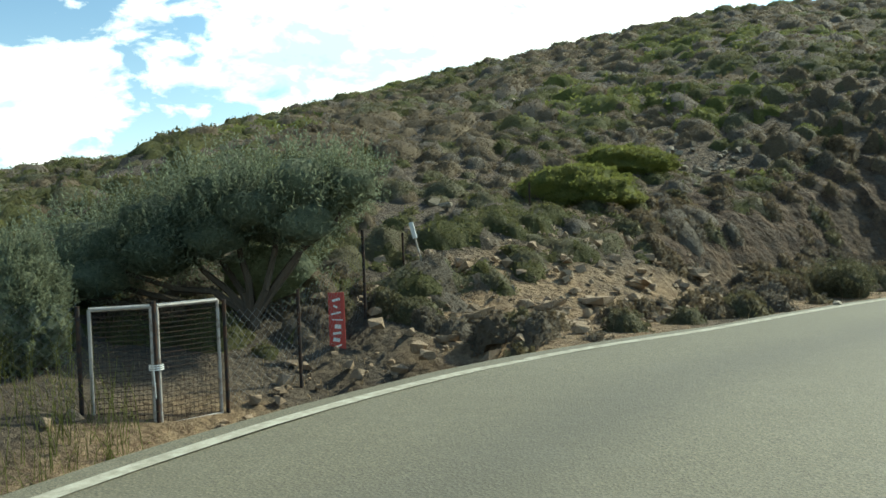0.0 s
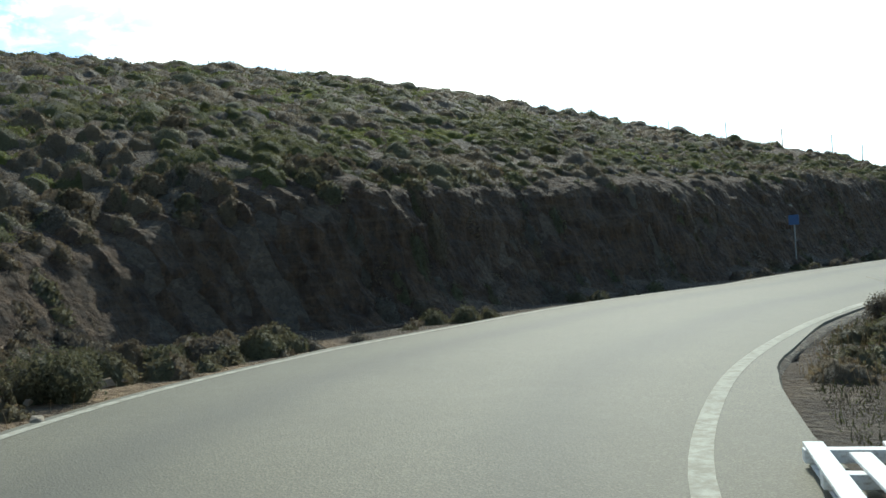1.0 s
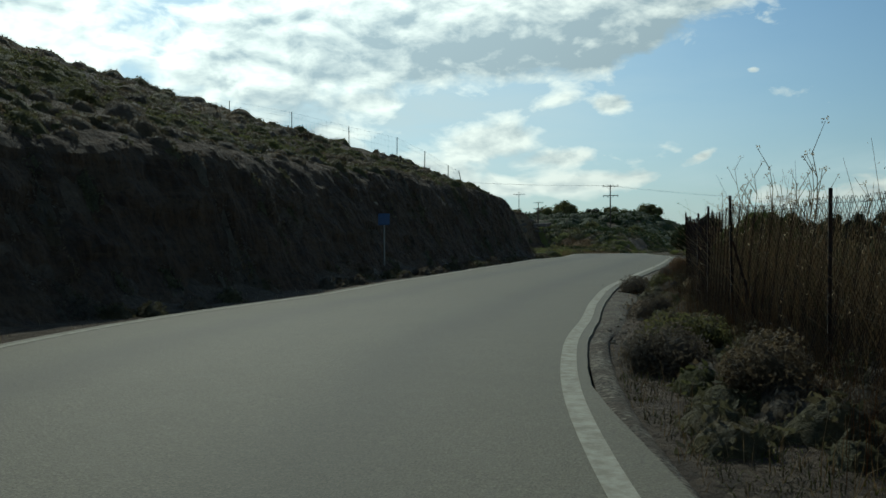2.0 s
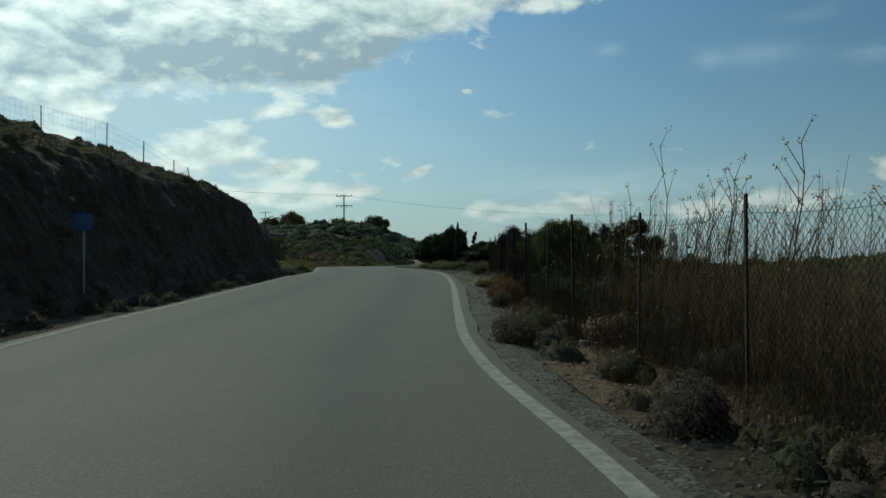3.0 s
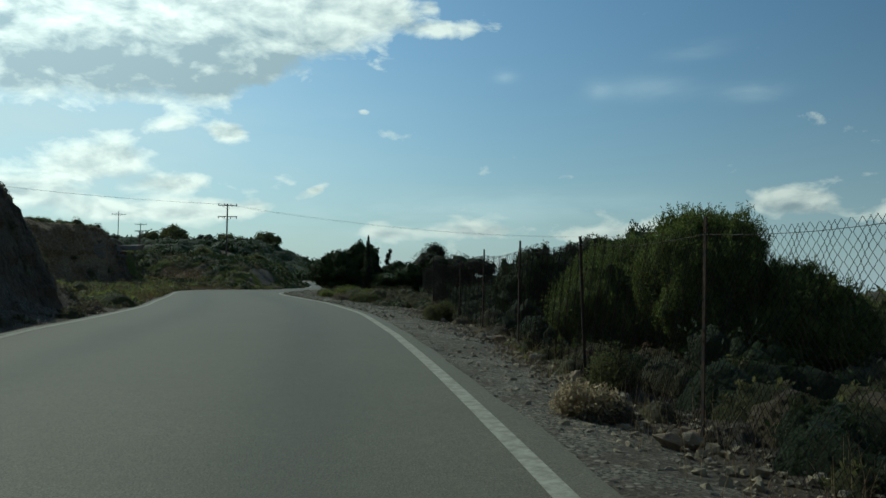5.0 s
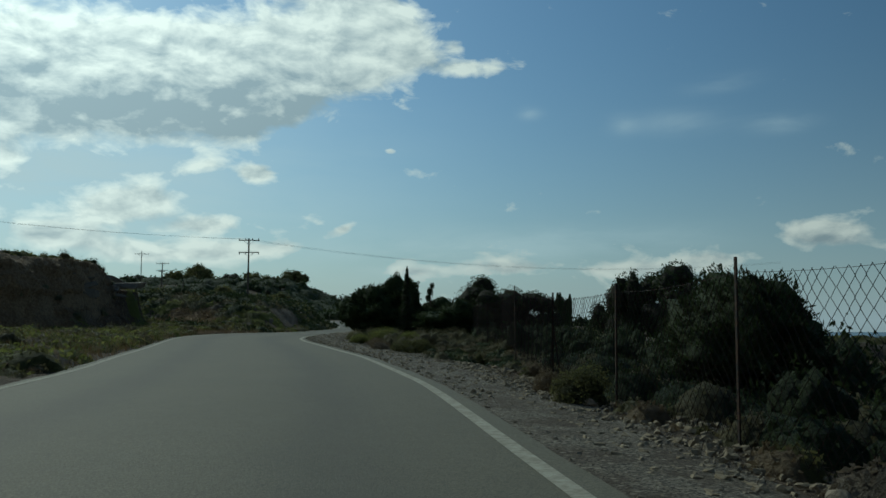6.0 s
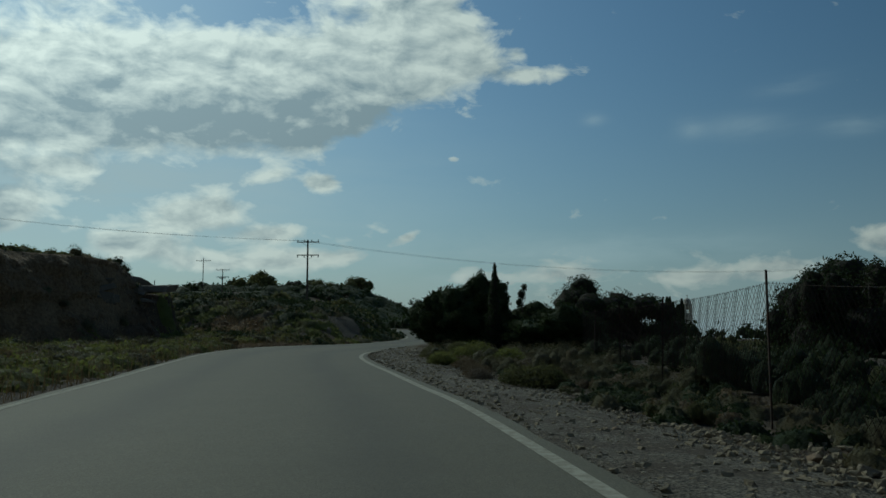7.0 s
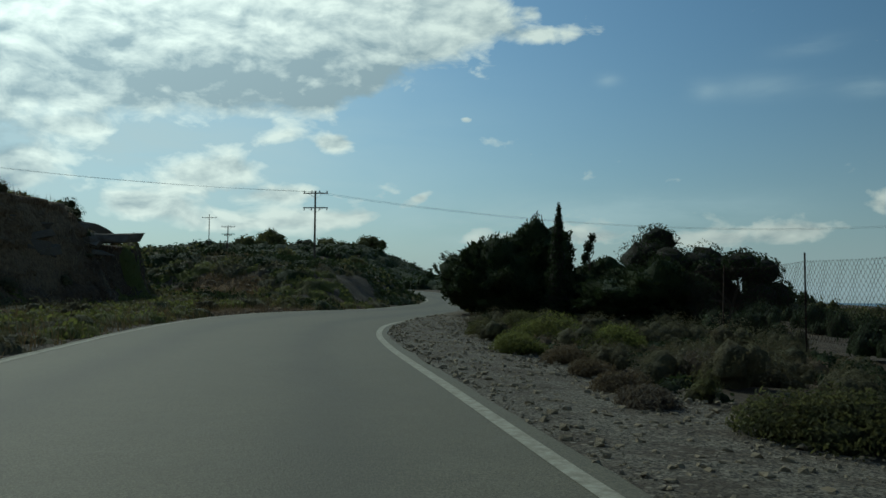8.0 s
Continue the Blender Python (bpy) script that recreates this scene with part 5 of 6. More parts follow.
def single_shrubs():
    """Shrubs that stand by themselves on the verge and can be told apart."""
    rows = [(0.75, 7.3, 0.62, "grey", "grey-brown dry cushion shrub on the gravel edge"), (1.05, 8.35, 0.60, "green", "pale green leafy shrub on the verge"), (0.55, 8.9, 0.40, "brown", "russet dry cushion shrub on the verge"),
            (2.05, 7.9, 0.75, "straw", "yellowish leafy shrub before the reeds"), (0.02, 16.75, 0.80, "russet", "russet dry cushion bush beside the gravel"), (0.36, 15.8, 0.86, "russet", "broad russet dry cushion bush beside the gravel"),
            (0.10, 13.8, 0.50, "grey", "low brown cushion on the gravel edge"), (1.5, 16.2, 0.9, "green", "dull green shrub behind the fence"), (-0.75, 22.4, 0.55, "straw", "yellow-green tuft on the gravel"),
            (-0.62, 22.3, 0.45, "grey", "dry grey tuft on the gravel"), (-0.12, 24.3, 0.75, "green", "dark green shrub at the fence"), (-2.1, 38.3, 0.85, "green", "round green shrub beside the rocks"),
            (-2.15, 40.3, 0.7, "brown", "brown shrub beside the rocks"), (-8.4, 66.2, 1.0, "bright", "yellow-green low shrub beside the gravel"), (-7.6, 64.4, 0.9, "brown", "russet low shrub beside the gravel"),
            (-7.1, 60.4, 0.7, "brown", "brown cushion at the gravel edge"), (-5.8, 62.8, 1.15, "grey", "grey dome-shaped cushion shrub"), (-6.9, 58.6, 0.75, "grey", "grey-brown cushion at the gravel edge"),
            (-5.6, 57.0, 1.25, "green", "green leafy shrub close to the gravel"), (-9.5, 73.0, 1.3, "green", "green shrub at the inside of the bend"), (-7.2, 62.4, 0.7, "brown", "small brown cushion at the gravel edge"),
            (3.35, -2.1, 0.8, "green", "dark green shrub at the inside of the bend"), (2.2, 2.0, 0.6, "grey", "grey shrub at the asphalt edge"), (4.2, -4.5, 0.8, "brown", "brown dry shrub at the asphalt edge"), (3.35, -3.3, 0.7, "grey", "grey leafy shrub at the asphalt edge"),
            (-0.45, -14.3, 0.95, "scrub", "pale grey-green cushion at the foot of the bank"), (-10.6, 87.0, 1.4, "green", "green shrub before the carob"), (-6.6, 68.6, 1.5, "bright", "yellow-green shrub before the dark trees"), (-7.9, 71.2, 1.6, "bright", "yellow-green shrub before the dark trees"), (-5.1, 66.0, 1.05, "scrub", "olive-brown shrub before the dark trees"), (-8.8, 75.5, 1.5, "green", "green shrub before the dark trees")]
    for k, (x, y, s, mat, label) in enumerate(rows):
        (v, f), (w, q) = shrub_shape(3200 if s < 1 else 4600, 0.048 / s ** 0.6, 300 + k, 8, 0.62 if y < 50 else 0.40, 0.12, 2)
        ob = thing("shrub", label, "shrub", at=spot(x, y))
        tagged(part_mesh("foliage", mesh_from("foliage", v * s * 1.15, f, M[mat]), ob), kind="stuff")
        part_mesh("inner_growth", mesh_from("inner_growth", w * s * 1.12, q, M[mat], True), ob)


single_shrubs()


def blades(name, label, mat, p, h, seed, wide=0.006, lean=0.25, category="grass", heads=False):
    """Many thin bent stalks, three-sided, each in four steps."""
    g = np.random.default_rng(seed)
    n = len(p)
    a = g.uniform(0, 6.28, n)
    le = np.abs(g.normal(0, lean, n))
    ts = np.array([0, 0.5, 1.0])
    cen = np.stack([p[:, 0][:, None] + np.cos(a)[:, None] * le[:, None] * h[:, None] * ts[None] ** 2, p[:, 1][:, None] + np.sin(a)[:, None] * le[:, None] * h[:, None] * ts[None] ** 2,
                    p[:, 2][:, None] + h[:, None] * ts[None] * (1 - 0.3 * le[:, None] * ts[None])], 2)
    r = wide * (1 - 0.75 * ts)
    ring = np.array([[math.cos(k * 2.094), math.sin(k * 2.094), 0] for k in range(3)])
    v = cen[:, :, None, :] + r[None, :, None, None] * ring[None, None]
    v = v.reshape(-1, 3)
    f = []
    b = np.arange(n) * 9
    for s in range(2):
        for k in range(3):
            f.append(np.stack([b + s * 3 + k, b + s * 3 + (k + 1) % 3, b + s * 3 + 3 + (k + 1) % 3, b + s * 3 + 3 + k], 1))
    f = np.vstack(f)
    if heads:
        f3 = g.uniform(0.45, 1.0, (3 * n, 1))
        q = np.repeat(cen[:, 2], 3, axis=0) * f3 + np.repeat(cen[:, 1], 3, axis=0) * (1 - f3) + g.normal(scale=(0.04, 0.04, 0.05), size=(3 * n, 3))
        nr = g.normal(size=(3 * n, 3))
        nr /= np.linalg.norm(nr, axis=1)[:, None]
        hv, hf = leaf_quads(q, nr, 0.035, 0.007, g)
        f = np.vstack([f, hf + len(v)])
        v = np.vstack([v, hv])
    return tagged(new(name, mesh_from(name, v, f, M[mat])), label, category, kind="stuff")


def grasses():
    g = np.random.default_rng(111)
    fx = lambda y: np.interp(y, [p[1] for p in FENCE], [p[0] for p in FENCE])

    def pts(n, xr, yr, test):
        x, y = g.uniform(*xr, n), g.uniform(*yr, n)
        z, dl, dr = height(x, y)
        ok = test(x, y, dl, dr)
        return np.stack([x[ok], y[ok], z[ok] - 0.02], 1)

    wall = lambda x, y, dl, dr: (x > fx(y) + 0.12) & (x < fx(y) + 3.4) & (y < 10.5 + fract_noise(x, y, 1.5, 119, 2)) & (fract_noise(x, y, 1.1, 120, 2) > g.uniform(-1.2, 0.1, len(x)))
    for n, mat, lo, hi, lean, label in ((6000, "reed", 0.5, 1.6, 0.55, "tall russet-brown reeds behind the wire fence"), (5200, "straw", 0.4, 1.75, 0.5, "tangled straw-brown stalks behind the wire fence"), (4000, "scrub", 0.4, 1.7, 0.65, "leaning dry stalks behind the wire fence")):
        p = pts(n, (0.5, 10), (-7, 12), wall)
        blades("reeds", label, mat, p, np.minimum(g.uniform(lo, hi, len(p)) * (1.05 + 0.42 * fract_noise(p[:, 0], p[:, 1], 1.2, 121, 2)) * 1.14, 2.25), 112 + n % 7, 0.0068, lean, "reeds", True)
    p = pts(30000, (0.5, 8), (-7, 12), lambda x, y, dl, dr: (x > fx(y) - 0.35) & (x < fx(y) + 2.6) & (fract_noise(x, y, 0.9, 126, 3) > -0.25))
    blades("dry_grass", "dense tangle of brown dry grass under the reeds", "brown", p, g.uniform(0.25, 0.95, len(p)) * (1 + 0.4 * fract_noise(p[:, 0], p[:, 1], 0.8, 127, 2)), 128, 0.0035, 0.7)
    p = pts(15000, (0.5, 8), (-7, 16), lambda x, y, dl, dr: (x > fx(y) - 0.6) & (x < fx(y) + 1.2) & (fract_noise(x, y, 1.0, 129, 3) > 0.0))
    blades("dry_grass", "russet dry weeds at the foot of the fence", "russet", p, g.uniform(0.15, 0.7, len(p)), 130, 0.004, 0.7)
    p = pts(12000, (-6, 6), (-9, 30), lambda x, y, dl, dr: (x > fx(y) - 0.7) & (x < fx(y) + 0.6) & (dr > 0.7))
    blades("dry_grass", "dry grass along the fence line", "straw", p, g.uniform(0.1, 0.42, len(p)), 114, 0.004, 0.5)
    p = pts(16000, (-24, 12), (-23, 100), lambda x, y, dl, dr: (dl > 0.3) & (dl < 1.3 + setback(y)) & (fract_noise(x, y, 2.5, 115, 2) > -0.3))
    blades("dry_grass", "short dry grass along the road edge under the bank", "straw", p, g.uniform(0.06, 0.25, len(p)), 116, 0.004, 0.6)
    p = pts(14000, (-2, 7), (-13, 14), lambda x, y, dl, dr: (dr > 0.5 + 0.9 * smoothstep(-8.5, -11, y)) & (dr < 3.2) & (fract_noise(x, y, 1.8, 122, 2) > -0.2))
    blades("verge_grass", "tangled dry grass and weeds on the inside of the bend", "straw", p, g.uniform(0.06, 0.24, len(p)), 123, 0.003, 0.7)
    for n, mat, label in ((26000, "scrub", "short olive weeds on the bare inside of the bend"), (14000, "bright", "low green weeds on the bare inside of the bend")):
        p = pts(n, (2, 11), (-15, -3), lambda x, y, dl, dr: (dr > 0.45 + np.interp(y, [-15, -12, -9, -5], [0.8, 0.6, 0.3, 0.0])) & (dr < 3.4) & (fract_noise(x, y, 1.2, 135 + n % 5, 3) > -0.15))
        blades("verge_weeds", label, mat, p, g.uniform(0.02, 0.10, len(p)), 136 + n % 5, 0.006, 0.9)
    p = pts(2200, (3, 13), (-26, -19), lambda x, y, dl, dr: (dl > 0.45) & (np.hypot(x - 7.2, y + 22.4) < 3.6))
    blades("gate_grass", "dry yellow grass in front of the gate", "straw", p, g.uniform(0.03, 0.13, len(p)), 124, 0.005, 0.6)
    p = pts(15000, (-33, -22), (91, 105), lambda x, y, dl, dr: (np.hypot(x + 26.2, y - 96.8) < 3.0) | (np.hypot((x + 27.4) / 1.2, y - 99.8) < 2.6))
    blades("dry_grass", "sunlit straw-coloured grass on the bare slope", "straw", p, g.uniform(0.08, 0.3, len(p)), 125, 0.02, 0.6)
    p = pts(24000, (-36, -10), (44, 100), lambda x, y, dl, dr: (dl > 0.35) & (dl < 9))
    blades("meadow_grass", "pale dry grass on the flat verge", "straw", p, g.uniform(0.15, 0.5, len(p)), 117, 0.010, 0.5)
    p = pts(4200, (2, 13), (-28, -19), lambda x, y, dl, dr: (dl > 1.2) & (np.hypot(x - 7.8, y + 24.0) < 1.9))
    blades("gate_grass", "tall yellow-green grass beside the gate", "bright", p, g.uniform(0.3, 0.85, len(p)), 118, 0.006, 0.4, "grass", True)


grasses()

# ---- gravel, rocks ----


def hull_into(bm, pts):
    """The angular body that closes round a few points."""
    made = [bm.verts.new(p) for p in pts]
    r = bmesh.ops.convex_hull(bm, input=made, use_existing_faces=False)
    loose = [e for e in r["geom_interior"] if isinstance(e, bmesh.types.BMVert)]
    bmesh.ops.delete(bm, geom=loose, context="VERTS")


def rock_shape(seed, flat=0.7, sub=2):
    """A broken angular stone about 1 m across."""
    g = np.random.default_rng(seed)
    n = {1: 9, 2: 16, 3: 26}[sub]
    d = g.normal(size=(n, 3))
    d /= np.abs(d).max(1)[:, None] ** 0.55 * np.linalg.norm(d, axis=1)[:, None] ** 0.45
    p = d * 0.5 * g.uniform(0.72, 1.0, (n, 1)) * (1, g.uniform(0.75, 1.0), flat)
    bm = bmesh.new()
    hull_into(bm, [tuple(q) for q in p])
    if sub > 1:
        bmesh.ops.bevel(bm, geom=bm.edges[:], offset=0.02, segments=1, affect="EDGES")
        bmesh.ops.triangulate(bm, faces=bm.faces[:])
    me = bpy.data.meshes.new("rock")
    bm.to_mesh(me)
    bm.free()
    return me


def ledge_slabs(seed):
    """Bedrock in beds: the broken slabs of a stack that steps back, each with its own tilt."""
    g = np.random.default_rng(seed)
    out = []
    for layer in range(4):
        for k in range(int(g.integers(2, 4))):
            w, dpt, h = g.uniform(0.22, 0.40), g.uniform(0.16, 0.3), g.uniform(0.07, 0.14)
            cx, cy, cz = g.uniform(-0.36, 0.36), g.uniform(-0.15, 0.15) + 0.05 * layer, -0.28 + 0.17 * layer + g.uniform(-0.03, 0.03)
            a, tilt = g.normal(scale=0.5), g.normal(scale=0.16)
            pts = []
            for q in range(12):
                sx, sy, sz = (1 if q & 1 else -1), (1 if q & 2 else -1), (1 if q & 4 else -1)
                u, v = sx * w * g.uniform(0.35, 1.0), sy * dpt * g.uniform(0.4, 1.0)
                pts.append((cx + u * math.cos(a) - v * math.sin(a), cy + u * math.sin(a) + v * math.cos(a), cz + sz * h * g.uniform(0.5, 1.1) + u * tilt))
            bm = bmesh.new()
            hull_into(bm, pts)
            me = bpy.data.meshes.new("slab")
            bm.to_mesh(me)
            bm.free()
            out.append(me)
    return out


def arrays(me):
    return np.array([p.co[:] for p in me.vertices]), np.array([p.vertices[:] for p in me.polygons])


def build_stones():
    g = np.random.default_rng(131)
    small = [arrays(rock_shape(200 + k, 0.7, 1)) for k in range(6)]
    fx = lambda y: np.interp(y, [p[1] for p in FENCE], [p[0] for p in FENCE])

    def field(name, label, mat, n, xr, yr, test, lo, hi, lift=0.0):
        x, y = g.uniform(*xr, n), g.uniform(*yr, n)
        z, dl, dr = height(x, y)
        ok = test(x, y, dl, dr)
        x, y, z = x[ok], y[ok], z[ok]
        s = lo + (hi - lo) * g.random(len(x)) ** 3
        v, f = place_shapes(small, np.stack([x, y, z + 0.1 * s + lift], 1), s, g.uniform(0.6, 1.1, len(x)), g.uniform(0, 6.28, len(x)), g.integers(0, 6, len(x)))
        return tagged(new(name, mesh_from(name, v, f, M[mat])), label, "stones", kind="stuff")

    gravel_side = lambda x, y, dl, dr: (dr > 0.34 + 3.0 * (y < -2)) & (dr < np.interp(y, [-10, 10, 25, 45, 60, 80], [1.2, 1.3, 1.5, 2.6, 3.2, 2.6])) & (x < fx(y) + 0.2)
    field("gravel_stones", "loose grey gravel beside the road", "stone", 70000, (-14, 6), (-8, 84), gravel_side, 0.022, 0.085, 0.030)
    field("gravel_stones", "pale broken stones strewn over the gravel", "pale_stone", 26000, (-14, 2), (38, 84), gravel_side, 0.035, 0.15, 0.030)
    field("rubble_stones", "pale rubble along the fence line", "pale_stone", 42000, (-6, 4), (-2, 50), lambda x, y, dl, dr: (dr > np.interp(y, [0, 10, 14, 30, 40, 50], [0.8, 0.7, 0.5, 0.6, 1.0, 1.4])) & (x < fx(y) + 0.4) & (y < 49) & (x > fx(y) - 1.5) & (fract_noise(x, y, 2, 133, 2) > -0.2 - 0.25 * (np.abs(y - 29) < 17) + 0.5 * (y < 11)), 0.03, 0.165, 0.012)
    field("bank_stones", "broken stone in the face of the cut bank", "stone", 1500, (-18, 8), (-20, 44), lambda x, y, dl, dr: (dl > 1.2) & (dl < 4.2), 0.05, 0.28)
    field("bank_stones", "ochre broken stone in the face of the bank", "ochre", 2600, (-4, 8), (-22, -13), lambda x, y, dl, dr: (dl > 1.0) & (dl < 6), 0.04, 0.30, 0.03)
    field("slope_stones", "pale stones scattered on the hillside", "pale_stone", 700, (-45, 6), (-45, 40), lambda x, y, dl, dr: (dl > 4) & (fract_noise(x, y, 8, 134, 2) > 0.1), 0.08, 0.4)
    field("rubble_heap", "grey rubble heap across the hillside", "stone", 420, (-17, -6), (-21, -9), lambda x, y, dl, dr: np.abs((y + 15) - 0.25 * (x + 11)) < 1.3, 0.08, 0.4)

    field("rubble_heap", "grey rubble laid bare between the spurge bushes", "stone", 110, (-9.3, -7.1), (-17.1, -14.1), lambda x, y, dl, dr: np.hypot((x + 8.2) / 1.0, (y + 15.6) / 1.4) < 1, 0.08, 0.36, 0.03)
    field("ochre_rubble", "bare ochre rubble on the slope of the low hill", "ochre", 700, (-31, -24), (97, 103), lambda x, y, dl, dr: np.hypot((x + 27.4) / 1.2, y - 99.8) < 2.5, 0.08, 0.4, 0.02)
    field("ochre_rubble", "bare ochre grit on the verge", "ochre", 2500, (-27, -20), (83, 95), lambda x, y, dl, dr: (dl > 0.5) & (dl < 2.5) & (y > 84), 0.08, 0.30)

    # rocks that can be told apart
    big = [rock_shape(230 + k) for k in range(6)]
    rows = [(1.63, 7.7, 0.22), (0.83, 6.45, 0.16), (1.96, 6.8, 0.16), (1.8, 7.6, 0.14), (2.22, 6.3, 0.15), (2.7, 5.3, 0.2), (0.68, 16.0, 0.2), (0.8, 13.9, 0.3), (-0.32, 21.4, 0.32), (-0.12, 19.4, 0.26),
            (0.0, 22.0, 0.22), (-0.61, 27.6, 0.36), (-0.13, 23.8, 0.28), (-0.35, 25.6, 0.3), (0.06, 21.75, 0.34), (-0.1, 21.5, 0.3), (-0.94, 30.8, 0.34), (-1.21, 31.5, 0.36), (-1.05, 31.2, 0.3), (-0.44, 26.5, 0.34), (-2.99, 46.0, 0.3),
            (-2.73, 45.4, 0.24), (-2.45, 45.1, 0.26), (-2.34, 41.7, 0.24), (-2.31, 38.6, 0.3), (-1.94, 37.9, 0.3), (-4.39, 49.0, 0.2), (-1.75, 41.5, 0.25),
            (0.65, -17.6, 0.35), (1.04, -14.8, 0.3), (4.4, -19.6, 0.5), (6.7, -23.1, 0.22), (7.0, -23.2, 0.18), (-1.8, -20.75, 0.32), (1.9, -19.2, 0.3), (-22.8, 85.7, 0.4), (-6.6, 55.0, 0.2), (-4.6, 48.2, 0.2)]
    for k, (x, y, s) in enumerate(rows):
        me = big[k % 6]
        if not me.materials:
            me.materials.append(M["ochre" if k % 6 in (1, 2, 4) else "stone"])
        ob = new("rock", me)
        ob.matrix_world = Matrix.Translation(spot(x, y, -0.14 * s)) @ Euler((0.2 * g.normal(), 0.2 * g.normal(), g.uniform(0, 6.28))).to_matrix().to_4x4() @ Matrix.Diagonal((s * 0.95, s * 0.75, s * 0.75, 1))
        tagged(ob, "ochre angular rock lying on the verge" if k % 6 in (1, 2, 4) else "grey angular rock lying on the verge", "rock", "rocks on the verge")


build_stones()


def build_gravel_strip():
    """The gravelled shoulder beside the inner edge, over the earth."""
    c = RC[(RC[:, 1] > -12) & (RC[:, 1] < 90)]
    w = np.interp(c[:, 1], [-12, -1, 7, 25, 45, 60, 80, 90], [0.2, 0.25, 0.7, 1.3, 2.5, 3.1, 2.4, 1.2])
    rows = []
    for t in np.linspace(0, 1, 9):
        p = np.empty_like(c)
        o = 0.20 + t * (w + 0.25 * fract_noise(c[:, 0], c[:, 1], 2.0, 140, 3) * (t > 0.9))
        tg = np.gradient(c, axis=0)
        tg /= np.linalg.norm(tg, axis=1)[:, None]
        p = c + np.stack([tg[:, 1], -tg[:, 0]], 1) * o[:, None]
        z = ground_z(p[:, 0], p[:, 1])
        lift = 0.035 * math.sin(math.pi * min(1, 0.12 + t)) + 0.012
        if t == 0:
            z = table(ROAD_Z, c[:, 1]) - 0.03
        elif t == 1:
            z = z - 0.06
        rows.append(np.column_stack([p, z + (lift if 0 < t < 1 else 0)]))
    n = len(c)
    f = np.vstack([np.stack([np.arange(n - 1) + j * n, np.arange(n - 1) + j * n + 1, np.arange(n - 1) + (j + 1) * n + 1, np.arange(n - 1) + (j + 1) * n], 1) for j in range(8)])
    tagged(new("gravel_shoulder", mesh_from("gravel_shoulder", np.vstack(rows), f[:, ::-1], M["gravel"], True)), "grey gravel shoulder beside the asphalt", "shoulder", kind="structure")


build_gravel_strip()

# ---- fences ----


def chain_link(a, b, za, zb, hgt, cell=0.075, pitch=0.062, r=0.0032, seed=0):
    """Wire netting between two posts: zigzag wires of three sides, sagging a little at the top."""
    g = np.random.default_rng(seed)
    a, b = np.array(a, float), np.array(b, float)
    length = np.linalg.norm(b - a)
    n, m = max(2, int(length / cell)), int(hgt / pitch)
    u = (b - a) / length
    vs, fs, base = [], [], 0
    k = np.arange(m + 1)
    ring = np.array([[1, 0], [-0.5, 0.87], [-0.5, -0.87]])
    for i in range(n):
        s = (i + 0.5 + 0.5 * np.where((k + i) % 2, 1, -1)) / n
        sag = 0.05 * np.sin(np.pi * s) * k / m
        p = a[None] + (b - a)[None] * s[:, None]
        z = za + (zb - za) * s + k * pitch - sag + 0.05
        off = 0.012 * np.sin(i * 0.7 + k * 0.3)
        px, py = p[:, 0] - u[1] * off, p[:, 1] + u[0] * off
        v = np.stack([px[:, None] + r * ring[None, :, 0] * u[0] - r * ring[None, :, 1] * u[1], py[:, None] + r * ring[None, :, 0] * u[1] + r * ring[None, :, 1] * u[0], np.repeat(z[:, None], 3, 1)], 2).reshape(-1, 3)
        q = base + 3 * np.arange(m)
        for j in range(3):
            fs.append(np.stack([q + j, q + (j + 1) % 3, q + 3 + (j + 1) % 3, q + 3 + j], 1))
        vs.append(v)
        base += len(v)
    return np.vstack(vs), np.vstack(fs)


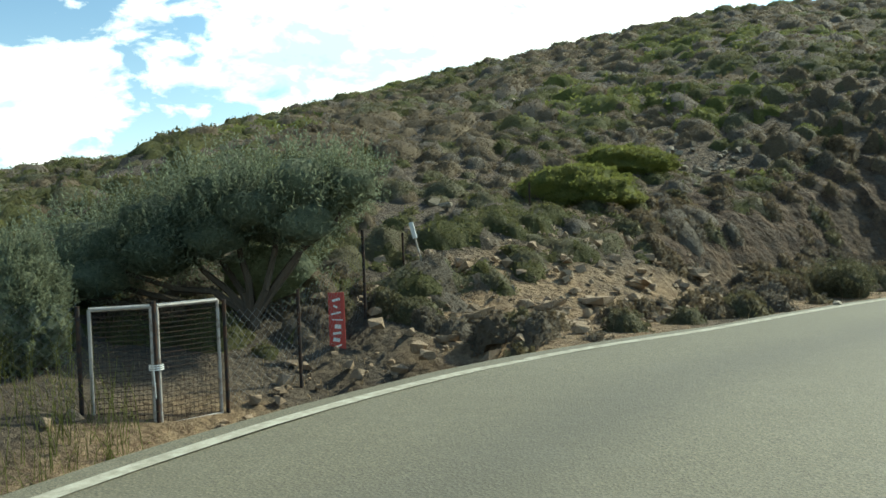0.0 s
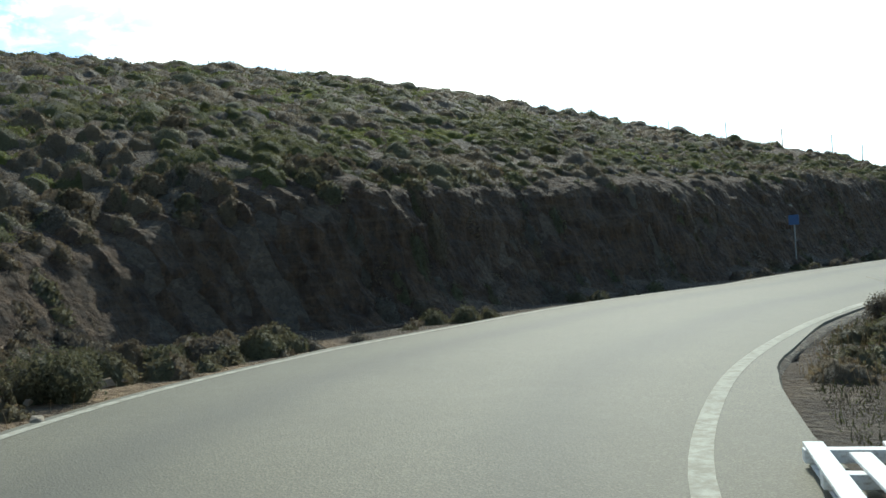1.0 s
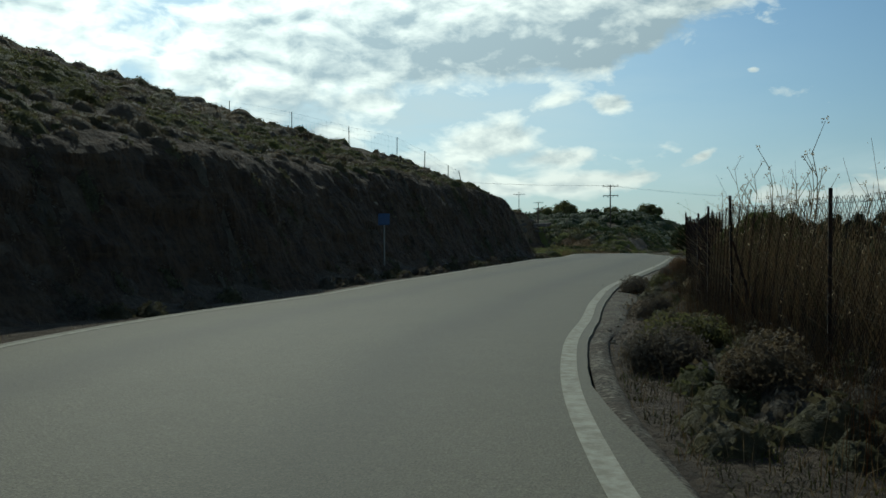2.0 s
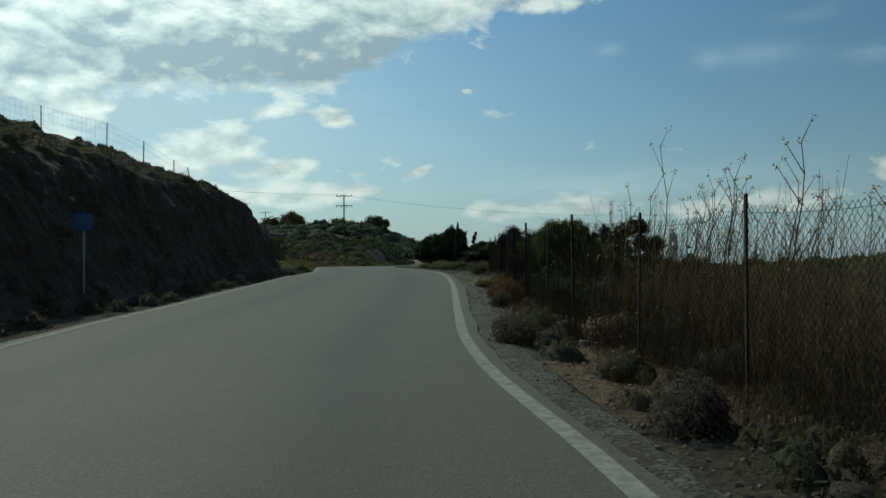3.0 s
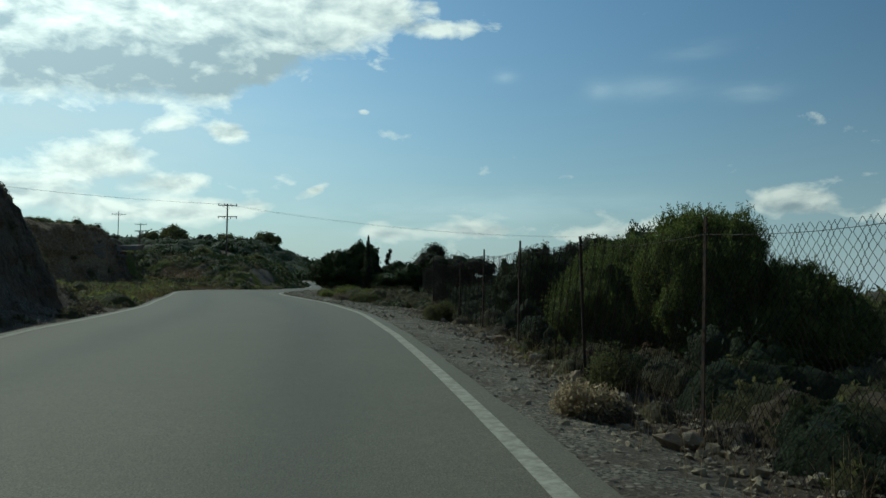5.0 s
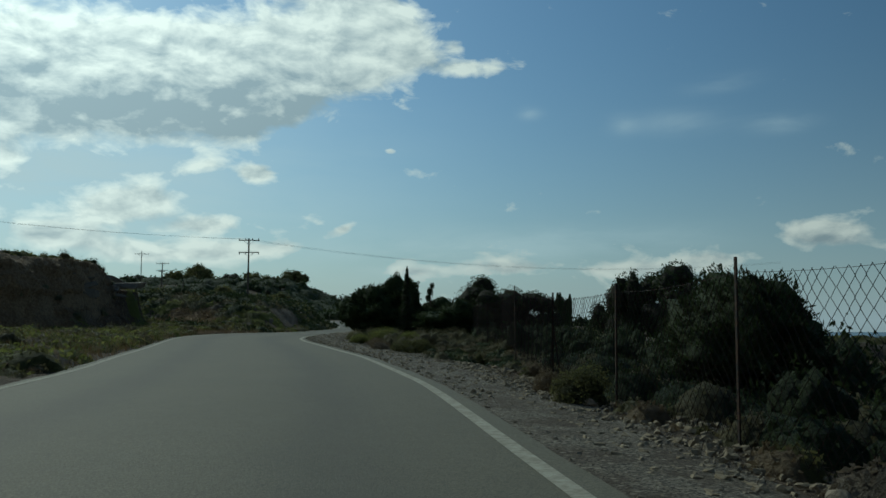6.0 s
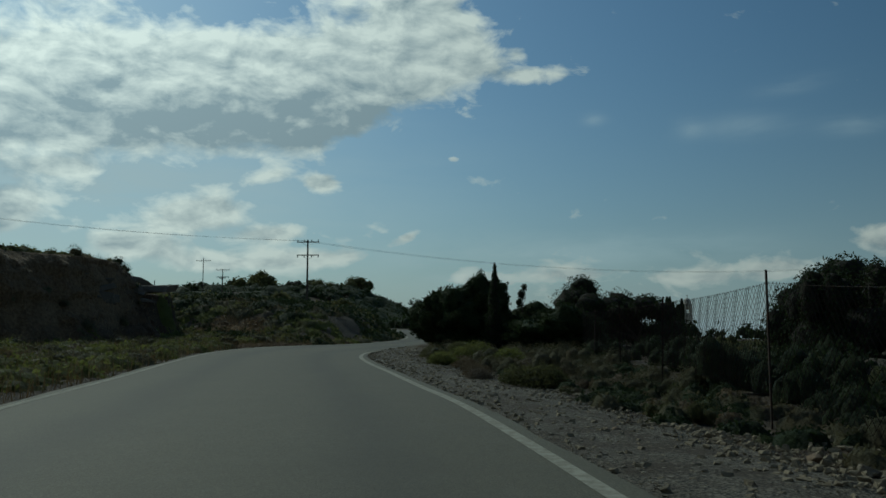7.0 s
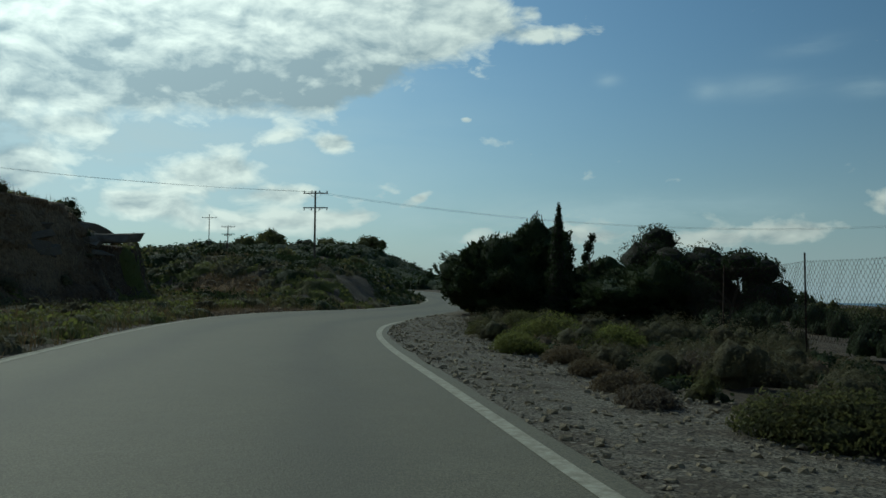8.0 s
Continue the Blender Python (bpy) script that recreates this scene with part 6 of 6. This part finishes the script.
def build_fence():
    g = np.random.default_rng(151)
    ob = thing("wire_fence", "rusty roadside wire fence with iron posts", "fence")
    zs = [float(ground_z(x, y)[0]) if y < 46 else 0.68 for x, y in FENCE]
    hs = [1.62 + 0.10 * g.random() for _ in FENCE]
    for i, ((x, y), z) in enumerate(zip(FENCE, zs)):
        h = hs[i] + 0.10
        lean = Vector((g.normal(scale=0.02), g.normal(scale=0.02), 0))
        bm = bmesh.new()
        # an angle iron: two flanges
        t = Euler((0, 0, g.uniform(-0.4, 0.4))).to_matrix()
        box(bm, (0.034, 0.006, h + 1.0), (0, 0.015, (h - 1.0) / 2))
        box(bm, (0.006, 0.034, h + 1.0), (-0.015, 0, (h - 1.0) / 2))
        bmesh.ops.transform(bm, matrix=Matrix.Translation((x, y, z)) @ Matrix.Shear("XY", 4, (lean.x, lean.y)) @ t.to_4x4(), verts=bm.verts)
        part("post", bm, M["rust"], ob)
        if i == 7:
            bm = bmesh.new()
            rod(bm, (x + 0.05, y + 0.09, z - 0.2), (x + 0.05, y + 0.09, z + 1.58), 0.045, 0.042, 10)
            part("post", bm, M["pole"], ob, "thick dark wooden post")
        if i % 6 == 2:
            bm = bmesh.new()
            rod(bm, (x, y, z + 1.2), (x + 0.25, y + 0.9, z - 0.05), 0.016, 0.016, 6)
            part("brace", bm, M["rust"], ob)
    for i in range(len(FENCE) - 1):
        v, f = chain_link(FENCE[i], FENCE[i + 1], zs[i], zs[i + 1], 1.66, *((0.042, 0.042, 0.0024) if FENCE[i][1] < 26 else (0.085, 0.08, 0.0036)), seed=i)
        part_mesh("netting", mesh_from("netting", v, f, M["rust"]), ob)
        bm = bmesh.new()
        for k in (1.60,):
            p = None
            for t in np.linspace(0, 1, 7):
                q = Vector((FENCE[i][0] * (1 - t) + FENCE[i + 1][0] * t, FENCE[i][1] * (1 - t) + FENCE[i + 1][1] * t, zs[i] * (1 - t) + zs[i + 1] * t + k + 0.03 - 0.05 * math.sin(math.pi * t) * (k > 1)))
                if p is not None:
                    rod(bm, p, q, 0.0025, 0.0025, 3)
                p = q
        part("tension_wire", bm, M["rust"], ob)


build_fence()


def build_crest_fence():
    """The thin stock fence along the crest of the cut."""
    ob = thing("stock_fence", "thin stock fence along the crest of the hill", "fence")
    pts = [(-36.5, 27.5), (-32.5, 29.5), (-28.6, 31.3), (-25.3, 33.0), (-22.3, 34.6), (-19.8, 36.0), (-18.4, 36.9), (-17.2, 37.7), (-16.35, 38.1)]
    tops = []
    for i, (x, y) in enumerate(pts):
        z = float(ground_z(x, y)[0])
        h = 1.35 if i < 8 else 1.15
        lean = (0.32, 0.05) if i == 8 else (0.03 * math.sin(5 * i), 0.02)
        bm = bmesh.new()
        rod(bm, (x, y, z - 0.25), (x - lean[0], y + lean[1], z + h), 0.028, 0.024, 7)
        part("post", bm, M["rust"], ob)
        tops.append((x - lean[0], y + lean[1], z + h, x, y, z))
    for a, b in zip(tops, tops[1:]):
        bm = bmesh.new()
        for k in (0.25, 0.5, 0.75, 0.97):
            pa = Vector(a[3:]).lerp(Vector(a[:3]), k)
            pb = Vector(b[3:]).lerp(Vector(b[:3]), k)
            rod(bm, pa, pb, 0.004, 0.004, 3)
        n = 14
        for j in range(n):
            t = (j + 0.5) / n
            lo, hi = Vector(a[3:]).lerp(Vector(b[3:]), t), Vector(a[:3]).lerp(Vector(b[:3]), t)
            rod(bm, lo.lerp(hi, 0.1), lo.lerp(hi, 0.97), 0.003, 0.003, 3)
        part("netting", bm, M["galv"], ob)


build_crest_fence()


def build_gate():
    """A low double gate of steel tube and wire mesh, tied shut, with posts and netting beside it."""
    L, C, R = Vector((6.52, -23.02, 0)), Vector((6.27, -22.50, 0)), Vector((5.70, -22.10, 0))
    base = -0.70
    ob = thing("field_gate", "pale steel double gate with wire mesh, tied shut with cord", "gate")
    for a, b in ((L, C - (C - L).normalized() * 0.03), (C + (R - C).normalized() * 0.03, R)):
        leaf_bm = bmesh.new()
        lo, hi = 0.05, 1.20
        for p in (a, b):
            rod(leaf_bm, (p.x, p.y, base + lo), (p.x, p.y, base + hi), 0.018, 0.018, 8)
        for h in (lo, hi):
            rod(leaf_bm, (a.x, a.y, base + h), (b.x, b.y, base + h), 0.018, 0.018, 8)
        leaf = part("leaf", leaf_bm, M["pale_metal"], ob)
        bm = bmesh.new()
        for k in range(24):
            h = lo + (hi - lo) * (k + 0.5) / 24
            rod(bm, (a.x, a.y, base + h), (b.x, b.y, base + h), 0.003, 0.003, 4)
        for k in range(14):
            q = a.lerp(b, (k + 0.5) / 14)
            rod(bm, (q.x, q.y, base + lo), (q.x, q.y, base + hi), 0.0018, 0.0018, 4)
        part("mesh", bm, M["rust"], leaf)
        bm = bmesh.new()
        for k in range(26):
            q = a.lerp(b, (k + 0.5) / 26)
            rod(bm, (q.x - 0.02, q.y, base + hi - 0.02), (q.x + 0.02, q.y, base + hi + 0.024), 0.005, 0.005, 5)
        part("wire_lashing", bm, M["white"], leaf)
    bm = bmesh.new()
    for k in range(3):
        bmesh.ops.create_cone(bm, cap_ends=False, segments=12, radius1=0.07, radius2=0.07, depth=0.012, matrix=Matrix.Translation((C.x, C.y, base + 0.60 + 0.02 * k)))
    rod(bm, (C.x + 0.06, C.y, base + 0.6), (C.x + 0.05, C.y + 0.01, base + 0.33), 0.007, 0.005, 6)
    part("cord", bm, M["white"], ob)
    for i, (p, h) in enumerate(((L + Vector((0.06, -0.08, 0)), 1.24), (C, 1.25), (R + Vector((-0.05, 0.05, 0)), 1.2))):
        bm = bmesh.new()
        rod(bm, (p.x, p.y, base - 0.2), (p.x, p.y, base + h), 0.022, 0.022, 8)
        part("gate_post", bm, M["rust"], ob)
    # netting and posts on either side
    f = thing("stock_fence", "low rusty stock fence beside the gate", "fence")
    for a, b in (((6.58, -23.1), (7.25, -24.2)), ((7.25, -24.2), (8.2, -25.8)), ((5.65, -22.05), (4.6, -21.6)), ((4.6, -21.6), (3.0, -21.2))):
        za, zb = float(ground_z(*a)[0]), float(ground_z(*b)[0])
        v, q = chain_link(a, b, za, zb, 1.0, 0.055, 0.055, 0.0018)
        part_mesh("netting", mesh_from("netting", v, q, M["galv"]), f)
        bm = bmesh.new()
        rod(bm, (*b, zb - 0.2), (*b, zb + 1.1), 0.02, 0.02, 7)
        part("post", bm, M["rust"], f)


build_gate()


def build_hill_posts():
    for x, y, h, lean, mat, label in ((-2.61, -19.25, 0.62, 0.0, "rust", "thin dark iron stake on the hillside"), (1.25, -21.0, 0.75, 0.0, "rust", "thin dark iron stake beside the marker")):
        ob = thing("iron_stake", label, "stake", at=spot(x, y))
        bm = bmesh.new()
        box(bm, (0.035, 0.005, h + 0.3), (0, 0.012, (h - 0.3) / 2))
        box(bm, (0.005, 0.035, h + 0.3), (-0.015, 0, (h - 0.3) / 2))
        part("stake", bm, M[mat], ob)
    # leaning road marker with a white head
    z = spot(1.2, -20.75)[2] + 0.12
    ob = thing("road_marker", "leaning grey marker post with a white head", "marker post", at=(1.2, -20.75, z))
    a, b = Vector((0.0, 0.12, -0.2)), Vector((0.0, -0.12, 0.78))
    bm = bmesh.new()
    rod(bm, a, b, 0.014, 0.014, 8)
    part("post", bm, M["pale_metal"], ob)
    bm = bmesh.new()
    t = (b - a).to_track_quat("Z", "Y").to_matrix()
    box(bm, (0.03, 0.07, 0.25), b - (b - a).normalized() * 0.10, t, 0.008)
    part("head", bm, M["white"], ob)
    # red sign board with rows of white writing that cannot be read
    x, y = 3.62, -21.42
    z = -0.85
    ob = thing("roadside_sign", "narrow red upright sign with white lettering on two legs", "sign", at=(x, y, z))
    face = Euler((0, 0, radians(97))).to_matrix()
    for k in (-1, 1):
        bm = bmesh.new()
        p = face @ Vector((0.085 * k, 0.012, 0))
        rod(bm, (p.x, p.y, -0.05), (p.x, p.y, 1.2), 0.011, 0.011, 8)
        part("leg", bm, M["rust"], ob)
    bm = bmesh.new()
    box(bm, (0.20, 0.018, 0.80), (0, 0, 0.84), None, 0.004)
    bmesh.ops.transform(bm, matrix=face.to_4x4(), verts=bm.verts)
    board = part("board", bm, M["red"], ob)
    bm = bmesh.new()
    for k, (w, h, lean) in enumerate(((0.10, 0.030, -0.25), (0.055, 0.024, 0.5), (0.12, 0.022, -0.2), (0.13, 0.014, 0.05), (0.08, 0.05, 0.1), (0.10, 0.03, -0.1), (0.085, 0.045, 0.2), (0.12, 0.022, -0.35))):
        box(bm, (w, 0.004, h), (0.012 * math.sin(5 * k), -0.012, 1.15 - 0.082 * k), Euler((0, lean, 0)).to_matrix())
    bmesh.ops.transform(bm, matrix=face.to_4x4(), verts=bm.verts)
    part("lettering", bm, M["white"], board, "white painted rows of writing")


build_hill_posts()


def build_road_sign():
    """A small sign at the foot of the bank, seen from its back."""
    x, y = -8.15, 12.6
    ob = thing("road_sign", "small road sign on a thin steel pole", "sign", at=spot(x, y))
    bm = bmesh.new()
    rod(bm, (0, 0, -0.3), (0, 0, 1.72), 0.025, 0.025, 10)
    part("pole", bm, M["galv"], ob)
    bm = bmesh.new()
    face = Euler((0, 0, radians(20))).to_matrix()
    box(bm, (0.36, 0.02, 0.36), face @ Vector((0, -0.035, 1.58)), face, 0.02)
    part("plate", bm, M["blue"], ob)


build_road_sign()


def build_pallet():
    """A white-painted, broken wooden pallet lying beside the bend."""
    ob = thing("pallet", "white-painted broken wooden pallet lying on the ground", "pallet", at=(7.98, -12.16, float(table(ROAD_Z, -12.1)) + 0.01))
    turn = Euler((0, 0, radians(-50))).to_matrix()
    g = np.random.default_rng(9)

    def plank(name, size, at, tilt=0.0, label=""):
        bm = bmesh.new()
        box(bm, size, at, Euler((0, 0, tilt)).to_matrix(), 0.003)
        bmesh.ops.transform(bm, matrix=turn.to_4x4(), verts=bm.verts)
        part(name, bm, M["white_wood"], ob, label)

    for j in range(3):
        plank("bearer", (0.09, 1.15, 0.075), (-0.56 + 0.56 * j, 0, 0.062))
    for k in range(5):
        plank("bottom_board", (1.3, 0.09, 0.018), (0, -0.5 + 0.25 * k, 0.012)) if k in (0, 2, 4) else None
    for k in range(6):
        w = 0.8 if k != 1 else 0.52
        plank("board", (w + 0.5, 0.11, 0.02), (0.14 * (k == 1), -0.52 + 0.205 * k, 0.111), 0.02 * g.normal())
    plank("loose_board", (0.34, 0.1, 0.02), (-0.36, 0.05, 0.135), 0.4, "loose splintered board")


build_pallet()

# ---- poles and cables ----


def utility_pole(x, y, ztop, length, arms, label):
    ob = thing("utility_pole", label, "utility pole", "utility poles", (x, y, ztop - length))
    bm = bmesh.new()
    rod(bm, (0, 0, -1.0), (0, 0, length), 0.15, 0.10, 12)
    part("pole", bm, M["pole"], ob)
    for k, (dz, w) in enumerate(arms):
        bm = bmesh.new()
        box(bm, (w, 0.10, 0.12), (0, 0.14, length - dz), None, 0.01)
        arm = part("crossarm", bm, M["pole"], ob)
        for s in (-0.46, -0.16, 0.16, 0.46):
            bm = bmesh.new()
            up = 1 if k == 0 else -1
            rod(bm, (w * s, 0.14, length - dz + 0.05 * up), (w * s, 0.14, length - dz + 0.30 * up), 0.05, 0.075, 8)
            part("insulator", bm, M["porcelain"], arm)
        bm = bmesh.new()
        for s in (-1, 1):
            rod(bm, (s * w * 0.3, 0.14, length - dz - 0.04), (0, 0.12, length - dz - 0.55), 0.02, 0.02, 6)
        part("brace", bm, M["galv"], arm)
    return ob


def cable(name, a, b, sag, r=0.02, label="thin overhead cable between utility poles"):
    n = 28
    cu = bpy.data.curves.new(name, "CURVE")
    cu.dimensions, cu.bevel_depth, cu.bevel_resolution = "3D", r, 1
    s = cu.splines.new("POLY")
    s.points.add(n)
    for i in range(n + 1):
        t = i / n
        p = Vector(a).lerp(Vector(b), t)
        s.points[i].co = (p.x, p.y, p.z - 4 * sag * t * (1 - t), 1)
    cu.materials.append(M["cable"])
    tagged(new(name, cu), label, "cable", "overhead cables")


def build_poles():
    p1 = utility_pole(-34.2, 148.2, 12.6, 9.5, ((0.28, 2.9), (1.95, 2.9)), "dark wooden utility pole with two crossarms")
    utility_pole(-78.2, 239.9, 14.9, 8.5, ((0.3, 3.2), (1.9, 3.0)), "dark wooden utility pole with two crossarms, far off")
    utility_pole(-100.8, 286.6, 21.2, 10.5, ((0.9, 4.4),), "tall dark utility pole with one crossarm, far off")
    utility_pole(-81.0, 247.5, 13.4, 7.0, ((0.3, 1.8),), "short dark utility pole, far off")
    utility_pole(-92.0, 420.0, 15.5, 8.0, ((0.5, 3.5),), "small dark utility pole on the far ridge")
    for k in (0, 1):
        cable("overhead_cable", (-34.2 - 0.9 * k, 148.3, 12.5), (-98.0, 120.0, 18.2 + 0.3 * k), 1.6, 0.011)
        cable("overhead_cable", (-34.2 - 0.9 * k, 148.3, 12.5), (45.0, 165.0, 10.6 - 0.2 * k), 2.4, 0.011)
    # stakes of a field fence on the low hill
    for x, y, z in ((-38.5, 112.0, 1.5), (-33.5, 118.0, 1.3)):
        ob = thing("fence_stake", "thin dark stake on the low hill", "stake", at=spot(x, y, 0.1))
        bm = bmesh.new()
        rod(bm, (0, 0, 0), (0.02, 0, z + 0.5), 0.05, 0.04, 6)
        part("stake", bm, M["rust"], ob)


build_poles()


def build_tower():
    """A far bell tower with a little dome."""
    x, y = 61.7, 435.8
    z = 1.0
    ob = thing("bell_tower", "pale plastered bell tower with a small dome, far off", "tower", at=(x, y, z))
    bm = bmesh.new()
    w, h = 3.4, 10.2
    for sx, sy, sw, sd in ((-1, 0, 0.7, w), (1, 0, 0.7, w), (0, -1, w - 1.4, 0.7), (0, 1, w - 1.4, 0.7)):
        for lo, hi in ((-8.0, 6.6), (9.0, h)):
            box(bm, (sw, sd, hi - lo), (sx * (w / 2 - 0.35), sy * (w / 2 - 0.35), (lo + hi) / 2))
    for sx in (-1, 1):
        for sy in (-1, 1):
            box(bm, (0.9, 0.9, 2.4), (sx * (w / 2 - 0.45), sy * (w / 2 - 0.45), 7.8))
    part("wall", bm, M["plaster"], ob)
    bm = bmesh.new()
    box(bm, (w + 0.6, w + 0.6, 0.4), (0, 0, h + 0.2), None, 0.05)
    part("cornice", bm, M["plaster"], ob)
    bm = bmesh.new()
    bmesh.ops.create_uvsphere(bm, u_segments=16, v_segments=10, radius=1.75, matrix=Matrix.Translation((0, 0, h + 0.5)) @ Matrix.Diagonal((1, 1, 1.45, 1)))
    part("dome", bm, M["plaster"], ob)
    bm = bmesh.new()
    rod(bm, (0, 0, h + 3), (0, 0, h + 4.6), 0.12, 0.1, 6)
    box(bm, (0.9, 0.15, 0.2), (0, 0, h + 4.0))
    part("cross", bm, M["plaster"], ob)


build_tower()


def build_fennel():
    """Dead giant fennels that stand above the reeds: a bent stem with forked side stems and seed heads."""
    g = np.random.default_rng(171)
    plan = [(2.75, 8.1, 2.75), (2.35, 8.9, 1.95), (3.6, 7.8, 2.1), (4.0, 6.9, 2.2), (2.1, 9.9, 1.9), (3.0, 5.4, 2.1), (4.5, 5.0, 2.2), (3.9, 1.6, 2.3), (4.6, -0.6, 2.3), (2.2, 11.0, 1.75), (1.9, 12.4, 1.7), (3.1, 8.6, 2.0), (3.4, 4.2, 2.3)]
    for k in range(22):
        y = g.uniform(-1.0, 10.0)
        plan.append((float(np.interp(y, [p[1] for p in FENCE], [p[0] for p in FENCE])) + g.uniform(0.3, 2.4), y, g.uniform(1.5, 2.2)))
    for x, y, h in plan:
        ob = thing("dead_fennel", "dead branching fennel stalk above the dry reeds", "plant", "dead fennels", spot(x, y))
        bm = bmesh.new()
        p, top = Vector((0, 0, 0)), Vector((g.normal(scale=0.12), g.normal(scale=0.12), h))
        side = []
        for k in range(1, 9):
            t = k / 8
            q = top * t + Vector((0.05 * math.sin(4 * t * h), 0.05 * math.cos(3 * t * h), 0))
            rod(bm, p, q, 0.013 * (1.1 - 0.8 * (k - 1) / 8), 0.013 * (1.1 - 0.8 * t), 5)
            if t > 0.45:
                side.append(q.copy())
            p = q
        tips = [p]
        for q in side:
            a = g.uniform(0, 6.28)
            l = g.uniform(0.18, 0.45)
            e = q + Vector((0.5 * l * math.cos(a), 0.5 * l * math.sin(a), 0.85 * l))
            rod(bm, q, e, 0.006, 0.003, 4)
            tips.append(e)
        tagged(part("stem", bm, M["reed"], ob), kind="stuff")
        c = np.repeat(np.array([t[:] for t in tips]), 9, axis=0) + g.normal(scale=0.022, size=(9 * len(tips), 3))
        nr = g.normal(size=c.shape)
        nr /= np.linalg.norm(nr, axis=1)[:, None]
        v, f = leaf_quads(c, nr, 0.035, 0.018, g)
        tagged(part_mesh("seed_spray", mesh_from("seed_spray", v, f, M["straw"]), ob), kind="stuff")


build_fennel()


def far_bushes():
    """Rounded crowns that stand on the skyline of the far hills."""
    for k, (x, y, r, h, mat) in enumerate(((-98, 330, 13, 7.0, "green"), (-68.4, 351, 9, 6.0, "green"), (-80, 340, 8, 5.0, "green"), (-44, 155, 4.6, 3.2, "green"), (-38.5, 151, 3.6, 2.6, "green"), (-88, 338, 7, 5.0, "dark"),
                                           (-32, 149, 1.9, 2.2, "dark"), (-118, 325, 7, 4.5, "dark"), (-29.5, 147, 2.4, 1.8, "green"))):
        z = float(ground_z(x, y)[0])
        tree("carob_tree", "rounded dark tree on the skyline of the hills", "tree", (x, y, z - 0.8), random_lobes(9, r * 0.7, r * 0.6, h, 0.1, 400 + k), mat, 1100, 0.15 * r ** 0.8, 420 + k, 0.2, "skyline trees")


far_bushes()


def build_ledges():
    """Broken bedrock: angular slabs, half buried, that break out of the slopes."""
    g = np.random.default_rng(191)
    slabs = [ledge_slabs(640 + k) for k in range(5)]
    for k, meshes in enumerate(slabs):
        for me in meshes:
            me.materials.append(M["ochre" if k != 2 else "stone"])
    for k, (x, y, a, b, c) in enumerate(((2.6, -19.9, 1.3, 0.7, 0.40), (1.3, -18.3, 1.5, 0.8, 0.44), (0.3, -19.3, 1.4, 0.7, 0.40), (1.9, -17.9, 1.0, 0.6, 0.40), (-0.2, -17.6, 1.2, 0.7, 0.42), (2.0, -19.0, 1.3, 0.6, 0.36), (-0.9, -18.5, 1.4, 0.7, 0.38),
                                         (-0.8, -15.9, 1.1, 0.6, 0.4), (-1.9, -16.6, 1.3, 0.7, 0.4), (-2.2, -14.2, 1.2, 0.6, 0.4), (3.4, -20.2, 0.9, 0.6, 0.35), (0.8, -20.2, 1.1, 0.5, 0.35), (-3.0, -13.4, 1.0, 0.6, 0.4), (3.1, -18.6, 1.2, 0.8, 0.5), (2.2, -17.4, 1.1, 0.7, 0.45), (3.9, -19.6, 1.0, 0.7, 0.5), (-3.5, -11.2, 1.5, 0.7, 0.5), (-4.0, -9.9, 1.3, 0.6, 0.45))):
        ob = new("rock_ledge")
        for me in slabs[k % 5]:
            part_mesh("slab", me, ob)
        ob.matrix_world = Matrix.Translation(spot(x, y, 0.16 * c)) @ Euler((0.22 * g.normal(), 0.22 * g.normal() - 0.15, 0.9 + 0.4 * g.normal())).to_matrix().to_4x4() @ Matrix.Diagonal((0.62 * a, 0.72 * b, 0.95 * c, 1))
        tagged(ob, "ochre bedrock in broken beds on the slope" if k % 5 != 2 else "grey bedrock in broken beds on the slope", "rock", "rock ledges")
    caps = [rock_shape(660 + k, 0.5, 3) for k in range(4)]
    for k, (x, y, z, a, b, c) in enumerate(((-30.2, 89.2, 4.3, 4.0, 3.0, 2.4), (-30.9, 86.4, 4.7, 4.6, 3.6, 2.8), (-32.2, 83.0, 4.8, 5.0, 4.0, 3.2), (-31.4, 92.2, 3.4, 5.6, 4.2, 1.2))):
        caps[k].materials.append(M["dark_stone"])
        ob = new("rock_ledge", caps[k])
        ob.matrix_world = Matrix.Translation((x, y, z)) @ Euler((0.05 * g.normal(), 0.12, 0.8 + 0.3 * g.normal())).to_matrix().to_4x4() @ Matrix.Diagonal((a, b, c, 1))
        tagged(ob, "dark rock ledge hanging over the top of the bank", "rock", "rock ledges")
    # broken beds along the rim of that bank, with the overhang at its end
    rim = [ledge_slabs(680 + k) for k in range(3)]
    for meshes in rim:
        for me in meshes:
            me.materials.append(M["dark_stone"])
    for k, (x, y, z, a, b, c, turn) in enumerate(((-28.9, 86.4, 3.75, 4.6, 3.4, 2.0, 0.3), (-29.2, 81.5, 3.9, 4.0, 3.0, 2.6, 1.2), (-29.8, 77.2, 3.7, 4.4, 3.0, 2.6, 1.0), (-31.8, 73.8, 3.8, 4.4, 3.2, 2.4, 0.8), (-34.6, 71.0, 3.8, 4.6, 3.0, 2.4, 0.4), (-38.0, 69.9, 3.8, 4.6, 3.0, 2.4, 0.1))):
        ob = new("rock_ledge")
        for me in rim[k % 3]:
            part_mesh("slab", me, ob)
        ob.matrix_world = Matrix.Translation((x, y, z)) @ Euler((0.04 * g.normal(), 0.06, turn)).to_matrix().to_4x4() @ Matrix.Diagonal((a, b, c, 1))
        tagged(ob, "dark rock ledge in broken beds along the bank's rim", "rock", "rock ledges")


build_ledges()
